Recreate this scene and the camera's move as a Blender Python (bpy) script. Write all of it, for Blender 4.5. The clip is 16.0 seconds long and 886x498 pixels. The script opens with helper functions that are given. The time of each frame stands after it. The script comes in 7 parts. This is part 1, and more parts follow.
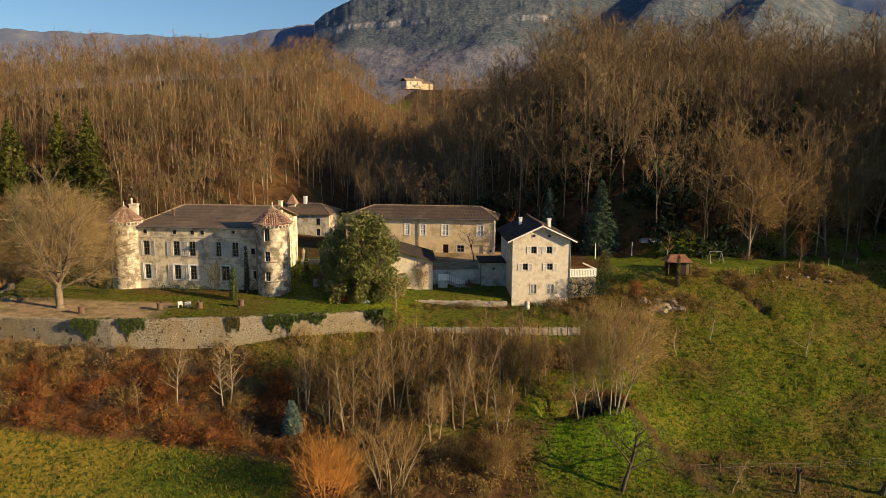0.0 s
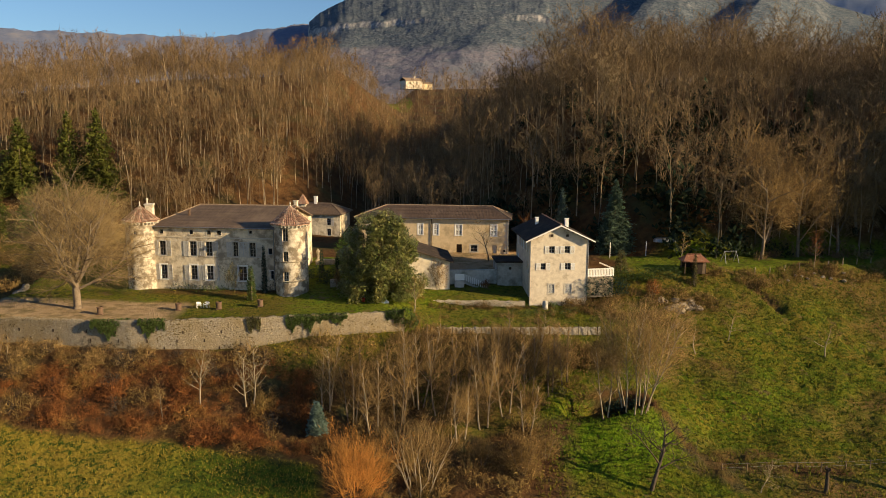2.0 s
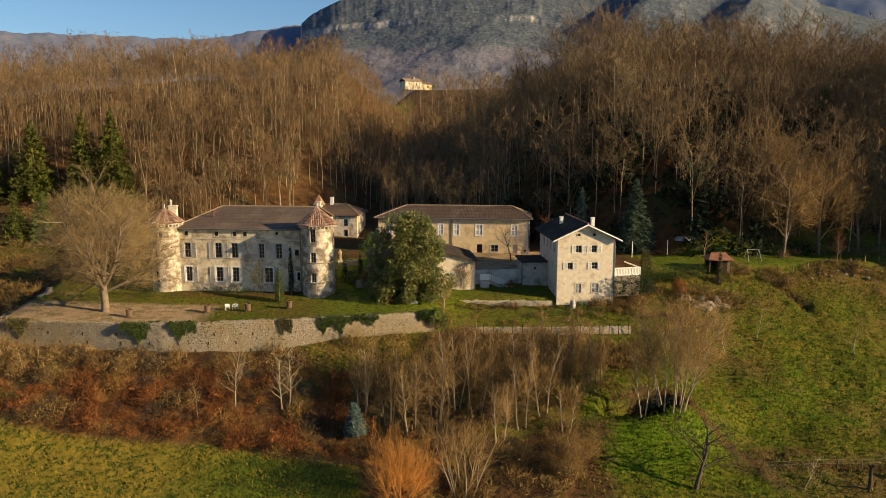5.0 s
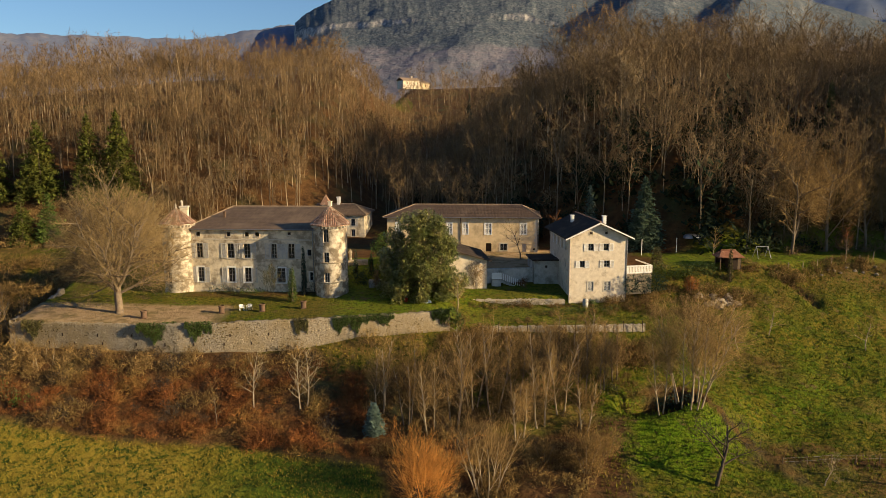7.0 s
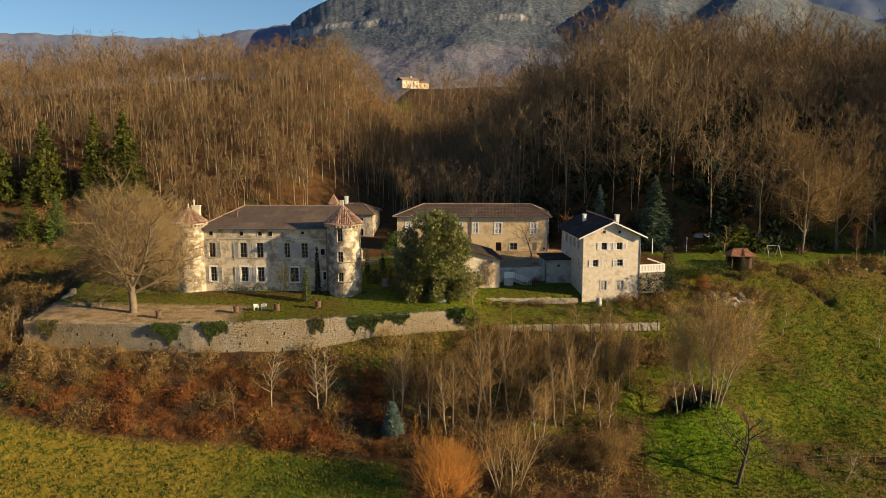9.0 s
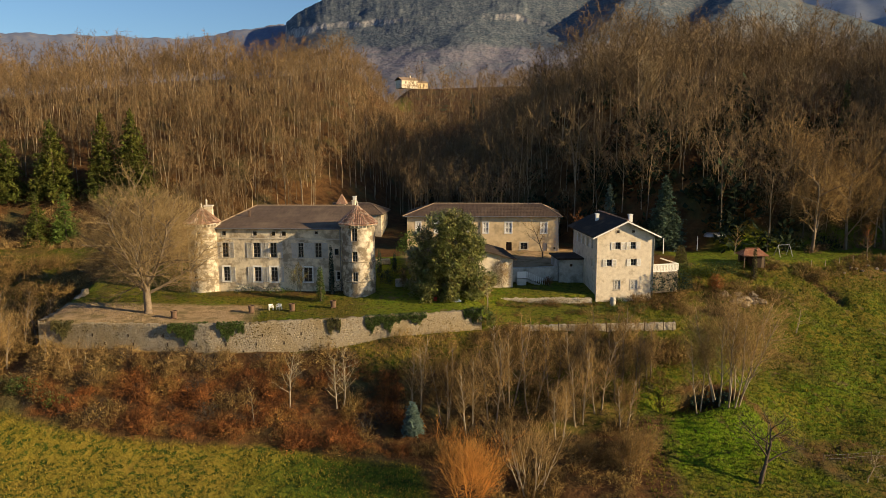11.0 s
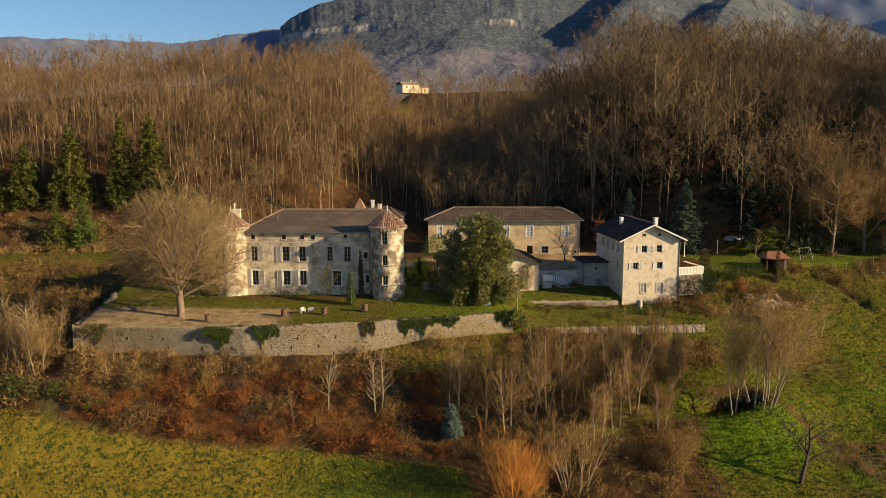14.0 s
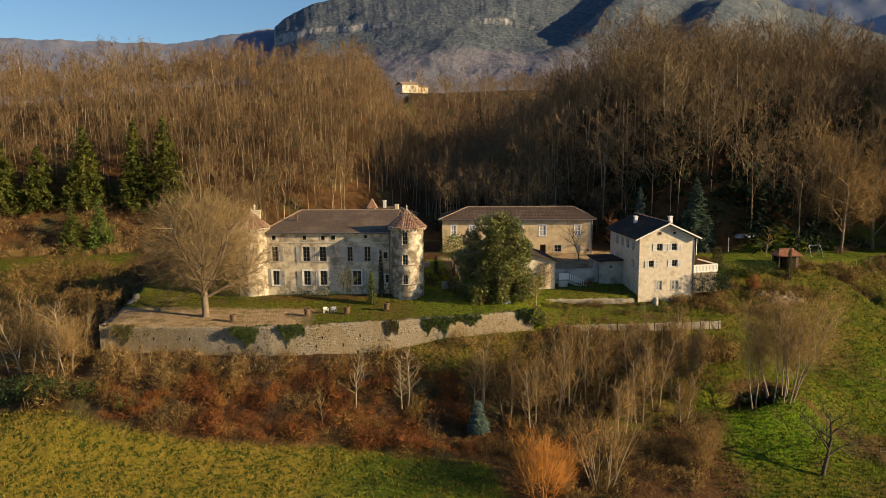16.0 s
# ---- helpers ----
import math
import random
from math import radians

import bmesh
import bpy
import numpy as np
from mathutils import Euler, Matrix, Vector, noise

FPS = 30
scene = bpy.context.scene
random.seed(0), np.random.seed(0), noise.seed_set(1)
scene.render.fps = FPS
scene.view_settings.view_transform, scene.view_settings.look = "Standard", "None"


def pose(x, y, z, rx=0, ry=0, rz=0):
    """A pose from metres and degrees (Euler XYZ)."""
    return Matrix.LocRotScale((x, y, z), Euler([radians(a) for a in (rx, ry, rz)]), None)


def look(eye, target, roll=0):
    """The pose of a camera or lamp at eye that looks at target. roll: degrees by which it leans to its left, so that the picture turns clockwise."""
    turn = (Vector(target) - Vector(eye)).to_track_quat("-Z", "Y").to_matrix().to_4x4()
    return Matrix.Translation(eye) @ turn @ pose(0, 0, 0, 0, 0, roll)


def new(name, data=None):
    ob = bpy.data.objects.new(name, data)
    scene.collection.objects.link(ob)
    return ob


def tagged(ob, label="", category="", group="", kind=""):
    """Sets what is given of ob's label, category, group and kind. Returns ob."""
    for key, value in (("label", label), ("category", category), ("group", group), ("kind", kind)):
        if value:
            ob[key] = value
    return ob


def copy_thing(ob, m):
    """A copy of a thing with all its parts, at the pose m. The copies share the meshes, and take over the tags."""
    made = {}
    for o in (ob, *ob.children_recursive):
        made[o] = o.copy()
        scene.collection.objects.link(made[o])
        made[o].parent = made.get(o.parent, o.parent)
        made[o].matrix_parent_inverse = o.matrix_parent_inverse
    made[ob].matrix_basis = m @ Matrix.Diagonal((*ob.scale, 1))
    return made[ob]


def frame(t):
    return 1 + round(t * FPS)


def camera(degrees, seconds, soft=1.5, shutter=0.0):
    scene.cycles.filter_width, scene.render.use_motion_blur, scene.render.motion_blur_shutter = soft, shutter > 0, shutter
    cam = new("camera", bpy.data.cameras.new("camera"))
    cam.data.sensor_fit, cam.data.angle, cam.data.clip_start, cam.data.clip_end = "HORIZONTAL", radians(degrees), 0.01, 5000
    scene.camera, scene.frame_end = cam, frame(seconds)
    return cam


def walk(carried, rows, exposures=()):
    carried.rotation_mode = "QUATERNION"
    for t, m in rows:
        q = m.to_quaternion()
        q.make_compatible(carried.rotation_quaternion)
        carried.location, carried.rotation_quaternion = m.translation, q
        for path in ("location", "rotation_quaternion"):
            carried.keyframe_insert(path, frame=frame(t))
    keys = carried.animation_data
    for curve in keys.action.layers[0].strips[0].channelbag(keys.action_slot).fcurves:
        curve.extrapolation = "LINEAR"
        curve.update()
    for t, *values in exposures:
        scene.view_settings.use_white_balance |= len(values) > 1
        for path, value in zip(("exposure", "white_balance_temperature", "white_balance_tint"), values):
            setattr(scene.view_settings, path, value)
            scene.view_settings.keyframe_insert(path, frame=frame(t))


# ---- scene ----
cam = camera(63.6, 16.0, soft=0.8)
PATH = [
    (0, (-0.027, -1.362, 30.902), (0.184, 0.602, 30.592), 0.3),
    (0.5, (-0.79, -1.194, 30.891), (-0.574, 0.77, 30.581), 0.3),
    (1, (-1.565, -1.06, 30.86), (-1.347, 0.904, 30.551), 0.3),
    (1.5, (-2.459, -0.958, 30.864), (-2.236, 1.005, 30.554), 0.3),
    (2, (-3.36, -0.8, 30.834), (-3.133, 1.162, 30.524), 0.3),
    (2.5, (-4.174, -0.612, 30.79), (-3.944, 1.351, 30.48), 0.3),
    (3, (-5.027, -0.519, 30.764), (-4.795, 1.443, 30.456), 0.3),
    (3.5, (-5.875, -0.313, 30.723), (-5.639, 1.648, 30.414), 0.3),
    (4, (-6.655, -0.211, 30.689), (-6.416, 1.751, 30.38), 0.2),
    (4.5, (-7.329, -0.072, 30.709), (-7.087, 1.89, 30.401), 0.1),
    (5, (-8.078, 0.053, 30.684), (-7.832, 2.014, 30.376), 0.0),
    (7.5, (-11.235, 0.426, 30.716), (-10.971, 2.384, 30.405), -0.3),
    (8, (-11.876, 0.555, 30.659), (-11.609, 2.512, 30.348), -0.3),
    (8.5, (-12.411, 0.674, 30.654), (-12.141, 2.631, 30.342), -0.3),
    (9, (-13.09, 0.769, 30.6), (-12.817, 2.726, 30.289), -0.3),
    (11.5, (-16.435, 1.421, 30.548), (-16.146, 3.375, 30.237), -0.3),
    (12, (-17.253, 1.51, 30.57), (-16.961, 3.464, 30.259), -0.3),
    (12.5, (-18.02, 1.574, 30.553), (-17.724, 3.528, 30.244), -0.3),
    (13, (-18.891, 1.579, 30.59), (-18.592, 3.533, 30.283), -0.3),
    (13.5, (-19.739, 1.537, 30.575), (-19.437, 3.491, 30.271), -0.3),
    (14, (-20.658, 1.472, 30.534), (-20.353, 3.426, 30.235), -0.3),
    (14.5, (-21.558, 1.371, 30.579), (-21.249, 3.324, 30.282), -0.3),
    (15, (-22.484, 1.189, 30.704), (-22.173, 3.142, 30.406), -0.4),
    (15.5, (-23.319, 0.998, 30.809), (-23.004, 2.951, 30.51), -0.5),
    (16, (-24.15, 0.765, 30.77), (-23.832, 2.717, 30.469), -0.6),
]
walk(cam, [(t, look(eye, target, roll)) for t, eye, target, roll in PATH], [(0.0, 0.86), (16.0, 0.86)])

# ---- world, sun ----
SUN_AZ = Vector((0.897, -0.442, 0)).normalized()
SUN_EL = radians(17.5)
world = bpy.data.worlds.new("sky")
scene.world = world
world.use_nodes = True
wn = world.node_tree.nodes
sky = wn.new("ShaderNodeTexSky")
sky.sky_type = "NISHITA"
sky.sun_disc = False
sky.sun_elevation = SUN_EL
sky.sun_rotation = math.atan2(SUN_AZ.x, SUN_AZ.y)
sky.air_density, sky.dust_density, sky.ozone_density = 1.0, 0.4, 4.6
world.node_tree.links.new(sky.outputs[0], wn["Background"].inputs[0])
wn["Background"].inputs[1].default_value = 0.068
sun = new("sun", bpy.data.lights.new("sun", "SUN"))
sun.data.energy, sun.data.angle, sun.data.color = 4.7, radians(0.6), (1.0, 0.75, 0.42)
sun.matrix_world = look((0, 0, 200), Vector((0, 0, 200)) - (SUN_AZ * math.cos(SUN_EL) + Vector((0, 0, math.sin(SUN_EL)))))

# ---- helpers of this scene ----
rng = np.random.default_rng(7)
rnd = random.Random(11)


def ss(a, b, v):
    k = np.clip((np.asarray(v, float) - a) / (b - a), 0, 1)
    return k * k * (3 - 2 * k)


def part(name, bm, material, parent=None, label=""):
    """Links a bmesh as one mesh object, under a thing or a part."""
    me = bpy.data.meshes.new(name)
    bm.to_mesh(me)
    bm.free()
    me.materials.append(material)
    ob = new(name, me)
    ob.parent = parent
    if label:
        ob["label"] = label
    return ob


def raw(name, verts, faces, material, parent=None, label="", smooth=False):
    """Links numpy vertices and triangles or quads as one mesh object."""
    verts, faces = np.asarray(verts, np.float32), np.asarray(faces, np.int32)
    me = bpy.data.meshes.new(name)
    n = faces.shape[1]
    me.vertices.add(len(verts))
    me.vertices.foreach_set("co", verts.ravel())
    me.loops.add(faces.size)
    me.loops.foreach_set("vertex_index", faces.ravel())
    me.polygons.add(len(faces))
    me.polygons.foreach_set("loop_start", np.arange(0, faces.size, n, dtype=np.int32))
    if smooth:
        me.polygons.foreach_set("use_smooth", np.ones(len(faces), bool))
    me.update(calc_edges=True)
    me.materials.append(material)
    ob = new(name, me)
    ob.parent = parent
    if label:
        ob["label"] = label
    return ob


def thing(name, m, label, category, group="", kind=""):
    ob = new(name)
    ob.empty_display_size = 0.3
    ob.matrix_world = m
    return tagged(ob, label, category, group, kind)


def box(bm, x0, x1, y0, y1, z0, z1, bevel=0.0):
    vs = [bm.verts.new(p) for p in ((x0, y0, z0), (x1, y0, z0), (x1, y1, z0), (x0, y1, z0), (x0, y0, z1), (x1, y0, z1), (x1, y1, z1), (x0, y1, z1))]
    fs = [bm.faces.new([vs[i] for i in f]) for f in ((0, 3, 2, 1), (4, 5, 6, 7), (0, 1, 5, 4), (1, 2, 6, 5), (2, 3, 7, 6), (3, 0, 4, 7))]
    if bevel:
        es = {e for f in fs for e in f.edges}
        bmesh.ops.bevel(bm, geom=list(es), offset=bevel, segments=1, affect="EDGES")
    return bm


def boxed(*a, bevel=0.0):
    return box(bmesh.new(), *a, bevel=bevel)


def slab(verts, faces, thick):
    """A roof from polygons, with a thickness below them."""
    bm = bmesh.new()
    vs = [bm.verts.new(v) for v in verts]
    fs = [bm.faces.new([vs[i] for i in f]) for f in faces]
    bmesh.ops.recalc_face_normals(bm, faces=fs)
    got = bmesh.ops.extrude_face_region(bm, geom=fs)
    for v in got["geom"]:
        if isinstance(v, bmesh.types.BMVert):
            v.co.z -= thick
    bmesh.ops.recalc_face_normals(bm, faces=bm.faces[:])
    return bm


def wall_mesh(length, z0, z1, thick, holes, top=None):
    """A wall from (0,0) to (length, thick) with holes (x0, x1, za, zb) right through it."""
    xs = sorted({0.0, length, *[h[0] for h in holes], *[h[1] for h in holes]})
    zs = sorted({z0, z1, *[h[2] for h in holes], *[h[3] for h in holes]})
    open_at = lambda i, k: any(h[0] <= (xs[i] + xs[i + 1]) / 2 <= h[1] and h[2] <= (zs[k] + zs[k + 1]) / 2 <= h[3] for h in holes)
    solid = {(i, k) for i in range(len(xs) - 1) for k in range(len(zs) - 1) if not open_at(i, k)}
    bm = bmesh.new()
    cache = {}

    def v(i, j, k):
        if (i, j, k) not in cache:
            cache[i, j, k] = bm.verts.new((xs[i], j * thick, zs[k]))
        return cache[i, j, k]

    for i, k in solid:
        bm.faces.new((v(i, 0, k), v(i + 1, 0, k), v(i + 1, 0, k + 1), v(i, 0, k + 1)))
        bm.faces.new((v(i, 1, k), v(i, 1, k + 1), v(i + 1, 1, k + 1), v(i + 1, 1, k)))
        if (i - 1, k) not in solid:
            bm.faces.new((v(i, 0, k), v(i, 0, k + 1), v(i, 1, k + 1), v(i, 1, k)))
        if (i + 1, k) not in solid:
            bm.faces.new((v(i + 1, 0, k), v(i + 1, 1, k), v(i + 1, 1, k + 1), v(i + 1, 0, k + 1)))
        if (i, k - 1) not in solid:
            bm.faces.new((v(i, 0, k), v(i, 1, k), v(i + 1, 1, k), v(i + 1, 0, k)))
        if (i, k + 1) not in solid:
            bm.faces.new((v(i, 0, k + 1), v(i + 1, 0, k + 1), v(i + 1, 1, k + 1), v(i, 1, k + 1)))
    return bm


# ---- materials ----
def node_mat(name):
    m = bpy.data.materials.new(name)
    m.use_nodes = True
    t = m.node_tree
    return m, t, t.nodes["Principled BSDF"], t.nodes.new, t.links.new


def mix(t, fac, a, b, blend="MIX"):
    n = t.nodes.new("ShaderNodeMix")
    n.data_type, n.blend_type = "RGBA", blend
    for sock, val in ((n.inputs[0], fac), (n.inputs[6], a), (n.inputs[7], b)):
        if isinstance(val, (float, int)):
            sock.default_value = val
        elif isinstance(val, tuple):
            sock.default_value = (*val, 1)
        else:
            t.links.new(val, sock)
    return n.outputs[2]


def noise_fac(t, scale, lo, hi, detail=4.0, stretch=None, coord=None):
    n = t.nodes.new("ShaderNodeTexNoise")
    n.inputs["Scale"].default_value, n.inputs["Detail"].default_value, n.inputs["Roughness"].default_value = scale, detail, 0.62
    g = coord
    if g is None:
        g = t.nodes.new("ShaderNodeNewGeometry").outputs["Position"]
    if stretch:
        v = t.nodes.new("ShaderNodeVectorMath")
        v.operation = "MULTIPLY"
        v.inputs[1].default_value = stretch
        t.links.new(g, v.inputs[0])
        g = v.outputs[0]
    t.links.new(g, n.inputs["Vector"])
    r = t.nodes.new("ShaderNodeMapRange")
    r.inputs[1].default_value, r.inputs[2].default_value = lo, hi
    t.links.new(n.outputs[0], r.inputs[0])
    return r.outputs[0]


def bump_to(t, bsdf, fac, strength, dist):
    b = t.nodes.new("ShaderNodeBump")
    b.inputs["Strength"].default_value, b.inputs["Distance"].default_value = strength, dist
    t.links.new(fac, b.inputs["Height"])
    t.links.new(b.outputs[0], bsdf.inputs["Normal"])


def surface(name, c1, c2, scale=3.0, c3=None, scale3=0.35, rough=0.9, bump=0.3, bscale=14.0, dist=0.03, island=0.0, obrand=0.0, stretch=None, spec=0.1, metal=0.0, lo3=0.5, hi3=0.68):
    m, t, bsdf, nn, ln = node_mat(name)
    col = mix(t, noise_fac(t, scale, 0.33, 0.67, stretch=stretch), c1, c2)
    if c3:
        col = mix(t, noise_fac(t, scale3, lo3, hi3, 5.0, stretch=stretch), col, c3)
    for amount, node, out in ((island, "ShaderNodeNewGeometry", "Random Per Island"), (obrand, "ShaderNodeObjectInfo", "Random")):
        if amount:
            g = nn(node)
            r = nn("ShaderNodeMapRange")
            r.inputs[3].default_value, r.inputs[4].default_value = 1 - amount, 1 + amount
            ln(g.outputs[out], r.inputs[0])
            h = nn("ShaderNodeHueSaturation")
            ln(r.outputs[0], h.inputs["Value"])
            ln(col, h.inputs["Color"])
            col = h.outputs[0]
    ln(col, bsdf.inputs["Base Color"])
    bsdf.inputs["Roughness"].default_value, bsdf.inputs["Metallic"].default_value = rough, metal
    bsdf.inputs["Specular IOR Level"].default_value = spec
    if bump:
        bump_to(t, bsdf, noise_fac(t, bscale, 0.2, 0.8), bump, dist)
    return m


def rubble(name, c1, c2, joint, size=3.0, stain=(0.2, 0.17, 0.12), amount=0.6, stain_scale=0.3):
    """Rough stonework: cells of uneven colour with sunk joints, and stains."""
    m, t, bsdf, nn, ln = node_mat(name)
    g = nn("ShaderNodeNewGeometry")
    sc = nn("ShaderNodeVectorMath")
    sc.operation = "MULTIPLY"
    sc.inputs[1].default_value = (1, 1, 1.5)
    ln(g.outputs["Position"], sc.inputs[0])
    v, e = nn("ShaderNodeTexVoronoi"), nn("ShaderNodeTexVoronoi")
    e.feature = "DISTANCE_TO_EDGE"
    for k in (v, e):
        k.inputs["Scale"].default_value = size
        ln(sc.outputs[0], k.inputs["Vector"])
    sep = nn("ShaderNodeSeparateColor")
    ln(v.outputs["Color"], sep.inputs[0])
    col = mix(t, sep.outputs[0], c1, c2)
    r = nn("ShaderNodeMapRange")
    r.inputs[1].default_value, r.inputs[2].default_value = 0.0, 0.08
    ln(e.outputs["Distance"], r.inputs[0])
    col = mix(t, r.outputs[0], joint, col)
    st = nn("ShaderNodeMath")
    st.operation = "MULTIPLY"
    st.inputs[1].default_value = amount
    ln(noise_fac(t, stain_scale, 0.42, 0.62, 6.0, stretch=(1, 1, 0.8)), st.inputs[0])
    col = mix(t, st.outputs[0], col, stain)
    ln(col, bsdf.inputs["Base Color"])
    bsdf.inputs["Roughness"].default_value = 0.95
    bump_to(t, bsdf, r.outputs[0], 0.8, 0.06)
    return m


STUCCO = surface("pale lime render", (0.80, 0.70, 0.52), (0.60, 0.51, 0.37), 1.8, (0.33, 0.27, 0.19), 0.75, bump=0.8, bscale=6, lo3=0.46, hi3=0.62)
STUCCO_TOWER = surface("worn tower render", (0.68, 0.60, 0.47), (0.42, 0.36, 0.275), 2.1, (0.21, 0.17, 0.12), 0.95, bump=0.9, bscale=5, lo3=0.44, hi3=0.57)
STUCCO_BARN = surface("ochre render", (0.75, 0.59, 0.36), (0.62, 0.48, 0.29), 1.3, (0.42, 0.32, 0.19), 0.5, bump=0.4, bscale=9)
STUCCO_HOUSE = surface("light cream render", (0.74, 0.645, 0.50), (0.60, 0.51, 0.385), 1.9, (0.36, 0.285, 0.195), 0.9, bump=0.6, bscale=7, lo3=0.54, hi3=0.74)
PLASTER = surface("grey whitewash", (0.56, 0.53, 0.47), (0.40, 0.38, 0.33), 1.2, (0.2, 0.19, 0.15), 0.5, lo3=0.45)
STONE = surface("cut stone", (0.60, 0.54, 0.44), (0.5, 0.45, 0.37), 4)
TILE = surface("weathered brown roof tile", (0.165, 0.118, 0.084), (0.12, 0.086, 0.063), 2.4, (0.20, 0.145, 0.10), 0.3, bump=0.5, bscale=7, dist=0.03, island=0.12)
TILE_BARN = surface("dark brown roof tile", (0.115, 0.08, 0.06), (0.085, 0.06, 0.047), 2.4, (0.14, 0.10, 0.072), 0.3, bump=0.5, bscale=7, dist=0.03, island=0.12)
TILE_RED = surface("red and cream clay tile", (0.40, 0.235, 0.155), (0.29, 0.165, 0.11), 3, (0.50, 0.40, 0.30), 1.6, island=0.4)
TILE_DARK = surface("dark old tile", (0.06, 0.046, 0.038), (0.04, 0.032, 0.027), 2.4, (0.10, 0.072, 0.05), 0.5, bump=0.8, bscale=7, spec=0.1)
TILE_HUT = surface("dull red clay tile", (0.30, 0.13, 0.075), (0.20, 0.09, 0.055), 3, (0.34, 0.20, 0.13), 1.6)
RIDGE = surface("ridge tile", (0.34, 0.26, 0.18), (0.22, 0.15, 0.1), 3)
WHITE = surface("white paint", (0.84, 0.82, 0.77), (0.76, 0.74, 0.69), 3, rough=0.6, bump=0.1)
SHUTTER_GREY = surface("pale grey shutter paint", (0.56, 0.54, 0.50), (0.44, 0.43, 0.41), 3, rough=0.7, bump=0.15)
FRAME = surface("window frame paint", (0.50, 0.49, 0.46), (0.40, 0.39, 0.37), 5, rough=0.5, bump=0.1)
WOOD_DARK = surface("dark timber", (0.06, 0.042, 0.03), (0.035, 0.026, 0.02), 6)
WOOD = surface("weathered timber", (0.22, 0.16, 0.1), (0.14, 0.1, 0.07), 6)
INNER = surface("dim inner plaster", (0.10, 0.09, 0.08), (0.07, 0.065, 0.06), 2)
ZINC = surface("zinc", (0.35, 0.35, 0.36), (0.25, 0.25, 0.26), 6, rough=0.45, metal=0.6)
TERRACOTTA = surface("terracotta", (0.17, 0.105, 0.07), (0.12, 0.08, 0.055), 6)
WALLSTONE = rubble("terrace rubble stone", (0.38, 0.325, 0.24), (0.26, 0.22, 0.16), (0.17, 0.14, 0.10), 5.5, (0.26, 0.19, 0.09), 0.75, 0.25)
STONES = surface("pale facing stones", (0.37, 0.30, 0.205), (0.21, 0.17, 0.115), 0.9, (0.17, 0.125, 0.055), 0.45, island=0.28, bump=0.4, lo3=0.46, hi3=0.64)
WALLSTONE_LOW = rubble("field wall stone", (0.46, 0.41, 0.33), (0.30, 0.26, 0.2), (0.16, 0.13, 0.1), 3.2, (0.3, 0.24, 0.15), 0.6, 0.3)
ROCK = rubble("pale rock", (0.37, 0.30, 0.205), (0.25, 0.20, 0.14), (0.16, 0.13, 0.1), 1.3)

GLASS, gt, gb, _, _ = node_mat("window glass")
gb.inputs["Base Color"].default_value = (0.02, 0.025, 0.03, 1)
gb.inputs["Roughness"].default_value = 0.06
gb.inputs["Specular IOR Level"].default_value = 0.6

BARK = surface("grey brown bark", (0.20, 0.155, 0.11), (0.13, 0.10, 0.072), 3, island=0.35, bump=0)
BARK_DARK = surface("dark bark", (0.10, 0.075, 0.052), (0.065, 0.05, 0.036), 4, island=0.3, bump=0)
BARK_PALE = surface("pale bark", (0.34, 0.275, 0.19), (0.23, 0.18, 0.125), 4, island=0.25, bump=0)
BARK_WOOD = surface("pale woodland bark", (0.34, 0.265, 0.175), (0.17, 0.132, 0.088), 0.6, island=0.5, bump=0)
TWIG_FOREST = surface("brown winter twigs", (0.24, 0.156, 0.076), (0.10, 0.072, 0.040), 0.28, (0.25, 0.172, 0.088), 0.045, island=0.3, bump=0)
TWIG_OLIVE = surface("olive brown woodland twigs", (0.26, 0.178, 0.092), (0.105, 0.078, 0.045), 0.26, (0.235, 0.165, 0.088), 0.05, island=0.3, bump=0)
TWIG_BROWN = surface("dull brown twigs", (0.25, 0.158, 0.056), (0.085, 0.054, 0.022), 0.8, (0.26, 0.18, 0.062), 0.25, island=0.5, bump=0)
TWIG_TAN = surface("tan winter twigs", (0.33, 0.218, 0.088), (0.165, 0.108, 0.046), 0.8, island=0.45, bump=0)
TWIG_PALE = surface("pale winter twigs", (0.34, 0.27, 0.16), (0.24, 0.19, 0.115), 0.6, island=0.35, bump=0)
TWIG_LIME = surface("fine buff twigs", (0.33, 0.235, 0.108), (0.16, 0.113, 0.056), 0.6, island=0.3, bump=0)
TWIG_ORANGE = surface("orange willow twigs", (0.56, 0.255, 0.06), (0.44, 0.19, 0.045), 0.8, island=0.4, bump=0)
TWIG_RUST = surface("rust brown scrub", (0.29, 0.112, 0.034), (0.085, 0.038, 0.016), 0.75, (0.26, 0.165, 0.05), 0.25, island=0.35, bump=0)
TWIG_DARK = surface("dark twigs", (0.075, 0.058, 0.042), (0.05, 0.04, 0.03), 1, island=0.4, bump=0)
LEAF_MAGNOLIA = surface("glossy evergreen leaf", (0.165, 0.18, 0.045), (0.085, 0.105, 0.026), 1.5, (0.30, 0.265, 0.085), 0.6, rough=0.42, island=0.5, bump=0, spec=0.5)
LEAF_IVY = surface("ivy leaf", (0.088, 0.12, 0.03), (0.055, 0.08, 0.022), 1.5, rough=0.6, island=0.5, bump=0)
LEAF_SPRUCE = surface("spruce needles", (0.11, 0.125, 0.022), (0.06, 0.075, 0.015), 0.5, (0.17, 0.16, 0.03), 0.25, island=0.45, bump=0)
LEAF_BLUE = surface("blue spruce needles", (0.13, 0.18, 0.145), (0.08, 0.12, 0.10), 1, island=0.3, bump=0)
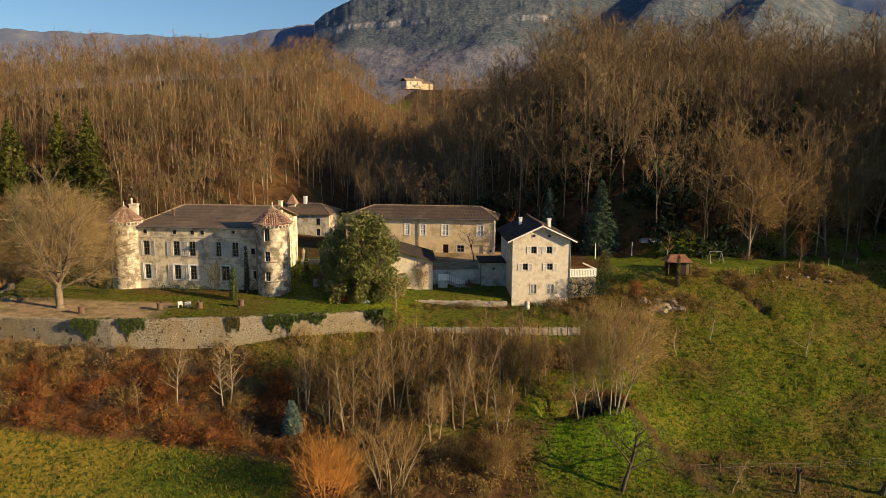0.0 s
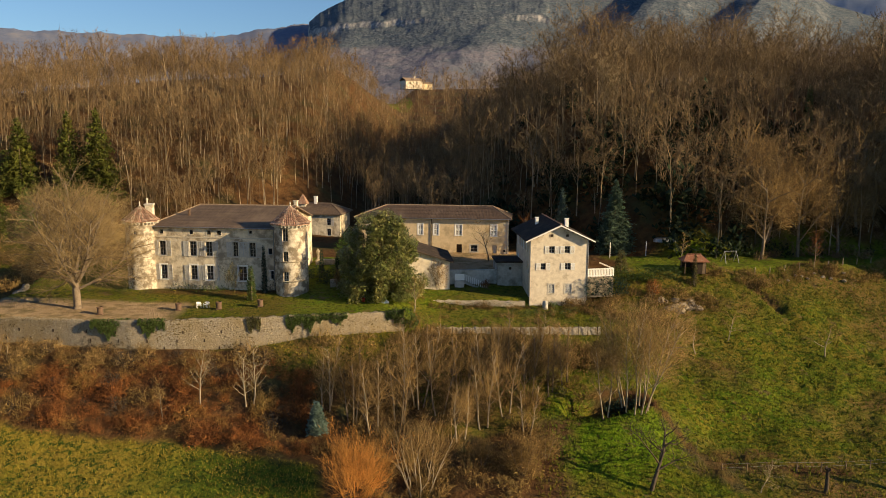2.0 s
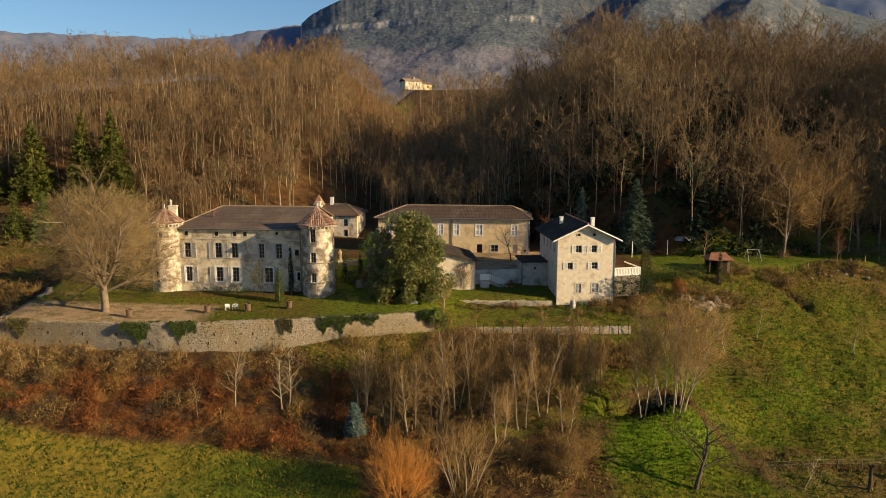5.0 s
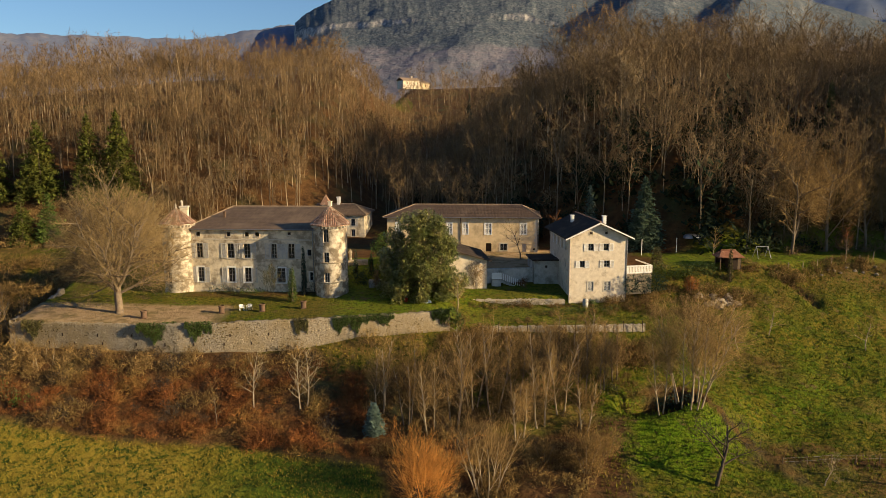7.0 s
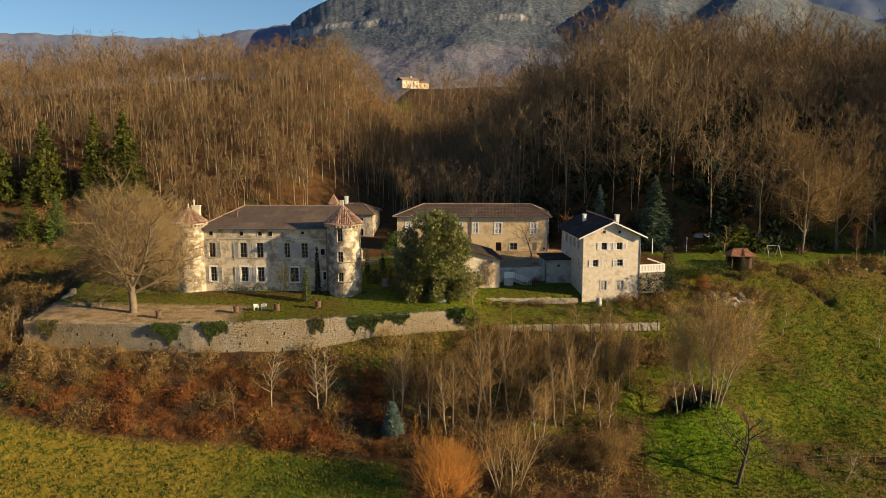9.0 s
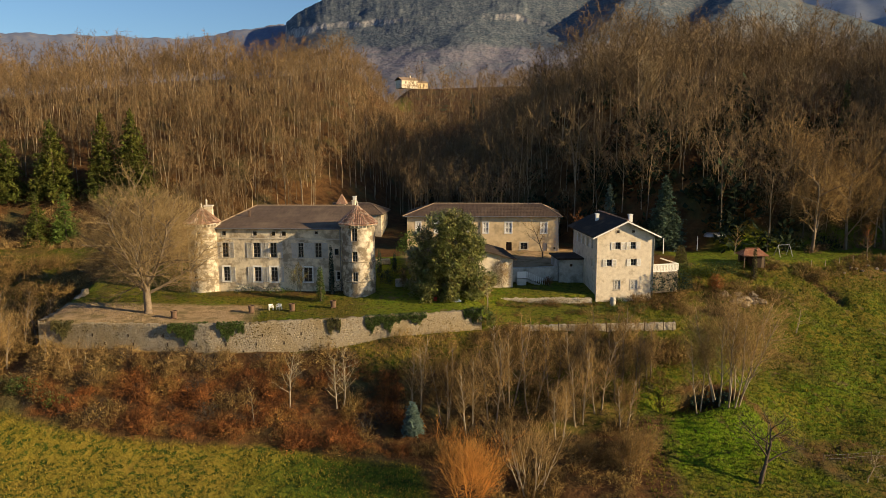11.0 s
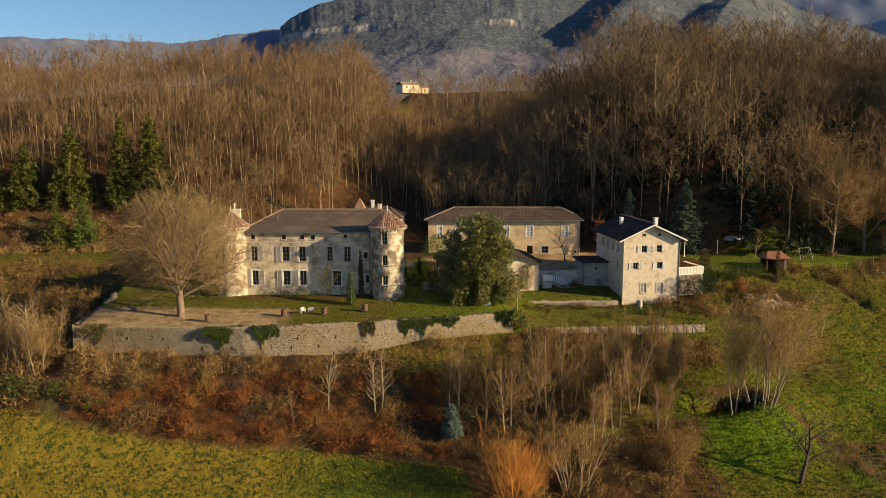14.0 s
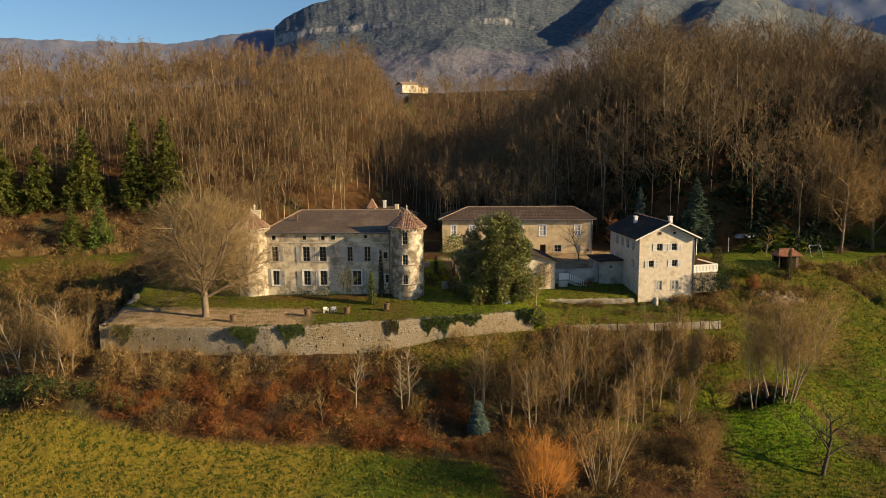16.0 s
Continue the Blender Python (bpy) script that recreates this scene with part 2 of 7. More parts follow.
LEAF_SILVER = surface("silvery fir needles", (0.12, 0.165, 0.10), (0.075, 0.11, 0.07), 0.8, island=0.4, bump=0)
LEAF_FIR = surface("dark fir needles", (0.035, 0.062, 0.04), (0.022, 0.042, 0.028), 0.7, island=0.4, bump=0)
LEAF_HOLLY = surface("dark holly and ivy leaf", (0.026, 0.038, 0.018), (0.016, 0.025, 0.012), 0.7, island=0.4, bump=0)
LEAF_BRIGHT = surface("yellow green leaf", (0.12, 0.17, 0.035), (0.075, 0.12, 0.025), 1.5, island=0.4, bump=0)
LEAF_OLIVE = surface("olive shrub leaf", (0.13, 0.115, 0.045), (0.085, 0.08, 0.03), 1.0, island=0.45, bump=0)


# ---- the lie of the land ----
def valley_x(y):
    return -13 + 0.105 * y


def terrace_wall_y(x):
    return np.interp(x, [-52.4, -37, -31.5, -26, -17, -9, 2], [92.2, 88.75, 87.6, 87.2, 86.95, 87.25, 88.4])


def terrace_wall_top(x):
    return np.interp(x, [-52.4, -36, -27, -12, 2], [8.5, 8.4, 8.55, 8.72, 8.75])


def field_rim(x):
    """Where the field ends and the scrub begins."""
    return np.interp(x, [-70, -61, -54.5, -47, -40, -30, -24, -16, -8, 0], [86.5, 84.4, 82.4, 78.8, 76.9, 75.3, 74.1, 72.2, 69.6, 66.5])


def zg(x, y, rough=True):
    """Height of the ground."""
    x, y = np.asarray(x, float), np.asarray(y, float)
    low = np.interp(y, [-300, 40, 66, 75, 80, 84, 87, 92, 95], [-9, -5, -3.6, -1.7, 1.0, 3.3, 5.0, 5.4, 5.4])
    far_left = np.interp(y, [-300, 40, 66, 80, 88, 100, 115, 130, 140], [-9, -5, -3.6, -0.4, 1.6, 4.0, 7.2, 10.6, 11.0])
    terrace = np.where(y > 104, np.interp(y, [104, 110, 118, 140], [8.8, 9.4, 10.4, 11.0]), 8.55 + 0.022 * (y - 92) - 0.02 * (np.minimum(x, -27) + 40) + 0.019 * np.maximum(0, x + 27) + 0.45 * ss(98.5, 101.5, y + 0.22 * (x + 24)))
    mid = np.interp(y, [-300, 40, 60, 68, 74, 83, 86.4, 88.2, 90, 97.6, 98.2, 104.6, 105.6, 140], [-9, -5, -3.5, -2.3, -0.4, 2.7, 5.3, 5.6, 6.15, 6.9, 7.9, 8.4, 10.4, 11.0])
    right = np.interp(y, [-300, 40, 62, 72, 86, 92, 99, 103, 140], [-9, -5, -3.3, -2.5, 1.6, 4.9, 8.4, 11.1, 11.2])
    bank = 1.1 * ss(-19, -9, x) * ss(4.6, 0.2, terrace_wall_y(x) - y)
    left = np.where(y > terrace_wall_y(x) + 0.31, terrace, low + bank)
    left = far_left + (left - far_left) * np.where(y > terrace_wall_y(x) - 0.3, ss(-52.6, -51.9, x), ss(-64, -50.5, x))
    z = left + (mid - left) * np.where(y > 104, ss(-7, -5, x), ss(-2, 8, x))
    z = z + (right - z) * ss(29, 37, x)
    # grassy mound beside the multi-stemmed tree
    z = z + 1.9 * np.exp(-(((x - 27) / 5.5) ** 2 + ((y - 71.5) / 4.0) ** 2))
    # swells of the meadow
    z = z + 0.28 * ss(24, 32, x) * ss(60, 66, y) * ss(100, 96, y) * np.sin(0.42 * x + 1.5 * np.sin(0.21 * y)) * np.sin(0.36 * y + 1.2 * np.sin(0.17 * x))
    # pit behind the mound, with a flat grassy floor
    pit = ss(1.1, 0.86, np.hypot((x - 24.4) / 5.0, (y - 75.0) / 2.6))
    z = z + (np.minimum(z, -1.7) - z) * pit
    # slip scar below the lawn's edge
    k = np.clip(((x - 55.3) * 2.2 + (y - 100.2) * -5.6) / (2.2 ** 2 + 5.6 ** 2), 0, 1)
    z = z - 0.75 * np.exp(-(np.hypot(x - 55.3 - 2.2 * k, y - 100.2 + 5.6 * k) / 0.65) ** 2)
    # hills behind
    d = x - valley_x(y)
    foot_r = 138 - 26 * ss(14, 52, x)
    hl = 46.5 * (1 - np.exp(-np.maximum(0, y - 141) / 52)) + 0.03 * np.maximum(0, y - 220) - 6.5 * ss(-60, -150, x) * ss(170, 235, y) - 2.0 * ss(-25, -95, x) * ss(150, 235, y) - 2.6 * ss(-15, -40, x) * ss(190, 240, y)
    hr = 36.5 * (1 - np.exp(-np.maximum(0, y - foot_r) / 27)) + 0.06 * np.maximum(0, y - 200)
    hr = hr - 9 * ss(95, 190, x) * ss(120, 170, y)
    # knoll mostly out of view on the right, added to shade the wood's foot
    hr = np.maximum(hr, 27 * ss(86, 104, x) * ss(86, 94, y) * ss(170, 130, y))
    hl = hl - 0.11 * np.maximum(0, np.minimum(y, 420) - 252)
    v = np.interp(y, [140, 250, 463, 1000, 4500], [0, 15, 50, 62, 160])
    sl, sr = ss(0, 1, (-d - 2) / (40 - 17 * ss(142, 168, y))), ss(0, 1, d / (38 + 62 * ss(150, 260, y)))
    z = z + v * (1 - sl) * (1 - sr) + np.maximum(hl, v * 0.45) * sl + np.maximum(hr, v * 0.8) * sr
    if rough:
        z = z + 0.10 * np.sin(0.9 * x + 0.4 * y) * np.sin(0.7 * y - 0.3 * x) * ss(0, 1, np.where((y > 90) & (x > -52) & (x < 30), 0.15, 1.0))
        z = z + 0.05 * np.sin(2.7 * x + 1.1 * y) * np.sin(2.3 * y - 0.8 * x)
    return z


def ground_at(x, y):
    return float(zg(x, y))


# ---- ground ----
def grow_lines(a, b, step, low_end, high_end, ratio=1.16):
    mid = list(np.arange(a, b, step))
    hi, k = [b], step
    while hi[-1] < high_end:
        k *= ratio
        hi.append(hi[-1] + k)
    lo, k = [], step
    at = a
    while at > low_end:
        k *= ratio
        at -= k
        lo.append(at)
    return np.array(lo[::-1] + mid + hi)


gx = grow_lines(-78, 92, 0.6, -3500, 3500, 1.2)
gy = np.concatenate([grow_lines(52, 126, 0.6, -300, 126, 1.3)[:-1], np.arange(126, 330, 3.0), grow_lines(330, 333, 3.0, 331, 4600, 1.2)])
X, Y = np.meshgrid(gx, gy)
for j in np.nonzero((gx > -53) & (gx < 9))[0]:
    edge = terrace_wall_y(gx[j])
    i = int(np.searchsorted(gy, edge + 0.31)) - 1
    Y[i, j], Y[i + 1, j] = edge + 0.28, edge + 0.34
Z = zg(X, Y)
hummock = ss(60, 62, Y) * ss(104, 101, Y) * np.where((X > -51.5) & (X < 29) & (Y > 86), 0.12, 1.0)
hummock = hummock * np.where(X > 29, 1.25, np.where(X > 9, 0.5, 1.0))
Z = Z + rng.normal(0, 0.05, X.shape) * hummock + 0.10 * hummock * np.sin(1.9 * X + 1.2 * np.sin(1.3 * Y)) * np.sin(2.1 * Y + 1.5 * np.sin(0.9 * X))
lump = rng.normal(0, 1, X.shape)
lump = sum(np.roll(np.roll(lump, i, 0), j, 1) for i in (-1, 0, 1) for j in (-1, 0, 1)) / 3
Z = Z + (0.085 * lump + rng.normal(0, 0.06, X.shape)) * ss(27, 31, X) * ss(60, 62, Y) * ss(103, 100, Y) * (0.55 + 0.45 * np.sin(0.23 * X + 1.1 * np.sin(0.19 * Y)))
verts = np.stack([X.ravel(), Y.ravel(), Z.ravel()], 1)
idx = np.arange(X.size).reshape(X.shape)
quads = np.stack([idx[:-1, :-1], idx[:-1, 1:], idx[1:, 1:], idx[1:, :-1]], -1).reshape(-1, 4)

# weights of the kinds of ground: field, lawn, gravel; the rest is leaf litter
wob = 0.8 * np.sin(0.31 * X + 0.8 * np.sin(0.23 * Y)) + 0.6 * np.sin(0.57 * Y + 0.9 * np.sin(0.41 * X)) + 0.35 * np.sin(1.7 * X + 1.3 * Y)
in_terrace = (X > -52) & (X < 3) & (Y > terrace_wall_y(X) + 0.1) & (Y < 121)
field_edge = field_rim(X)
field = ss(0.8, -0.8, Y - field_edge + 0.5 * wob) * ss(-7, -9, X + 0.3 * wob)
lawn = in_terrace * 1.0
lawn = np.maximum(lawn, ss(35, 38, X + wob) * ss(116, 113, Y + wob))
lawn = np.maximum(lawn, ss(15.5, 19, X + 1.2 * wob - 0.25 * (Y - 66)) * ss(97, 95, Y))
lawn = np.maximum(lawn, ss(3, 7, X + 2.5 * wob) * ss(71, 74, Y + wob) * ss(97, 95, Y))
lawn = np.maximum(lawn, ss(0, 4, X) * ss(88, 90, Y + 0.4 * wob) * ss(104.8, 104.4, Y))
lawn = np.maximum(lawn, ss(-56, -60, X) * ss(100, 106, Y) * ss(141, 138, Y + wob))
lawn = np.maximum(lawn, np.exp(-(((X - 14) / 13) ** 2 + ((Y - 400) / 70) ** 2) * 1.3) > 0.4)
lawn = np.maximum(lawn, ss(-30, -52, Y) * 0.7)
def strip(xa, ya, xb, yb, w):
    k = np.clip(((X - xa) * (xb - xa) + (Y - ya) * (yb - ya)) / ((xb - xa) ** 2 + (yb - ya) ** 2), 0, 1)
    return ss(w, w * 0.4, np.hypot(X - xa - k * (xb - xa), Y - ya - k * (yb - ya)) + 0.25 * wob)


lawn = lawn * (1 - 0.8 * strip(-33.5, 102.6, -15.6, 100.2, 1.7)) * (1 - 0.7 * ss(0.1, 0.6, np.sin(0.35 * X + 1.2 * np.sin(0.3 * Y)) * np.sin(0.42 * Y + 1)) * ss(22, 18, X) * ss(3, 6, X) * ss(88, 86, Y))
lawn = lawn * (1 - 0.75 * strip(33, 66.5, 40, 67.5, 1.6))
lawn = lawn * (1 - 0.85 * np.maximum(strip(29.5, 74.0, 33.6, 62.0, 1.1), np.maximum(strip(31, 65.2, 46, 63.6, 1.3), np.maximum(0.8 * strip(55.3, 100.2, 57.5, 94.6, 0.8), 0.6 * strip(38, 88, 44, 84, 1.8)))))
pit_floor = ss(0.9, 0.7, np.hypot((X - 22.2) / 3.6, (Y - 74.6) / 2.2))
pit_wall = ss(1.35, 1.1, np.hypot((X - 25.8) / 4.2, (Y - 75.6) / 2.4)) * ss(22.6, 24.4, X)
lawn = np.maximum(lawn * (1 - pit_wall), pit_floor)
gravel = in_terrace * ss(0.8, -0.8, np.abs(X + 39.5 + 0.5 * wob) - 12.6) * ss(0.9, -0.9, Y - 98.6 + 0.16 * (X + 39) + 0.4 * wob)
gravel = np.maximum(gravel, ss(-6, -4, X) * ss(33, 30, X) * ss(105.2, 105.8, Y) * ss(124, 121, Y))
fresh = pit_floor + 1.2 * np.exp(-(((X - 23) / 8) ** 2 + ((Y - 69.0) / 5.5) ** 2)) + 0.15 * in_terrace + 0.45 * in_terrace * ss(-15, -10, X) + 0.6 * ss(37, 40, X) * ss(102, 103.5, Y) + 0.25 * ss(2, 6, X) * ss(30, 27, X) * ss(88, 90, Y)
bank_grass = ss(-17, -12, X + wob) * ss(3, 1, X) * ss(5.2, 3.6, terrace_wall_y(X) - Y + 0.5 * wob) * (Y < terrace_wall_y(X))
lawn = np.maximum(lawn, bank_grass)
fresh = np.clip(fresh + 0.85 * ss(-32, -18, X + 2 * wob) * field + 0.25 * np.exp(-(((X - 44) / 9) ** 2 + ((Y - 78) / 7) ** 2)), 0, 1)
ground = raw("ground", verts, quads, STONE, smooth=True)
tagged(ground, "grassy and leaf-strewn valley side with pale gravel terrace", "ground", kind="structure")
attr = ground.data.color_attributes.new("kinds", "FLOAT_COLOR", "POINT")
buf = np.stack([field.ravel(), lawn.ravel(), gravel.ravel(), fresh.ravel()], 1).astype(np.float32)
attr.data.foreach_set("color", buf.ravel())

GROUND, t, bsdf, nn, ln = node_mat("ground cover")
at = nn("ShaderNodeVertexColor")
at.layer_name = "kinds"
sep = nn("ShaderNodeSeparateColor")
ln(at.outputs[0], sep.inputs[0])
litter = mix(t, noise_fac(t, 0.8, 0.35, 0.65), (0.07, 0.036, 0.016), (0.125, 0.066, 0.026))
litter = mix(t, noise_fac(t, 0.12, 0.5, 0.7), litter, (0.075, 0.075, 0.03))
grass = mix(t, noise_fac(t, 0.3, 0.40, 0.60, 6), (0.098, 0.12, 0.008), (0.17, 0.134, 0.016))
dry = nn("ShaderNodeMapRange")
ps = nn("ShaderNodeSeparateXYZ")
ln(nn("ShaderNodeNewGeometry").outputs["Position"], ps.inputs[0])
dry.inputs[1].default_value, dry.inputs[2].default_value, dry.inputs[4].default_value = 0.0, 8.5, 0.75
ln(ps.outputs[2], dry.inputs[0])
upper = nn("ShaderNodeMath")
upper.operation = "MULTIPLY"
ln(dry.outputs[0], upper.inputs[0])
ln(noise_fac(t, 0.22, 0.35, 0.6, 6), upper.inputs[1])
grass = mix(t, noise_fac(t, 1.5, 0.48, 0.60, 6), grass, (0.05, 0.088, 0.005))
grass = mix(t, noise_fac(t, 0.075, 0.5, 0.66, 5), grass, (0.145, 0.092, 0.03))
grass = mix(t, upper.outputs[0], grass, (0.13, 0.088, 0.02))
grass = mix(t, at.outputs[1], grass, mix(t, noise_fac(t, 0.9, 0.35, 0.65), (0.10, 0.19, 0.006), (0.135, 0.17, 0.012)))
grass = mix(t, noise_fac(t, 2.0, 0.50, 0.62, 6), grass, (0.040, 0.055, 0.006))
grass = mix(t, noise_fac(t, 0.5, 0.6, 0.75), grass, (0.16, 0.105, 0.05))
crop = mix(t, noise_fac(t, 0.25, 0.35, 0.6, 6), (0.29, 0.205, 0.034), (0.215, 0.168, 0.022))
crop = mix(t, at.outputs[1], crop, (0.06, 0.115, 0.01))
crop = mix(t, noise_fac(t, 1.5, 0.46, 0.6), crop, (0.045, 0.07, 0.01))
grav = mix(t, noise_fac(t, 0.7, 0.35, 0.65), (0.40, 0.285, 0.165), (0.30, 0.21, 0.115))
grav = mix(t, noise_fac(t, 0.35, 0.47, 0.68), grav, (0.17, 0.135, 0.06))
col = mix(t, sep.outputs[1], litter, grass)
col = mix(t, sep.outputs[0], col, crop)
col = mix(t, sep.outputs[2], col, grav)
ln(col, bsdf.inputs["Base Color"])
bsdf.inputs["Roughness"].default_value = 0.95
bsdf.inputs["Specular IOR Level"].default_value = 0.08
bump_to(t, bsdf, noise_fac(t, 2.4, 0.2, 0.8, 6), 0.9, 0.25)
ground.data.materials[0] = GROUND

# ---- mountain and far plateau ----
def zone(t, nn, ln, low, high, wander):
    """Share of a zone that begins between two heights, with a wandering edge."""
    p = nn("ShaderNodeSeparateXYZ")
    ln(nn("ShaderNodeNewGeometry").outputs["Position"], p.inputs[0])
    w = nn("ShaderNodeMath")
    w.operation = "MULTIPLY_ADD"
    w.inputs[1].default_value = wander
    ln(noise_fac(t, 0.004, 0.2, 0.8, 7), w.inputs[0])
    ln(p.outputs[2], w.inputs[2])
    r = nn("ShaderNodeMapRange")
    r.inputs[1].default_value, r.inputs[2].default_value = low + wander / 2, high + wander / 2
    ln(w.outputs[0], r.inputs[0])
    return r.outputs[0]


MOUNT, t, bsdf, nn, ln = node_mat("haze-tinted wooded limestone")
# wood colours are shifted to grey blue to carry the distance haze
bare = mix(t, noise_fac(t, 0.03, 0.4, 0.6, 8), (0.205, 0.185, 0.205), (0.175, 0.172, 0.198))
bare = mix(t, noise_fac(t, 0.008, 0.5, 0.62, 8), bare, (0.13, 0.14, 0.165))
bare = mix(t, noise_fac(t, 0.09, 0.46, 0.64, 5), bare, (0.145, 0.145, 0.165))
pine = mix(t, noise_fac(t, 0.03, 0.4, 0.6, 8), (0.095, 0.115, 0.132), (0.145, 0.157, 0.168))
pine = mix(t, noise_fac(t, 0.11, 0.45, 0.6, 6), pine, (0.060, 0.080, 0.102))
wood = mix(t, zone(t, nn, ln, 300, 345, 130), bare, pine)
stone = mix(t, noise_fac(t, 0.06, 0.40, 0.58, 8, stretch=(1, 1, 0.35)), (0.44, 0.41, 0.38), (0.20, 0.20, 0.21))
steep = nn("ShaderNodeSeparateXYZ")
ln(nn("ShaderNodeNewGeometry").outputs["Normal"], steep.inputs[0])
face = nn("ShaderNodeMapRange")
face.inputs[1].default_value, face.inputs[2].default_value, face.inputs[3].default_value, face.inputs[4].default_value = 0.60, 0.80, 1.0, 0.0
ln(steep.outputs[2], face.inputs[0])
cliff = nn("ShaderNodeMath")
cliff.operation = "MULTIPLY"
ln(face.outputs[0], cliff.inputs[0])
ln(noise_fac(t, 0.022, 0.36, 0.50, 7, stretch=(1, 1, 1.8)), cliff.inputs[1])
ln(mix(t, cliff.outputs[0], wood, stone), bsdf.inputs["Base Color"])
bsdf.inputs["Roughness"].default_value = 1.0
bsdf.inputs["Specular IOR Level"].default_value = 0.0
bump_to(t, bsdf, noise_fac(t, 0.06, 0.25, 0.75, 5), 0.45, 8.0)

# distance haze is painted into the plateau's blue base colour
PLATEAU = surface("far woods tinted with haze", (0.145, 0.165, 0.235), (0.11, 0.132, 0.20), 0.05, (0.185, 0.19, 0.225), 0.012, bump=0, rough=1.0, spec=0.0)


# pale blue haze put into the base colour of the farthest slopes
HAZE = surface("far slopes tinted with haze", (0.25, 0.285, 0.35), (0.20, 0.235, 0.30), 0.02, (0.28, 0.30, 0.34), 0.006, bump=0, rough=1.0, spec=0.0)


def ridge_sheet(name, az0, az1, near, far, top, foot, label, steps=170, rows=56, material=None, relief=15.0):
    """A mountain flank on an arc round the valley: top(azimuth) is the skyline's rise in degrees."""
    a = np.radians(np.linspace(az0, az1, steps))
    k = np.linspace(0, 1, rows)
    A, K = np.meshgrid(a, k)
    R = near + (far - near) * K
    T = np.tan(np.radians(top(np.degrees(A)))) * far + 30
    even = np.mean([np.tan(np.radians(top(np.degrees(A) + o))) * far + 30 for o in np.linspace(-4, 4, 17)], 0)
    even = np.minimum(even, T + 40)
    H = foot + (even - foot) * K ** 1.05 + (T - even) * ss(0.78, 1.0, K)
    rough = np.array([noise.fractal(Vector((r_ * math.sin(a_) / 300, r_ * math.cos(a_) / 300, 0.3 + near / 1000)), 0.9, 2.1, 6) for r_, a_ in zip(R.ravel(), A.ravel())]).reshape(A.shape)
    H = H + rough * relief * np.sin(np.pi * np.clip(K * 0.94, 0, 1)) ** 0.7 + np.random.default_rng(17).normal(0, relief * 0.035, H.shape)
    P = np.stack([R * np.sin(A), R * np.cos(A), H], -1).reshape(-1, 3)
    i = np.arange(A.size).reshape(A.shape)
    q = np.stack([i[:-1, :-1], i[:-1, 1:], i[1:, 1:], i[1:, :-1]], -1).reshape(-1, 4)
    return tagged(raw(name, P, q, material or MOUNT, smooth=True), label, "mountain", kind="structure")


def limestone_mountain():
    """The mountain over the valley: a cliff nose, a long rock band, and spurs that run down to the right of it."""
    az = np.concatenate([np.linspace(-16, -4.6, 40), np.linspace(-4.5, 18, 420), np.linspace(18.1, 48, 260)])
    k = np.linspace(0, 1, 150)
    A, K = np.meshgrid(az, k)
    near, far = 1500.0, 3400.0
    top = np.interp(A, [-16, -5.4, -4.05, -3.8, -3.1, -2.4, -0.8, 1.5, 4, 8, 12, 24, 28, 31, 34, 40, 48], [3.0, 4.6, 6.6, 8.45, 9.0, 9.5, 10.15, 10.7, 11.3, 12.0, 12.4, 12.2, 11.4, 9.3, 7.6, 6.0, 4.0])
    wander = np.array([noise.fractal(Vector((a_ * 0.8, 0.7, 0.2)), 1.0, 2.1, 3) for a_ in az])[None, :]
    foot_of_band = np.interp(A, [-16, -3.9, -0.2, 4, 8.5, 12, 15, 20, 48], [7.0, 7.3, 8.1, 8.55, 8.85, 9.0, 8.9, 8.7, 8.0]) + 0.09 * wander
    even = np.interp(A, [-16, -4.2, -3.7, -0.2, 3.7, 6, 9, 11, 12.4, 15, 16.5, 18, 48], [0, 0.3, 1.15, 0.95, 0.85, 0.4, 0.3, 0.5, 0.8, 0.75, 0.3, 0.12, 0.12])
    drop = np.maximum(even * (0.5 + 0.12 * wander), 0)
    low = 0.5
    rise = low + np.maximum(top - 0.45 * even - low, 1.0) * K ** 0.85
    rise = rise + drop * ss(foot_of_band - 0.06, foot_of_band + 0.06, rise)
    R = near + (far - near) * K
    fine = np.array([noise.fractal(Vector((r_ * math.sin(a_) / 260, r_ * math.cos(a_) / 300, 1.8)), 0.9, 2.1, 6) for r_, a_ in zip(R.ravel(), np.radians(A).ravel())]).reshape(A.shape)
    H = 30.7 + R * np.tan(np.radians(rise)) + 16 * fine * np.clip(K * 3, 0, 1) * (1 - 0.75 * ss(0.93, 1.0, K))
    lean = A - 1.2 * (rise - 8.3)
    spur = np.interp(lean, [10, 17.6, 18.6, 21.2, 22.2, 26.2, 27.2, 30.6, 32, 40, 48], [0, -42, -40, 62, 64, 24, 26, 104, 106, 60, 0])
    H = H + spur * ss(0.42, 0.66, K)
    P = np.stack([R * np.sin(np.radians(A)), R * np.cos(np.radians(A)), H], -1).reshape(-1, 3)
    i = np.arange(A.size).reshape(A.shape)
    q = np.stack([i[:-1, :-1], i[:-1, 1:], i[1:, 1:], i[1:, :-1]], -1).reshape(-1, 4)
    return tagged(raw("backdrop_mountain", P, q, MOUNT), "limestone mountain with cliff bands and woods, tinted by painted haze", "mountain", kind="structure")


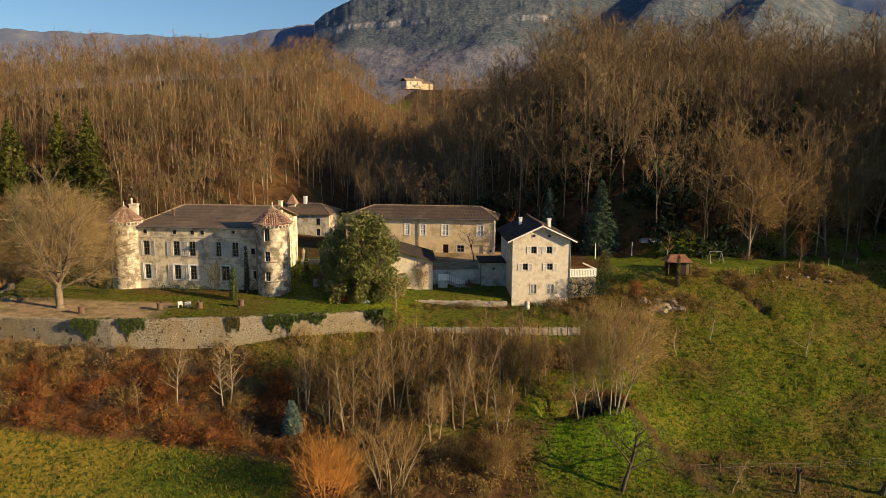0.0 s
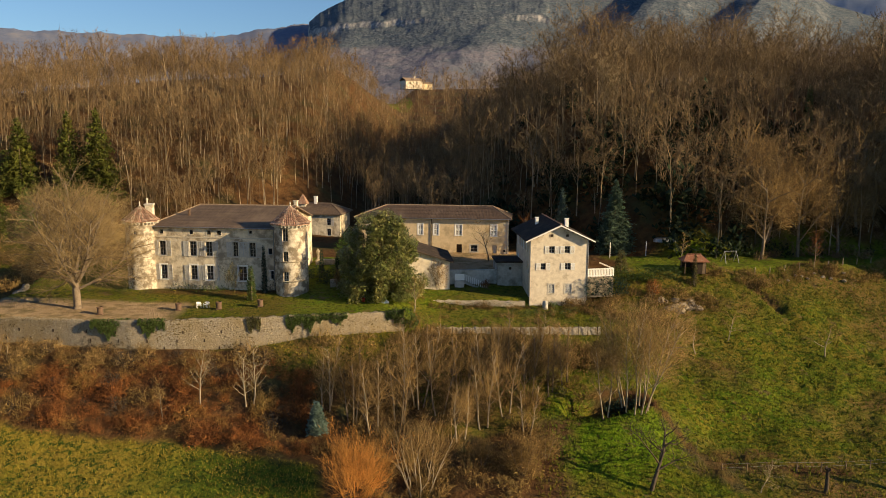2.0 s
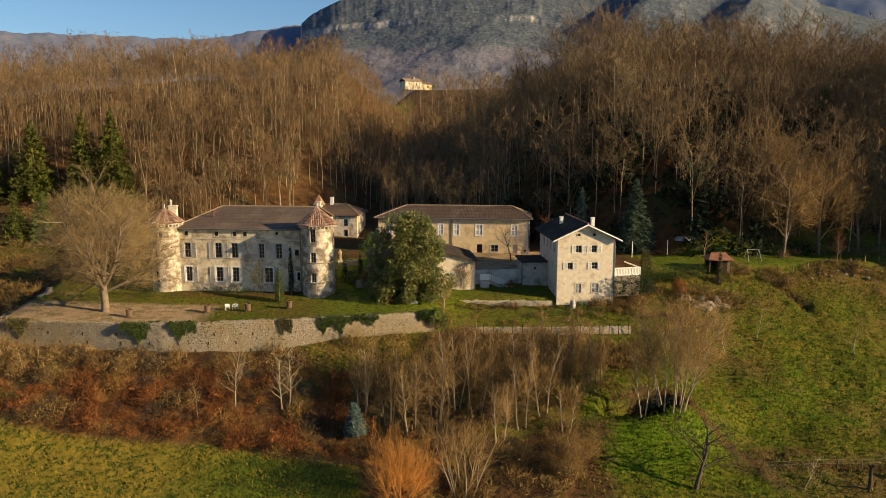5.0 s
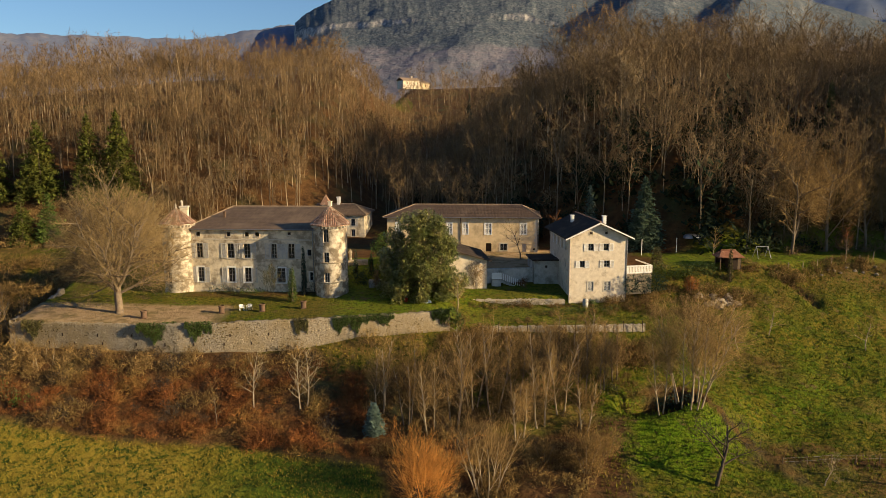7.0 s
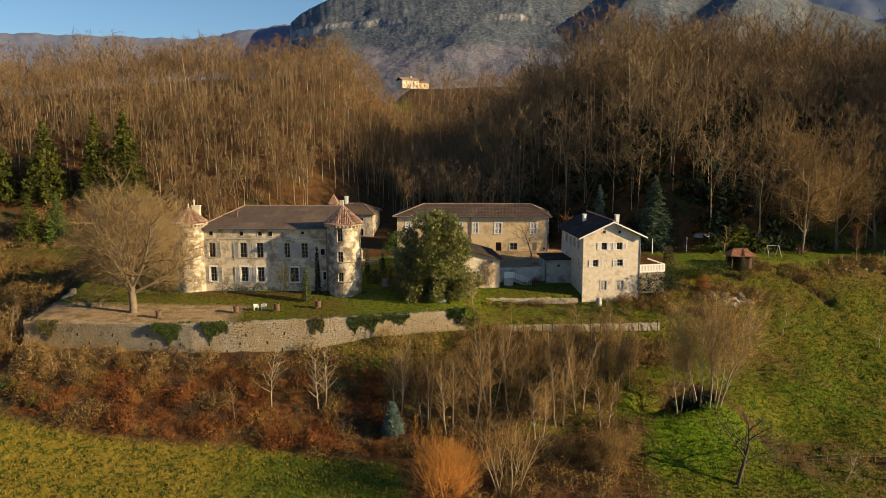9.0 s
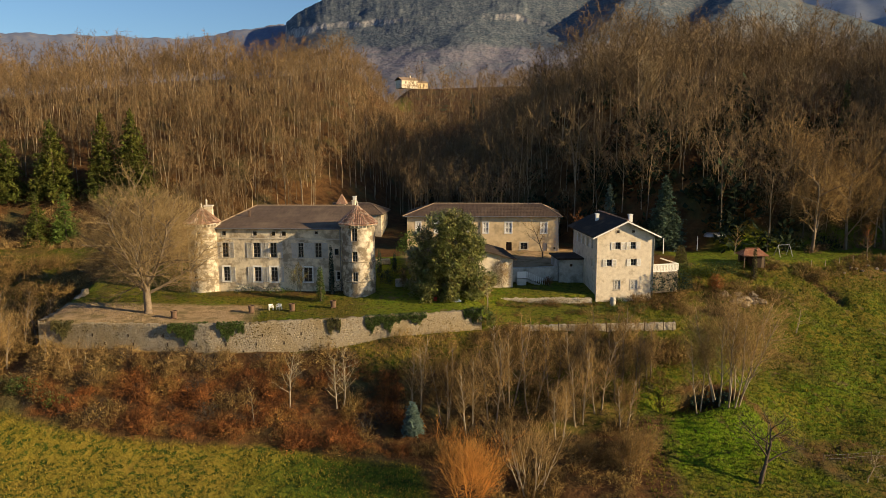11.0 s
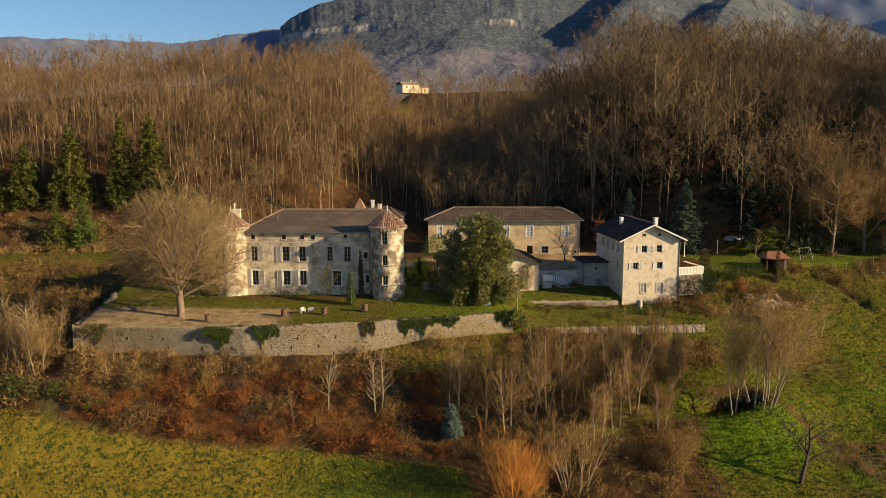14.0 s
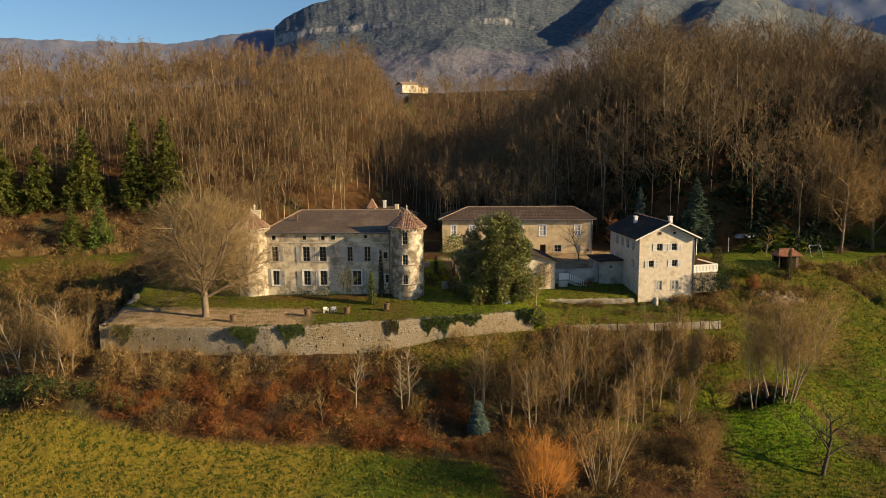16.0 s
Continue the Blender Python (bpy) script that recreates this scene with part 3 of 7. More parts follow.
ridge_sheet("backdrop_plateau", -62, 8, 2600, 3600, lambda a: np.interp(a, [-62, -23, -20, -16, -14, -10.6, -8.5, -6.5, -4, 8], [7.1, 6.95, 7.05, 7.12, 7.1, 7.2, 7.65, 8.0, 8.4, 8.6]) + 0.05 * np.sin(a * 2.3) + 0.03 * np.sin(a * 7.1), 60, "wooded plateau on the skyline with haze in its colour", 240, 56, PLATEAU, 14)
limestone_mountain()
ridge_sheet("backdrop_mountain_far", 12, 66, 3500, 4600, lambda a: 11.6 + 0.5 * np.sin(a * 0.7), 60, "mountain beyond the woods with bluish haze in its colour", 160, 50, HAZE, 24)


# ---- buildings ----
def window(parent, x0, x1, z0, z1, depth=0.22, bars=(1, 3), surround=0.0, frame_mat=None, surround_mat=None, name="window"):
    """A glazed window set into an opening of a wall whose face is at y = 0."""
    frame_mat = frame_mat or FRAME
    bm = bmesh.new()
    f = 0.055
    y0, y1 = depth, depth + 0.07
    for a in ((x0, x0 + f, z0, z1), (x1 - f, x1, z0, z1), (x0 + f, x1 - f, z0, z0 + f), (x0 + f, x1 - f, z1 - f, z1)):
        box(bm, a[0], a[1], y0, y1, a[2], a[3])
    for i in range(1, bars[0] + 1):
        cx = x0 + (x1 - x0) * i / (bars[0] + 1)
        box(bm, cx - 0.026, cx + 0.026, y0 + 0.004, y1 - 0.004, z0 + f, z1 - f)
    for i in range(1, bars[1] + 1):
        cz = z0 + (z1 - z0) * i / (bars[1] + 1)
        box(bm, x0 + f, x1 - f, y0 + 0.01, y1 - 0.01, cz - 0.012, cz + 0.012)
    win = part(name, bm, frame_mat, parent)
    part("pane", boxed(x0 + f, x1 - f, y0 + 0.03, y0 + 0.04, z0 + f, z1 - f), GLASS, win, "dark window glass")
    if surround:
        s = surround
        bm = bmesh.new()
        box(bm, x0 - s, x0, -0.03, depth, z0, z1)
        box(bm, x1, x1 + s, -0.03, depth, z0, z1)
        box(bm, x0 - s, x1 + s, -0.032, depth, z1, z1 + s * 1.15)
        box(bm, x0 - s * 1.1, x1 + s * 1.1, -0.07, depth, z0 - 0.13, z0)
        part("surround", bm, surround_mat or STONE, win, "pale cut stone surround")
    return win


def shutter(parent, x0, x1, z0, z1, material, y=-0.075, hinge=1):
    """A louvred leaf folded back on the wall."""
    bm = bmesh.new()
    w = x1 - x0
    for a in ((x0, x0 + 0.07, z0, z1), (x1 - 0.07, x1, z0, z1)):
        box(bm, a[0], a[1], y, y + 0.045, a[2], a[3])
    for c in (z0, (z0 + z1) / 2 - 0.05, z1 - 0.1):
        box(bm, x0 + 0.07, x1 - 0.07, y + 0.004, y + 0.041, c, c + 0.1)
    n = max(5, int((z1 - z0) / 0.14))
    for i in range(n):
        c = z0 + (z1 - z0) * (i + 0.5) / n
        box(bm, x0 + 0.07, x1 - 0.07, y + 0.012, y + 0.036, c - 0.045, c + 0.03)
    return part("shutter", bm, material, parent)


def chimney(parent, x, y, z0, z1, w=0.55, d=0.8, material=None, pots=0):
    bm = boxed(x - w / 2, x + w / 2, y - d / 2, y + d / 2, z0, z1 - 0.12, bevel=0.02)
    box(bm, x - w / 2 - 0.06, x + w / 2 + 0.06, y - d / 2 - 0.06, y + d / 2 + 0.06, z1 - 0.118, z1)
    c = part("chimney", bm, material or STUCCO_HOUSE, parent)
    for i in range(pots):
        bm = bmesh.new()
        bmesh.ops.create_cone(bm, cap_ends=True, segments=10, radius1=0.13, radius2=0.1, depth=0.45, matrix=Matrix.Translation((x, y - 0.2 + 0.4 * i, z1 + 0.22)))
        part("chimney_pot", bm, TERRACOTTA, c)
    return c


def ridge_line(parent, a, b, r=0.13, material=None, n=None):
    """A run of half-round ridge tiles."""
    a, b = Vector(a), Vector(b)
    n = n or max(3, int((b - a).length / 0.42))
    bm = bmesh.new()
    q = (b - a).to_track_quat("Z", "Y").to_matrix().to_4x4()
    for i in range(n):
        p = a.lerp(b, (i + 0.5) / n)
        bmesh.ops.create_cone(bm, cap_ends=True, segments=7, radius1=r, radius2=r * 0.82, depth=(b - a).length / n * 1.06, matrix=Matrix.Translation(p) @ q)
    return part("ridge_tiles", bm, material or RIDGE, parent)


def box_walls(parent, length, depth, z0, z1, thick, holes, material, side_holes=(), back=True, right_holes=()):
    """Four walls round a plan that starts at the local origin; the front one lies along x at y = 0."""
    walls = [part("wall", wall_mesh(length, z0, z1, thick, holes), material, parent)]
    for x, hs in ((0, side_holes), (length, right_holes)):
        bm = wall_mesh(depth - 2 * thick, z0, z1, thick, list(hs))
        turn = pose(x, thick, 0, 0, 0, 90) if x else pose(x + thick, thick, 0, 0, 0, 90)
        bmesh.ops.transform(bm, matrix=turn, verts=bm.verts[:])
        walls.append(part("wall", bm, material, parent))
    walls.append(part("wall", boxed(0, length, depth - thick, depth, z0, z1), material, parent))
    part("inner_floor", boxed(thick, length - thick, thick, depth - thick, z0 + 0.1, z0 + 0.2), INNER, parent)
    return walls


def hip_roof(parent, x0, x1, y0, y1, ze, ra, rb, yr, zr, material, thick=0.16, ridges=True, rows=0.0):
    """Eaves rectangle at ze, ridge from (ra, yr) to (rb, yr) at zr; ra = x0 or rb = x1 makes a gable end."""
    V = [(x0, y0, ze), (x1, y0, ze), (x1, y1, ze), (x0, y1, ze), (ra, yr, zr), (rb, yr, zr)]
    Fs = [(0, 1, 5, 4), (2, 3, 4, 5)]
    if ra > x0 + 0.01:
        Fs.append((3, 0, 4))
    if rb < x1 - 0.01:
        Fs.append((1, 2, 5))
    roof = part("roof", slab(V, Fs, thick), material, parent)
    if ridges:
        ridge_line(roof, V[4], V[5])
        for c, k in ((0, 4), (3, 4), (1, 5), (2, 5)):
            if abs(V[c][0] - V[k][0]) > 0.01:
                ridge_line(roof, V[c], V[k], 0.11)
    if rows:
        # rows on the front slope only where it faces the valley
        n = int((x1 - x0) / rows)
        V2, Q = [], []
        slope = Vector((0, yr - y0, zr - ze))
        for i in range(n):
            x = x0 + (i + 0.5) * (x1 - x0) / n
            top = 1.0
            if x < ra:
                top = (x - x0) / (ra - x0)
            elif x > rb:
                top = (x1 - x) / (x1 - rb)
            m = max(1, int(slope.length * top / 1.1))
            for j in range(m):
                a = Vector((x, y0, ze)) + slope * (top * j / m)
                b = Vector((x, y0, ze)) + slope * (top * (j + 1.03) / m)
                jit = rnd.uniform(-0.02, 0.02)
                s = len(V2)
                for c, rr, lift in ((a, rows * 0.36, 0.04), (b, rows * 0.30, 0.012)):
                    for w, h in ((-1, 0), (-0.5, 0.8), (0.5, 0.8), (1, 0)):
                        V2.append((c.x + w * rr + jit, c.y, c.z + h * rr * 0.1 + lift * 0.25))
                for e in range(3):
                    Q.append((s + e, s + e + 1, s + e + 5, s + e + 4))
                Q.append((s, s + 1, s + 2, s + 3))
        raw("tiling", V2, Q, material, roof)["kind"] = "stuff"
    return roof


def lathe(profile, segments=40, a0=0.0):
    """A turned shape from (radius, z) pairs."""
    V, Q = [], []
    for r, z in profile:
        for i in range(segments):
            a = a0 + 2 * math.pi * i / segments
            V.append((r * math.cos(a), r * math.sin(a), z))
    for k in range(len(profile) - 1):
        for i in range(segments):
            j = (i + 1) % segments
            Q.append((k * segments + i, k * segments + j, (k + 1) * segments + j, (k + 1) * segments + i))
    return np.array(V), np.array(Q)


ANG = -12.8


def round_tower(m, r, z0, ze, zt, holes, label, roof_r, sides):
    """A round tower whose openings (angle, width, z0, z1) go through its wall."""
    tw = thing("round_tower", m, label, "tower", "corner towers of the manor")
    seg = 72
    angs = sorted(set([2 * math.pi * i / seg for i in range(seg)]))
    zs = sorted({z0, z0 + 1.2, ze, *[h[2] for h in holes], *[h[3] for h in holes]})
    bm = bmesh.new()
    cache = {}

    def v(i, j, k):
        i %= seg
        if (i, j, k) not in cache:
            rr = (r if j == 0 else r - 0.5) * (1.0 + 0.035 * max(0, (z0 + 1.6 - zs[k]) / 1.6))
            cache[i, j, k] = bm.verts.new((rr * math.cos(angs[i]), rr * math.sin(angs[i]), zs[k]))
        return cache[i, j, k]

    def is_open(i, k):
        a = math.degrees((angs[i % seg] + math.pi / seg)) % 360
        zc = (zs[k] + zs[k + 1]) / 2
        return any(abs((a - h[0] + 180) % 360 - 180) * math.pi / 180 * r < h[1] / 2 and h[2] < zc < h[3] for h in holes)

    solid = {(i, k) for i in range(seg) for k in range(len(zs) - 1) if not is_open(i, k)}
    for i, k in solid:
        bm.faces.new((v(i, 0, k), v(i + 1, 0, k), v(i + 1, 0, k + 1), v(i, 0, k + 1)))
        bm.faces.new((v(i, 1, k), v(i, 1, k + 1), v(i + 1, 1, k + 1), v(i + 1, 1, k)))
        if ((i - 1) % seg, k) not in solid:
            bm.faces.new((v(i, 0, k), v(i, 0, k + 1), v(i, 1, k + 1), v(i, 1, k)))
        if ((i + 1) % seg, k) not in solid:
            bm.faces.new((v(i + 1, 0, k), v(i + 1, 1, k), v(i + 1, 1, k + 1), v(i + 1, 0, k + 1)))
        if (i, k - 1) not in solid and k:
            bm.faces.new((v(i, 0, k), v(i, 1, k), v(i + 1, 1, k), v(i + 1, 0, k)))
        if (i, k + 1) not in solid and k < len(zs) - 2:
            bm.faces.new((v(i, 0, k + 1), v(i + 1, 0, k + 1), v(i + 1, 1, k + 1), v(i, 1, k + 1)))
    part("wall", bm, STUCCO_TOWER, tw)
    for a, w, za, zb in holes:
        win = window(tw, -w / 2, w / 2, za, zb, 0.16, (1, 2), 0.0)
        m2 = pose(0, 0, 0, 0, 0, a + 90) @ pose(0, -r + 0.05, 0)
        win.matrix_basis = m2
    for z in (z0 + 4.0, z0 + 6.75):
        band, q = lathe([(r - 0.1, z - 0.09), (r + 0.07, z - 0.08), (r + 0.08, z + 0.05), (r - 0.1, z + 0.09)], 48)
        raw("string_course", band, q, WALLSTONE_LOW, tw, "worn stone string course")
    # eaves: small corbels under the roof
    for i in range(30):
        a = 2 * math.pi * (i + 0.5) / 30
        bm = boxed(-0.07, 0.07, -0.34, 0.05, ze - 0.36, ze - 0.10)
        bmesh.ops.transform(bm, matrix=pose(0, 0, 0, 0, 0, math.degrees(a) + 90) @ pose(0, -r, 0), verts=bm.verts[:])
        part("corbel", bm, STONE, tw)
    ring, q = lathe([(r - 0.2, ze - 0.1), (r + 0.36, ze - 0.1), (r + 0.36, ze), (r - 0.2, ze)], 40)
    raw("cornice", ring, q, STONE, tw)
    # faceted roof of tile rows
    half = math.pi / sides
    pts = [(roof_r * math.cos(half * (2 * i + 1) - math.pi / 2), roof_r * math.sin(half * (2 * i + 1) - math.pi / 2), ze + 0.02) for i in range(sides)]
    V = pts + [(0, 0, zt)]
    roof = part("roof", slab(V, [(i, (i + 1) % sides, sides) for i in range(sides)], 0.1), TILE_RED, tw)
    for i in range(sides):
        a, b = Vector(pts[i]), Vector(pts[(i + 1) % sides])
        tip = Vector((0, 0, zt))
        n = int((b - a).length / 0.24)
        V2, Q = [], []
        side = (b - a).normalized()
        mid = (a + b) / 2
        upv = tip - mid
        nor = side.cross(upv).normalized()
        for c in range(n):
            off = (c + 0.5) / n
            p = a.lerp(b, off)
            k = 1 - abs(2 * off - 1)
            m2 = max(1, int(upv.length * k / 0.42))
            for j in range(m2):
                s0, s1 = p + upv * (k * j / m2), p + upv * (k * (j + 1.05) / m2)
                s = len(V2)
                for e, rr, lift in ((s0, 0.095, 0.05), (s1, 0.075, 0.01)):
                    for w, h in ((-1, 0), (-0.5, 0.85), (0.5, 0.85), (1, 0)):
                        V2.append(tuple(e + side * (w * rr) + nor * (h * rr + lift)))
                for e in range(3):
                    Q.append((s + e, s + e + 1, s + e + 5, s + e + 4))
                Q.append((s, s + 1, s + 2, s + 3))
        raw("tiling", V2, Q, TILE_RED, roof)["kind"] = "stuff"
        ridge_line(roof, a, tip, 0.1)
    V, Q = lathe([(0.001, zt + 0.75), (0.05, zt + 0.5), (0.13, zt + 0.38), (0.05, zt + 0.25), (0.12, zt + 0.05), (0.16, zt - 0.12)], 12)
    raw("finial", V, Q, STONE, roof)
    return tw


# manor house
MX, MY = -32.05, 104.45
manor = thing("manor_house", pose(MX, MY, 0, 0, 0, ANG) @ pose(-1.3, 0, 0), "long two-storey rendered manor house with grey shutters and tiled roof", "house")
UP = [(1.22, 2.12), (5.73, 6.71), (8.14, 9.08), (12.14, 12.93), (14.58, 15.5)]
LO = [(1.27, 2.17), (5.75, 6.74), (8.13, 9.12), (12.87, 14.08)]
ATT = [(1.3, 1.9), (5.75, 6.35), (8.4, 9.0), (9.9, 10.5)]
holes = [(a, b, 13.85, 15.95) for a, b in UP] + [(a, b, 10.4, 12.48) for a, b in LO]
holes += [(a, b, 16.95, 17.55) for a, b in ATT] + [(14.6, 15.05, 17.2, 17.6), (17.55, 18.05, 10.74, 11.95), (17.3, 17.95, 14.25, 15.2)]
box_walls(manor, 18.6, 17.0, 6.9, 18.0, 0.6, holes, STUCCO)
for a, b in UP:
    window(manor, a, b, 13.85, 15.95, 0.2, (1, 3), 0.14)
for a, b in LO:
    window(manor, a, b, 10.4, 12.48, 0.2, (1, 3), 0.2, surround_mat=WHITE)
for a, b in ATT:
    window(manor, a, b, 16.95, 17.55, 0.3, (0, 0), 0.06, WOOD_DARK)
window(manor, 14.6, 15.05, 17.2, 17.6, 0.3, (0, 0), 0.1, WOOD_DARK)
window(manor, 17.55, 18.05, 10.74, 11.95, 0.2, (0, 1), 0.12, surround_mat=WHITE)
window(manor, 17.3, 17.95, 14.25, 15.2, 0.06, (0, 0), 0.0, SHUTTER_GREY)
for row, z0, z1 in ((UP, 13.83, 15.97), (LO, 10.38, 12.5)):
    for a, b in row:
        shutter(manor, a - 0.88, a - 0.17, z0, z1, SHUTTER_GREY)
        shutter(manor, b + 0.17, b + 0.88, z0, z1, SHUTTER_GREY)
part("string_course", boxed(0, 18.6, -0.05, 0.0, 16.45, 16.6), STONE, manor)
part("gutter", boxed(-0.35, 18.6, -0.5, -0.38, 17.93, 18.05, bevel=0.03), ZINC, manor)
part("downpipe", boxed(18.12, 18.24, -0.14, -0.03, 8.0, 18.0, bevel=0.03), ZINC, manor)
hip_roof(manor, -0.4, 18.75, -0.42, 17.4, 18.05, 3.4, 18.75, 9.0, 20.35, TILE, rows=0.24)
part("gable", slab([(18.05, 0, 18.0), (18.05, 17, 18.0), (18.05, 9.0, 20.1)], [(0, 1, 2)], 0.05), STUCCO, manor)
chimney(manor, 3.9, 4.2, 18.4, 20.05, 0.28, 0.28, TERRACOTTA)
chimney(manor, 18.0, 11.0, 19.2, 21.0, 0.5, 0.7, STUCCO)

round_tower(pose(-13.1, 99.75, 0, 0, 0, 0), 2.28, 7.0, 18.85, 21.25,
            [(255, 0.75, 16.6, 18.35), (255, 0.7, 13.6, 15.2), (255, 0.62, 10.75, 12.35)],
            "pale stained round stone tower with ribbed red tile roof", 2.85, 8)
round_tower(pose(-34.75, 105.3, 0, 0, 0, 0), 2.1, 7.0, 18.75, 20.9,
            [(262, 0.5, 16.9, 17.6), (240, 0.6, 13.6, 15.1), (240, 0.6, 10.4, 12.0)],
            "weathered cream round tower half hidden by a bare tree", 2.6, 8)
tower_stack = thing("chimney_stack", pose(-34.3, 108.4, 17.5), "square pale stone chimney stack with ball on top", "chimney")
part("shaft", boxed(-0.55, 0.55, -0.5, 0.5, 0, 3.2, bevel=0.03), STUCCO, tower_stack)
part("cap", boxed(-0.65, 0.65, -0.6, 0.6, 3.2, 3.4, bevel=0.03), STONE, tower_stack)
V, Q = lathe([(0.14, 3.4), (0.14, 3.9), (0.2, 4.05), (0.1, 4.2), (0.001, 4.3)], 10)
raw("pot", V - np.array([0.3, 0, 0]), Q, STONE, tower_stack)

# building behind the manor
back_house = thing("back_house", pose(-17.2, 143.2, -0.6, 0, 0, ANG), "cream rendered outbuilding with brown tile roof", "house")
box_walls(back_house, 10.0, 8.0, 10.4, 16.2, 0.5, [(7.3, 8.1, 14.0, 15.4), (7.3, 8.1, 11.9, 13.3), (2.0, 2.6, 14.2, 14.7)], STUCCO)
window(back_house, 7.3, 8.1, 14.0, 15.4, 0.15, (1, 2), 0.1)
window(back_house, 7.3, 8.1, 11.9, 13.3, 0.08, (1, 0), 0.1, SHUTTER_GREY)
shutter(back_house, 8.15, 8.75, 13.95, 15.45, SHUTTER_GREY)
hip_roof(back_house, -0.5, 10.5, -0.5, 8.5, 16.25, -0.5, 7.2, 4.0, 18.0, TILE, rows=0.28)
chimney(back_house, 4.0, 4.0, 17.0, 19.4, 0.6, 0.8, WHITE)
part("turret_base", boxed(0.9, 2.3, 2.4, 3.8, 17.0, 18.0), STUCCO, back_house)
part("turret_roof", slab([(0.6, 2.1, 18.0), (2.6, 2.1, 18.0), (2.6, 4.1, 18.0), (0.6, 4.1, 18.0), (1.6, 3.1, 20.0)], [(0, 1, 4), (1, 2, 4), (2, 3, 4), (3, 0, 4)], 0.08), TILE_RED, back_house)

# barn
barn = thing("barn", pose(-4.46, 126.45, 0, 0, 0, ANG) @ pose(0.7, 0, 0), "long ochre barn with hipped brown roof and white shutters", "barn")
BUP = [(1.6, 2.4), (4.9, 5.7), (10.7, 11.5), (13.45, 14.3), (17.3, 18.4), (23.5, 24.5)]
bh = [(a, b, 13.8, 15.65) for a, b in BUP] + [(17.45, 18.45, 10.0, 12.2), (19.95, 21.2, 10.9, 12.1), (23.8, 24.55, 10.0, 12.15), (25.7, 26.1, 10.95, 11.35)]
box_walls(barn, 26.4, 8.0, 9.4, 16.65, 0.55, bh, STUCCO_BARN)
for a, b in BUP:
    w = window(barn, a, b, 13.8, 15.65, 0.12, (1, 0), 0.16, WHITE, WHITE)
    shutter(barn, a, (a + b) / 2 - 0.01, 13.82, 15.63, WHITE, 0.03)
    shutter(barn, (a + b) / 2 + 0.01, b, 13.82, 15.63, WHITE, 0.03)
part("door", boxed(17.5, 18.4, 0.35, 0.42, 10.0, 12.15), WOOD_DARK, barn)
window(barn, 19.95, 21.2, 10.9, 12.1, 0.12, (1, 1), 0.18)
part("door", boxed(23.85, 24.5, 0.2, 0.27, 10.0, 12.1), SHUTTER_GREY, barn)
window(barn, 25.7, 26.1, 10.95, 11.35, 0.2, (0, 0), 0.0, WOOD_DARK)
for z in np.arange(10.0, 16.4, 0.5):
    w = 0.55 if int(z * 2) % 2 else 0.35
    part("quoin", boxed(26.4 - w, 26.44, -0.035, 0.3, z, z + 0.47, bevel=0.015), STONE, barn)
part("downpipe", boxed(13.0, 13.1, -0.13, -0.03, 10.2, 16.6, bevel=0.03), WOOD_DARK, barn)
part("downpipe", boxed(26.5, 26.6, -0.13, -0.03, 10.2, 16.6, bevel=0.03), ZINC, barn)
part("gutter", boxed(-0.6, 27.0, -0.72, -0.6, 16.68, 16.8, bevel=0.03), ZINC, barn)
hip_roof(barn, -0.7, 27.1, -0.62, 8.6, 16.8, 4.4, 23.6, 4.0, 18.62, TILE_BARN, rows=0.25)

# gabled shed before the barn
shed_barn = thing("stone_shed", pose(-4.7, 103.6, 0, 0, 0, -2), "old gabled outhouse with cream gable and dark tile roof", "outhouse")
box_walls(shed_barn, 14.4, 10.0, 7.6, 12.6, 0.5, [], STUCCO_HOUSE)
bm = bmesh.new()
vs = [bm.verts.new(p) for p in ((0, 0, 12.6), (14.4, 0, 12.6), (7.2, 0, 14.7), (0, 0.5, 12.6), (14.4, 0.5, 12.6), (7.2, 0.5, 14.7))]
for f in ((0, 1, 2), (3, 5, 4), (0, 3, 4, 1), (1, 4, 5, 2), (2, 5, 3, 0)):
    bm.faces.new([vs[i] for i in f])
part("gable", bm, STUCCO_HOUSE, shed_barn)
part("roof", slab([(-0.6, -0.5, 12.55), (7.2, -0.5, 14.85), (15.0, -0.5, 12.55), (-0.6, 10.4, 12.55), (7.2, 10.4, 14.85), (15.0, 10.4, 12.55)], [(0, 1, 4, 3), (1, 2, 5, 4)], 0.18), TILE_DARK, shed_barn)

# white gabled house
house = thing("gabled_house", pose(20.62, 97.55, 0, 0, 0, -3.2), "tall cream gabled house with white shutters and dark roof", "house")
HW, HD = 8.2, 12.6
h3 = [(2.62, 3.42), (4.85, 5.65)]
h2 = [(1.45, 2.2), (4.98, 5.8)]
h1 = [(2.65, 3.5), (5.05, 6.0)]
holes = [(a, b, 14.5, 15.52) for a, b in h3] + [(a, b, 12.1, 13.06) for a, b in h2] + [(a, b, 8.66, 10.0) for a, b in h1]
left_holes = [(1.6 + 2.3 * i, 2.3 + 2.3 * i, 14.3, 15.6) for i in range(4)] + [(1.6, 2.2, 11.7, 12.9)]
box_walls(house, HW, HD, 6.6, 16.35, 0.5, holes, STUCCO_HOUSE, left_holes)
for a, b in h3 + h2:
    z0, z1 = (14.5, 15.52) if (a, b) in h3 else (12.1, 13.06)
    window(house, a, b, z0, z1, 0.16, (1, 1), 0.0)
    shutter(house, a - 0.62, a - 0.03, z0 - 0.03, z1 + 0.03, WHITE)
    shutter(house, b + 0.03, b + 0.62, z0 - 0.03, z1 + 0.03, WHITE)
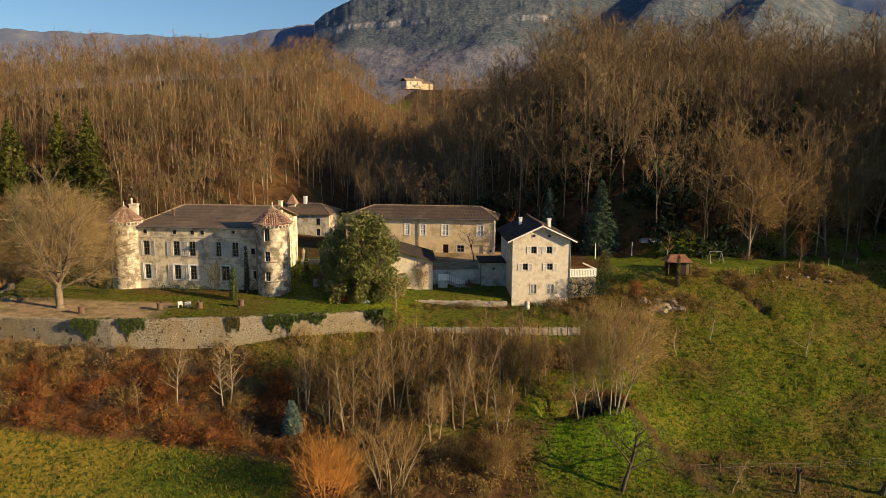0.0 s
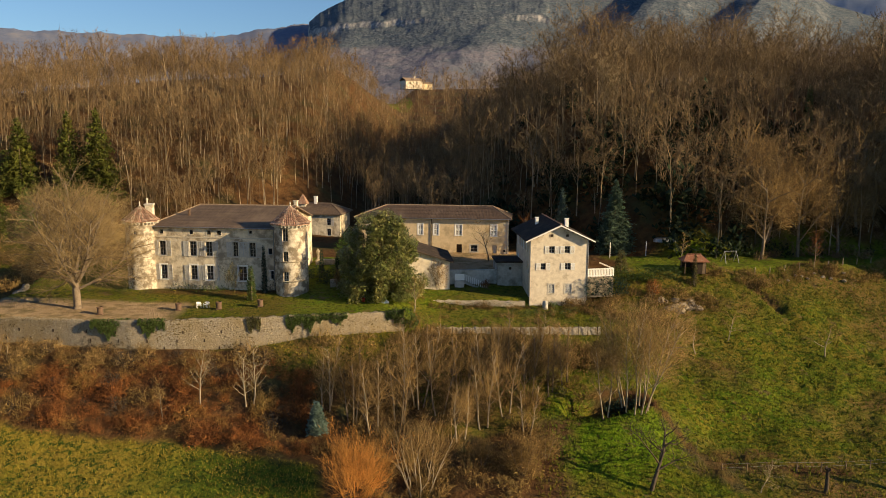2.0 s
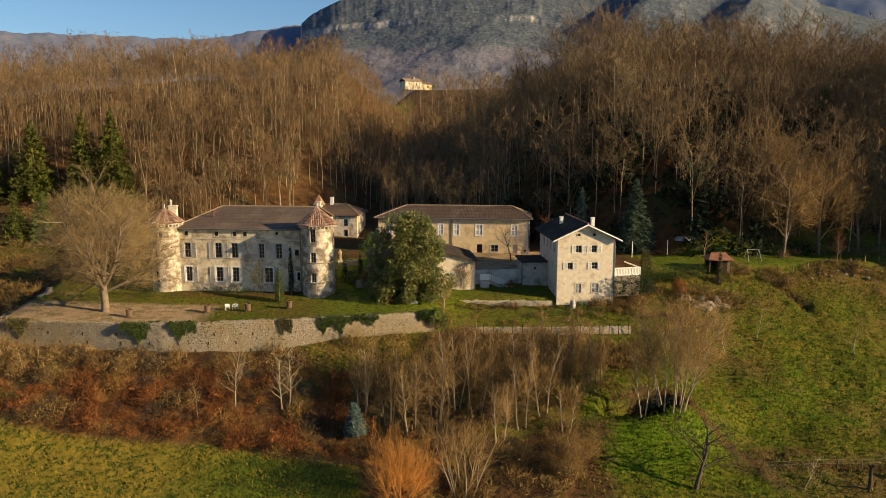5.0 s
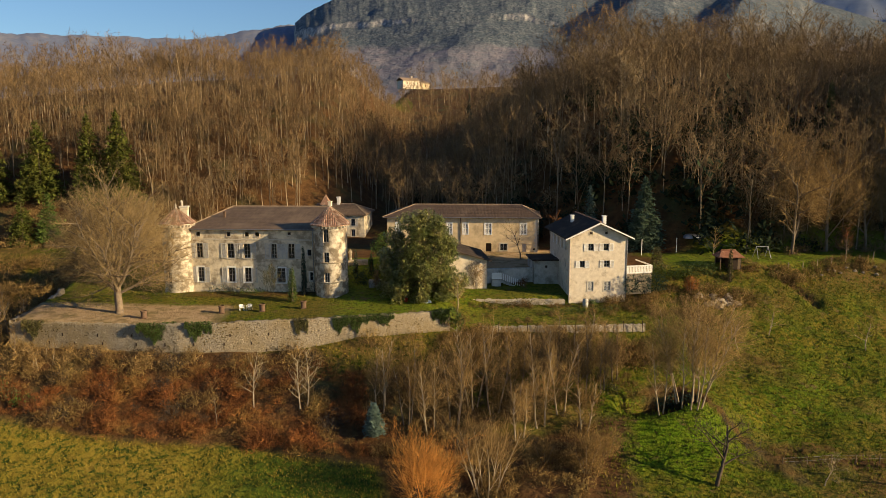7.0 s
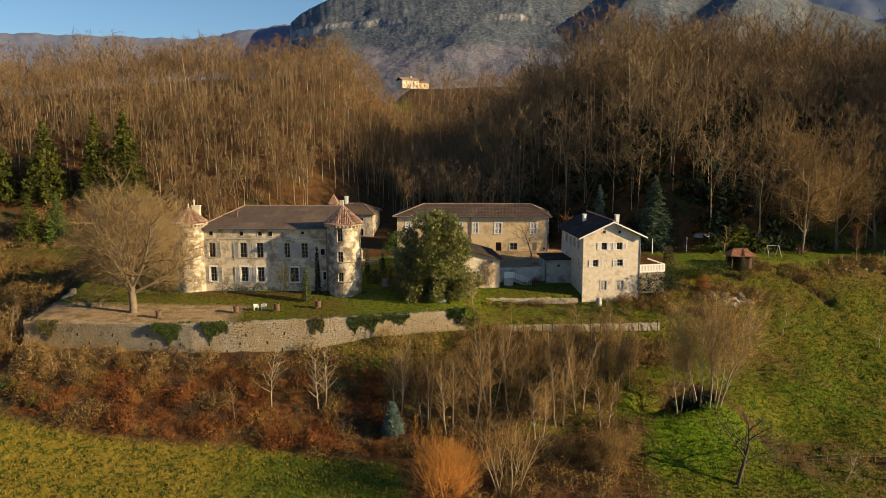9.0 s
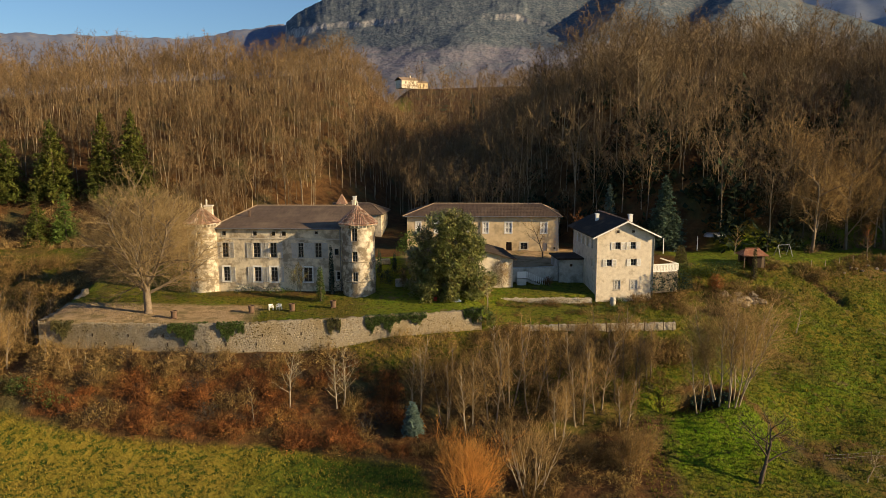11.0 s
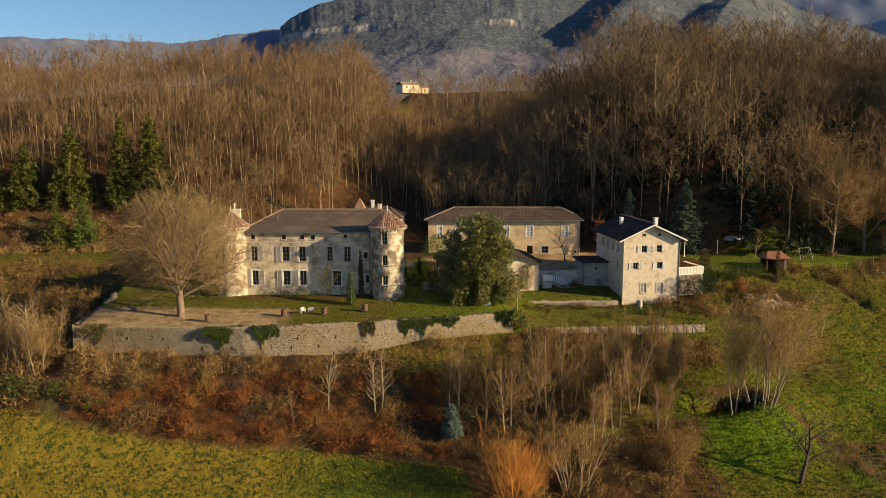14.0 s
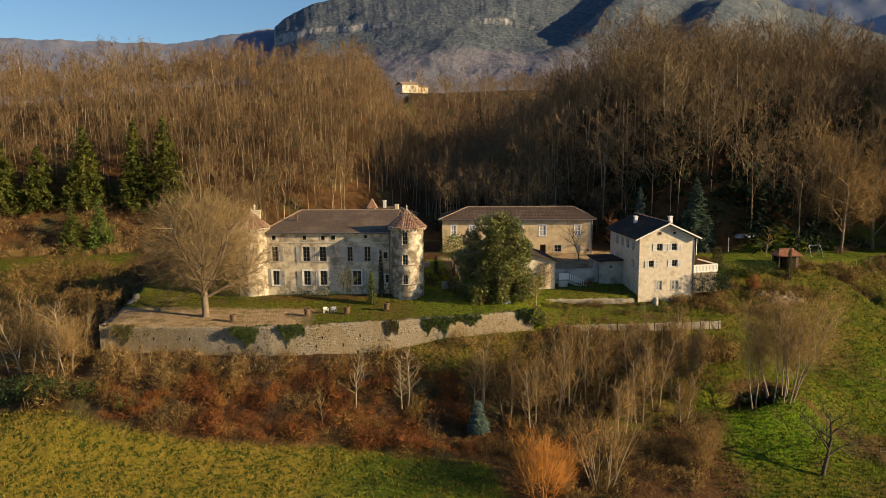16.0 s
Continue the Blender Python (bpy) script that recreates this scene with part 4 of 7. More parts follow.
for a, b in h1:
    window(house, a, b, 8.66, 10.0, 0.16, (1, 1), 0.12)
    shutter(house, a, (a + b) / 2 - 0.01, 8.68, 9.98, SHUTTER_GREY, 0.05)
    shutter(house, (a + b) / 2 + 0.01, b, 8.68, 9.98, SHUTTER_GREY, 0.05)
for a, b, z0, z1 in left_holes:
    w = window(house, a, b, z0, z1, 0.16, (1, 1), 0.0)
    w.matrix_basis = pose(0, HD - 0.5, 0, 0, 0, -90) @ pose(0.5, 0, 0)
    s = shutter(house, a - 0.5, a - 0.03, z0, z1, WHITE)
    s.matrix_basis = pose(0, HD - 0.5, 0, 0, 0, -90) @ pose(0.5, 0, 0)
bm = bmesh.new()
vs = [bm.verts.new(p) for p in ((0, 0, 16.35), (HW, 0, 16.35), (HW / 2, 0, 18.5), (0, 0.5, 16.35), (HW, 0.5, 16.35), (HW / 2, 0.5, 18.5))]
for f in ((0, 1, 2), (3, 5, 4), (0, 3, 4, 1), (1, 4, 5, 2), (2, 5, 3, 0)):
    bm.faces.new([vs[i] for i in f])
part("gable", bm, STUCCO_HOUSE, house)
for cx in (2.95, 5.2):
    o = part("oculus", boxed(cx - 0.19, cx + 0.19, -0.02, 0.1, 16.87, 17.23), WOOD_DARK, house)
    bm = bmesh.new()
    bmesh.ops.create_cone(bm, cap_ends=False, segments=16, radius1=0.3, radius2=0.3, depth=0.06, matrix=pose(cx, -0.02, 17.05, 90))
    part("oculus_ring", bm, STONE, o)
roof = part("roof", slab([(-0.85, -0.75, 16.42), (HW / 2, -0.75, 18.72), (HW + 0.85, -0.75, 16.42), (-0.85, HD + 0.5, 16.42), (HW / 2, HD + 0.5, 18.72), (HW + 0.85, HD + 0.5, 16.42)], [(0, 1, 4, 3), (1, 2, 5, 4)], 0.16), TILE_DARK, house)
for sx in (-1, 1):
    bm = bmesh.new()
    a, b = Vector((HW / 2 + sx * 4.97, -0.8, 16.33)), Vector((HW / 2, -0.8, 18.65))
    vs = [bm.verts.new(p) for p in (a, b, b + Vector((0, 0, -0.22)), a + Vector((0, 0, -0.2)), a + Vector((0, 0.07, 0)), b + Vector((0, 0.07, 0)), b + Vector((0, 0.07, -0.22)), a + Vector((0, 0.07, -0.2)))]
    for f in ((0, 1, 2, 3), (7, 6, 5, 4), (0, 4, 5, 1), (3, 2, 6, 7), (0, 3, 7, 4), (1, 5, 6, 2)):
        bm.faces.new([vs[i] for i in f])
    bmesh.ops.recalc_face_normals(bm, faces=bm.faces[:])
    part("bargeboard", bm, WHITE, roof, "white bargeboard")
    for i in range(7):
        p = a.lerp(b, 0.08 + i * 0.14)
        part("purlin_end", boxed(p.x - 0.06, p.x + 0.06, -0.72, 0.02, p.z - 0.32, p.z - 0.2), WOOD, roof)
ridge_line(roof, (HW / 2, -0.75, 18.76), (HW / 2, HD + 0.5, 18.76), 0.12, TILE_RED)
chimney(house, 5.6, 2.6, 17.4, 19.25, 0.5, 0.6, WHITE)
chimney(house, 2.2, 7.6, 17.0, 18.85, 0.45, 0.6, WHITE)
part("downpipe", boxed(HW + 0.03, HW + 0.13, -0.1, 0.0, 7.6, 16.4, bevel=0.03), ZINC, house)
part("downpipe", boxed(-0.13, -0.03, -0.1, 0.0, 7.0, 16.4, bevel=0.03), ZINC, house)

# annexe, courtyard wall and stair
annexe = thing("annexe", pose(17.2, 104.4, 0, 0, 0, -3.2), "low whitewashed annexe with dark flat roof", "outhouse")
box_walls(annexe, 4.1, 5.0, 7.8, 12.0, 0.4, [(1.7, 2.1, 10.9, 11.3)], PLASTER)
part("roof", boxed(-0.3, 4.3, -0.3, 5.3, 12.0, 12.25, bevel=0.03), TILE_DARK, annexe)
yard_wall = part("wall_courtyard", boxed(9.9, 17.15, 104.7, 105.3, 7.8, 10.9, bevel=0.03), PLASTER)
tagged(yard_wall, "shaded whitewashed retaining wall of the courtyard", "wall", kind="structure")
stair = thing("stair_railing", pose(10.6, 104.0, 8.3, 0, 0, -3), "white slatted railing of an outside stair", "railing")
part("landing_panel", boxed(0, 1.4, 0, 0.05, 1.15, 2.15), WHITE, stair)
for i in range(12):
    part("baluster", boxed(1.45 + 0.3 * i, 1.57 + 0.3 * i, 0, 0.05, 1.15 - 0.13 * i, 2.1 - 0.13 * i), WHITE, stair)
for i in range(8):
    part("step", boxed(1.4 + 0.42 * i, 1.86 + 0.42 * i, 0.06, 0.68, 1.0 - 0.17 * (i + 1) - 0.25, 1.0 - 0.17 * (i + 1)), PLASTER, stair)
part("landing", boxed(0, 1.4, 0.06, 0.68, -0.4, 1.0), PLASTER, stair)

# balustraded terrace beside the house
deck = thing("balustrade_terrace", pose(28.9, 97.1, 0, 0, 0, 4), "small raised terrace with white balustrade on stone", "terrace")
part("base", boxed(0, 4.0, 0, 5.0, 8.0, 11.05), ROCK, deck, "rough stone base")
part("rail", boxed(0, 4.05, -0.05, 0.2, 12.05, 12.2, bevel=0.02), WHITE, deck)
part("kerb", boxed(0, 4.05, -0.03, 0.18, 11.052, 11.2), WHITE, deck)
for i in range(17):
    part("baluster", boxed(0.08 + 0.24 * i, 0.22 + 0.24 * i, 0.0, 0.13, 11.2, 12.05), WHITE, deck)
part("rail", boxed(3.85, 4.05, 0.2, 5.0, 12.05, 12.2), WHITE, deck)

# garden walls
tw_a, tw_b = Vector((-52.3, terrace_wall_y(-52.3), 0)), Vector((2.0, terrace_wall_y(2.0), 0))


def rubble_wall(name, a, b, thick, z_low, z_top, material, label, n, bend=None):
    """A stone wall from a to b with an uneven face and top."""
    a, b = Vector(a).to_2d(), Vector(b).to_2d()
    along = (b - a).normalized()
    out = Vector((along.y, -along.x))
    rows = 14
    V, Q = [], []
    for i in range(n + 1):
        p = a.lerp(b, i / n)
        if bend:
            p.y = float(bend(p.x))
        zt, zb = z_top(i / n) + rnd.uniform(-0.1, 0.1), z_low(i / n)
        for k in range(rows + 1):
            z = zb + (zt - zb) * k / rows
            o = rnd.uniform(-0.012, 0.012) + 0.25 * (1 - k / rows)
            V.append((*(p + out * o), z))
        V.append((*(p - out * thick), zt + rnd.uniform(-0.05, 0.05)))
        V.append((*(p - out * thick), zb))
    c = rows + 3
    for i in range(n):
        for k in range(rows + 2):
            Q.append((i * c + k, (i + 1) * c + k, (i + 1) * c + k + 1, i * c + k + 1))
    ob = raw(name, V, Q, material)
    return tagged(ob, label, "wall", kind="structure")


terrace_wall = rubble_wall("wall_terrace", tw_a, tw_b, 0.6, lambda k: 2.6 + 1.0 * k, lambda k: terrace_wall_top(-52.3 + 54.3 * k) - 0.05 * math.sin(k * 30), WALLSTONE, "long pale rubble retaining wall with ivy patches", 150, terrace_wall_y)
rubble_wall("wall_terrace_side", (-51.5, 106.0), (-52.3, 92.3), 0.7, lambda k: 2.5, lambda k: 8.65 + 0.5 * ss(0.35, 0.2, k) + 0.6 * ss(0.1, 0.0, k), WALLSTONE, "stepped end wall of the stone terrace", 40)
rubble_wall("wall_garden_mid", (6.6, 98.1), (19.9, 97.3), 0.5, lambda k: 6.3, lambda k: 7.85 - 0.3 * k, WALLSTONE_LOW, "tumbledown stone wall between garden levels", 60)
rubble_wall("wall_garden_low", (6.2, 88.6), (27.5, 86.7), 0.4, lambda k: 4.4, lambda k: 6.35, WALLSTONE_LOW, "low pale stone wall topped by a wire fence", 60)

# facing stones and drain slots of the terrace wall
srs_ = np.random.default_rng(88)
V, F, at = [], [], 0
for course in range(25):
    z0 = 4.0 + 0.192 * course
    x = -52.2 + srs_.uniform(0, 0.3)
    while x < 1.8:
        w, h = 0.1 + 0.3 * srs_.uniform() ** 1.6, srs_.uniform(0.08, 0.2)
        k = (x + 52.3) / 54.3
        top = float(terrace_wall_top(x))
        if z0 + h < top + 0.05 and srs_.uniform() < 0.78:
            face = terrace_wall_y(x + w / 2) - 0.25 * (1 - (z0 - 2.6 - k) / (top - 2.6 - k))
            d = srs_.uniform(-0.009, 0.008)
            zc = z0 + srs_.uniform(-0.05, 0.05)
            q = np.array([(x, 0.12, zc), (x + w, 0.12, zc), (x + w, 0.12, zc + h), (x, 0.12, zc + h), (x + 0.015, -d, zc + 0.01), (x + w - 0.015, -d, zc + 0.015), (x + w - 0.02, -d, zc + h - 0.015), (x + 0.015, -d, zc + h - 0.01)])
            q = q + srs_.normal(0, 1, q.shape) * np.array([0.018, 0.005, 0.018])
            q[:, 1] += face
            V.append(q)
            F.append(np.array([(4, 5, 6, 7), (0, 1, 5, 4), (1, 2, 6, 5), (2, 3, 7, 6), (3, 0, 4, 7)]) + at)
            at += 8
        x += w + srs_.uniform(0.005, 0.03)
stones = raw("facing_stones", np.concatenate(V), np.concatenate(F), STONES, terrace_wall)
tagged(stones, "uneven pale facing stones", kind="stuff")
for row, (z0, x0, step) in enumerate(((7.0, -49.5, 4.1), (5.95, -47.6, 3.6), (5.0, -46.0, 6.2))):
    for i in range(8):
        x = x0 + step * i + srs_.uniform(-0.3, 0.3)
        if x < -19:
            face = terrace_wall_y(x) - 0.25 * (8.5 - z0) / 5.4 - 0.05
            # solid dark block on the face, its colour standing in for a slot's shade
            part("drain_slot", boxed(x - 0.07, x + 0.07, face, face + 0.3, z0 - 0.19, z0 + 0.19), WOOD_DARK, terrace_wall)


# ---- growing things ----
def unit(v):
    return v / (np.linalg.norm(v, axis=-1, keepdims=True) + 1e-9)


def frame_of(d):
    ref = np.where(np.abs(d[:, 2:3]) > 0.9, [[1.0, 0, 0]], [[0, 0, 1.0]])
    u = unit(np.cross(d, ref))
    return u, np.cross(d, u)


def tubes(segs, n=4):
    """Tapered limbs: rows of start, end, two radii."""
    S = np.asarray(segs, float).reshape(-1, 8)
    a, b, r0, r1 = S[:, :3], S[:, 3:6], S[:, 6:7], S[:, 7:8]
    u, v = frame_of(unit(b - a))
    V = np.empty((len(S), 2 * n, 3))
    for i in range(n):
        w = math.cos(2 * math.pi * i / n) * u + math.sin(2 * math.pi * i / n) * v
        V[:, i], V[:, n + i] = a + w * r0, b + w * r1
    T = [(i, (i + 1) % n, n + (i + 1) % n) for i in range(n)] + [(i, n + (i + 1) % n, n + i) for i in range(n)]
    F = np.array(T)[None] + (np.arange(len(S)) * 2 * n)[:, None, None]
    return V.reshape(-1, 3), F.reshape(-1, 3)


def spikes(segs):
    """Twigs: three-sided, running out to a point."""
    S = np.asarray(segs, float).reshape(-1, 8)
    a, b, r0 = S[:, :3], S[:, 3:6], S[:, 6:7]
    u, v = frame_of(unit(b - a))
    V = np.empty((len(S), 4, 3))
    for i in range(3):
        V[:, i] = a + (math.cos(2.094 * i) * u + math.sin(2.094 * i) * v) * r0
    V[:, 3] = b
    F = np.array([(0, 1, 3), (1, 2, 3), (2, 0, 3)])[None] + (np.arange(len(S)) * 4)[:, None, None]
    return V.reshape(-1, 3), F.reshape(-1, 3)


def leaves(centres, size, rs, flat=0.0, aspect=0.5):
    """Small folded leaves of four corners round the given places."""
    C = np.asarray(centres, float)
    n = len(C)
    d = unit(rs.normal(0, 1, (n, 3)) * np.array([1, 1, 1 - flat]))
    u, v = frame_of(d)
    k = size * rs.uniform(0.6, 1.3, (n, 1))
    V = np.stack([C - d * k, C + u * k * aspect + v * k * 0.15, C + d * k, C - u * k * aspect + v * k * 0.15], 1)
    F = np.array([(0, 1, 2), (0, 2, 3)])[None] + (np.arange(n) * 4)[:, None, None]
    return V.reshape(-1, 3), F.reshape(-1, 3)


def join(*meshes):
    V, F, at = [], [], 0
    for v, f in meshes:
        V.append(v)
        F.append(f + at)
        at += len(v)
    return np.concatenate(V), np.concatenate(F)


def skeleton_of(rs, height, spec, r, lean=(0, 0, 1), start=(0, 0, 0)):
    """Limbs and twigs of a bare tree. spec: for each order children, first place, angle, length ratio, lift, wobble, pieces."""
    limbs, twigs = [], []

    def grow(p, d, length, rad, lev):
        kids, first, angle, ratio, lift, wob, seg = spec[lev]
        last = lev == len(spec) - 1
        pts, dirs = [p], []
        for i in range(seg):
            d = unit(d + rs.normal(0, wob, 3) + np.array([0, 0, lift]))
            p = p + d * length / seg
            pts.append(p)
            dirs.append(d)
        tip = 0.25
        for i in range(seg):
            r0, r1 = rad * (1 - (1 - tip) * i / seg), rad * (1 - (1 - tip) * (i + 1) / seg)
            if last and i == seg - 1:
                twigs.append((*pts[i], *pts[i + 1], r0, 0))
            else:
                limbs.append((*pts[i], *pts[i + 1], r0, r1))
        if last:
            return
        turn = rs.uniform(0, 6.28)
        for c in range(kids):
            f = first + (1 - first) * (c + rs.uniform(0, 1)) / kids
            k = min(int(f * seg), seg - 1)
            q = pts[k] + (pts[k + 1] - pts[k]) * (f * seg - k)
            turn += 2.4 + rs.normal(0, 0.3)
            dd = dirs[k]
            u, v = frame_of(dd[None])
            a = radians(angle * rs.uniform(0.7, 1.25))
            nd = dd * math.cos(a) + (u[0] * math.cos(turn) + v[0] * math.sin(turn)) * math.sin(a)
            grow(q, nd, length * ratio * rs.uniform(0.7, 1.2) * (1.15 - 0.5 * f), max(0.008, rad * (0.50 - 0.22 * f)), lev + 1)

    grow(np.array(start, float), unit(np.array(lean, float)), height, r, 0)
    return limbs, twigs


def bare_tree(name, x, y, height, spec, r, label, bark, twig, seed, lean=(0, 0, 1), stems=1, spread=0.0, twig_r=1.0, group="", sides=5, z=None, domes=(), foot=0.35, splay=0.12):
    """A leafless tree: trunk with limbs, and a crown of twigs."""
    rs = np.random.default_rng(seed)
    tree = thing(name, pose(x, y, ground_at(x, y) - 0.1 if z is None else z), label, "tree", group)
    L, T = [], []
    for s in range(stems):
        a = 2 * math.pi * s / stems + rs.uniform(0, 1)
        off = (spread * foot * math.cos(a), spread * foot * math.sin(a), 0) if stems > 1 else (0, 0, 0)
        ln_ = (lean[0] + spread * splay * math.cos(a), lean[1] + spread * splay * math.sin(a), 1) if stems > 1 else lean
        l, t_ = skeleton_of(rs, height * (rs.uniform(0.75, 1.05) if stems > 1 else 1), spec, r, ln_, off)
        L += l
        T += t_
        S = np.array(l)
        thick = S[:, 6] > max(0.03, r * 0.22)
        V, F = tubes(S[thick], sides)
        raw("trunk" if stems == 1 else "stem", V, F, bark, tree)
    S = np.array(L)
    thick = S[:, 6] > max(0.03, r * 0.22)
    T = np.array(T)
    T[:, 6] *= twig_r
    crown = [spikes(T)]
    if (~thick).any():
        crown.append(tubes(S[~thick], 3))
    crown += [dome_twigs(rs, *d) for d in domes]
    V, F = join(*crown)
    raw("crown", V, F, twig, tree)
    return tree


def dome_twigs(rs, centre, radii, n, length, r, up=0.25, inner=0.35, low=-0.5):
    """Fine outer twigs that fill a crown's outline."""
    d = unit(rs.normal(0, 1, (n * 2, 3)))
    d = d[d[:, 2] > low][:n]
    lump = 1 + 0.10 * np.sin(d[:, :1] * 6 + 1) * np.sin(d[:, 1:2] * 7 + 2) + 0.07 * np.sin(d[:, 2:] * 11 + 3 * d[:, :1])
    k = inner + (1 - inner) * rs.uniform(0, 1, (len(d), 1)) ** 0.55
    p = np.array(centre) + d * k * lump * np.array(radii)
    o = unit(d + rs.normal(0, 0.38, d.shape) + np.array([0, 0, up])) * length * rs.uniform(0.5, 1.2, (len(d), 1))
    return spikes(np.concatenate([p - o * 0.6, p + o * 0.4, np.full((len(d), 1), r), np.zeros((len(d), 1))], 1))


def conifer(name, x, y, height, radius, label, leaf, seed, dens=1.0, group="", droop=0.25, z=None, bare=0.08):
    """A trunk with whorls of drooping sprays."""
    rs = np.random.default_rng(seed)
    tree = thing(name, pose(x, y, ground_at(x, y) - 0.1 if z is None else z), label, "tree", group)
    V, F = tubes([(0, 0, 0, 0, 0, height * 0.97, height * 0.016 + 0.03, 0.02)], 7)
    raw("trunk", V, F, BARK, tree)
    C, limbs = [], []
    n = int(height * 2.6 * dens) + 6
    for i in range(n):
        k = i / n
        zc = height * (bare + (1 - bare) * k)
        reach = radius * (1 - k) ** 0.8 * rs.uniform(0.75, 1.12) + 0.1
        m = max(4, int(9 * dens * (1 - 0.5 * k)))
        for j in range(m):
            a = rs.uniform(0, 6.28)
            rr = reach * rs.uniform(0.65, 1.1)
            tip = np.array([math.cos(a) * rr, math.sin(a) * rr, zc - rr * droop + 0.12 * height * k * 0.3])
            limbs.append((0, 0, zc, *tip, 0.03, 0.0))
            q = max(3, int(rr * 5.5 * dens))
            f = rs.uniform(0.12, 1.0, q) ** 0.7
            base = np.array([0, 0, zc])
            C.append(base + (tip - base) * f[:, None] + rs.normal(0, 0.10 + 0.03 * rr, (q, 3)))
    C = np.concatenate(C)
    V, F = join(leaves(C, min(0.42, 0.14 + 0.055 * radius), rs, 0.55, 0.42), spikes(limbs))
    raw("crown", V, F, leaf, tree)
    return tree


def leaf_mass(name, x, y, z, blobs, leaf, seed, label, category, size=0.16, per=120, group="", bark=None, trunk=0.0, kind=""):
    """An evergreen of leaf clumps: blobs are (x, y, z, rx, ry, rz)."""
    rs = np.random.default_rng(seed)
    ob = thing(name, pose(x, y, z), label, category, group, kind)
    C, limbs = [], []
    for bx, by, bz, rx, ry, rz in blobs:
        n = int(per * (rx * ry + rx * rz + ry * rz))
        d = unit(rs.normal(0, 1, (n, 3)))
        k = rs.uniform(0.55, 1.06, (n, 1)) ** 0.6
        lump = 1 + 0.16 * np.sin(d[:, :1] * 7 + bx) * np.sin(d[:, 1:2] * 6 + by) + 0.12 * np.sin(d[:, 2:3] * 9)
        C.append(np.array([bx, by, bz]) + d * k * lump * np.array([rx, ry, rz]))
        if trunk:
            limbs.append((0, 0, trunk * 0.4, bx * 0.9, by * 0.9, bz, 0.1, 0.03))
    C = np.concatenate(C)
    C = C[C[:, 2] > -0.3]
    V, F = leaves(C, size, rs, 0.15, 0.5)
    if trunk:
        tv, tf = tubes([(0, 0, -0.2, 0, 0, trunk, 0.05 + 0.05 * trunk, 0.04 + 0.03 * trunk)] + limbs, 6)
        raw("trunk", tv, tf, bark or BARK, ob)
    raw("crown", V, F, leaf, ob)
    return ob


def scatter_stuff(name, templates, places, material, label, category, mats=None, kind="stuff"):
    """Many small plants as one object: templates are (V, F, slot) lists, places rows of x, y, z, turn, size."""
    V, F, M, at = [], [], [], 0
    for n, (x, y, z, a, s) in enumerate(places):
        for tv, tf, slot in templates[n % len(templates)]:
            c, d = math.cos(a) * s, math.sin(a) * s
            W = np.empty_like(tv)
            W[:, 0] = tv[:, 0] * c - tv[:, 1] * d + x
            W[:, 1] = tv[:, 0] * d + tv[:, 1] * c + y
            W[:, 2] = tv[:, 2] * s + z
            V.append(W)
            F.append(tf + at)
            M.append(np.full(len(tf), slot, np.int32))
            at += len(tv)
    ob = raw(name, np.concatenate(V), np.concatenate(F), material)
    for m in (mats or [])[1:]:
        ob.data.materials.append(m)
    ob.data.polygons.foreach_set("material_index", np.concatenate(M))
    return tagged(ob, label, category, kind=kind)


def as_template(limbs, twigs, twig_r=1.0, sides=3):
    T = np.array(twigs)
    T[:, 6] *= twig_r
    return [(*tubes(limbs, sides), 0), (*spikes(T), 1)]


# ---- woods on the hills ----
def blades(segs):
    """Fine twigs seen from far: one thin triangle each."""
    S = np.asarray(segs, float).reshape(-1, 8)
    a, b, r0 = S[:, :3], S[:, 3:6], S[:, 6:7]
    u, v = frame_of(unit(b - a))
    ang = np.arange(len(S))[:, None] * 2.4
    w = (np.cos(ang) * u + np.sin(ang) * v) * r0
    return np.stack([a - w, a + w, b], 1).reshape(-1, 3), np.arange(3 * len(S)).reshape(-1, 3)


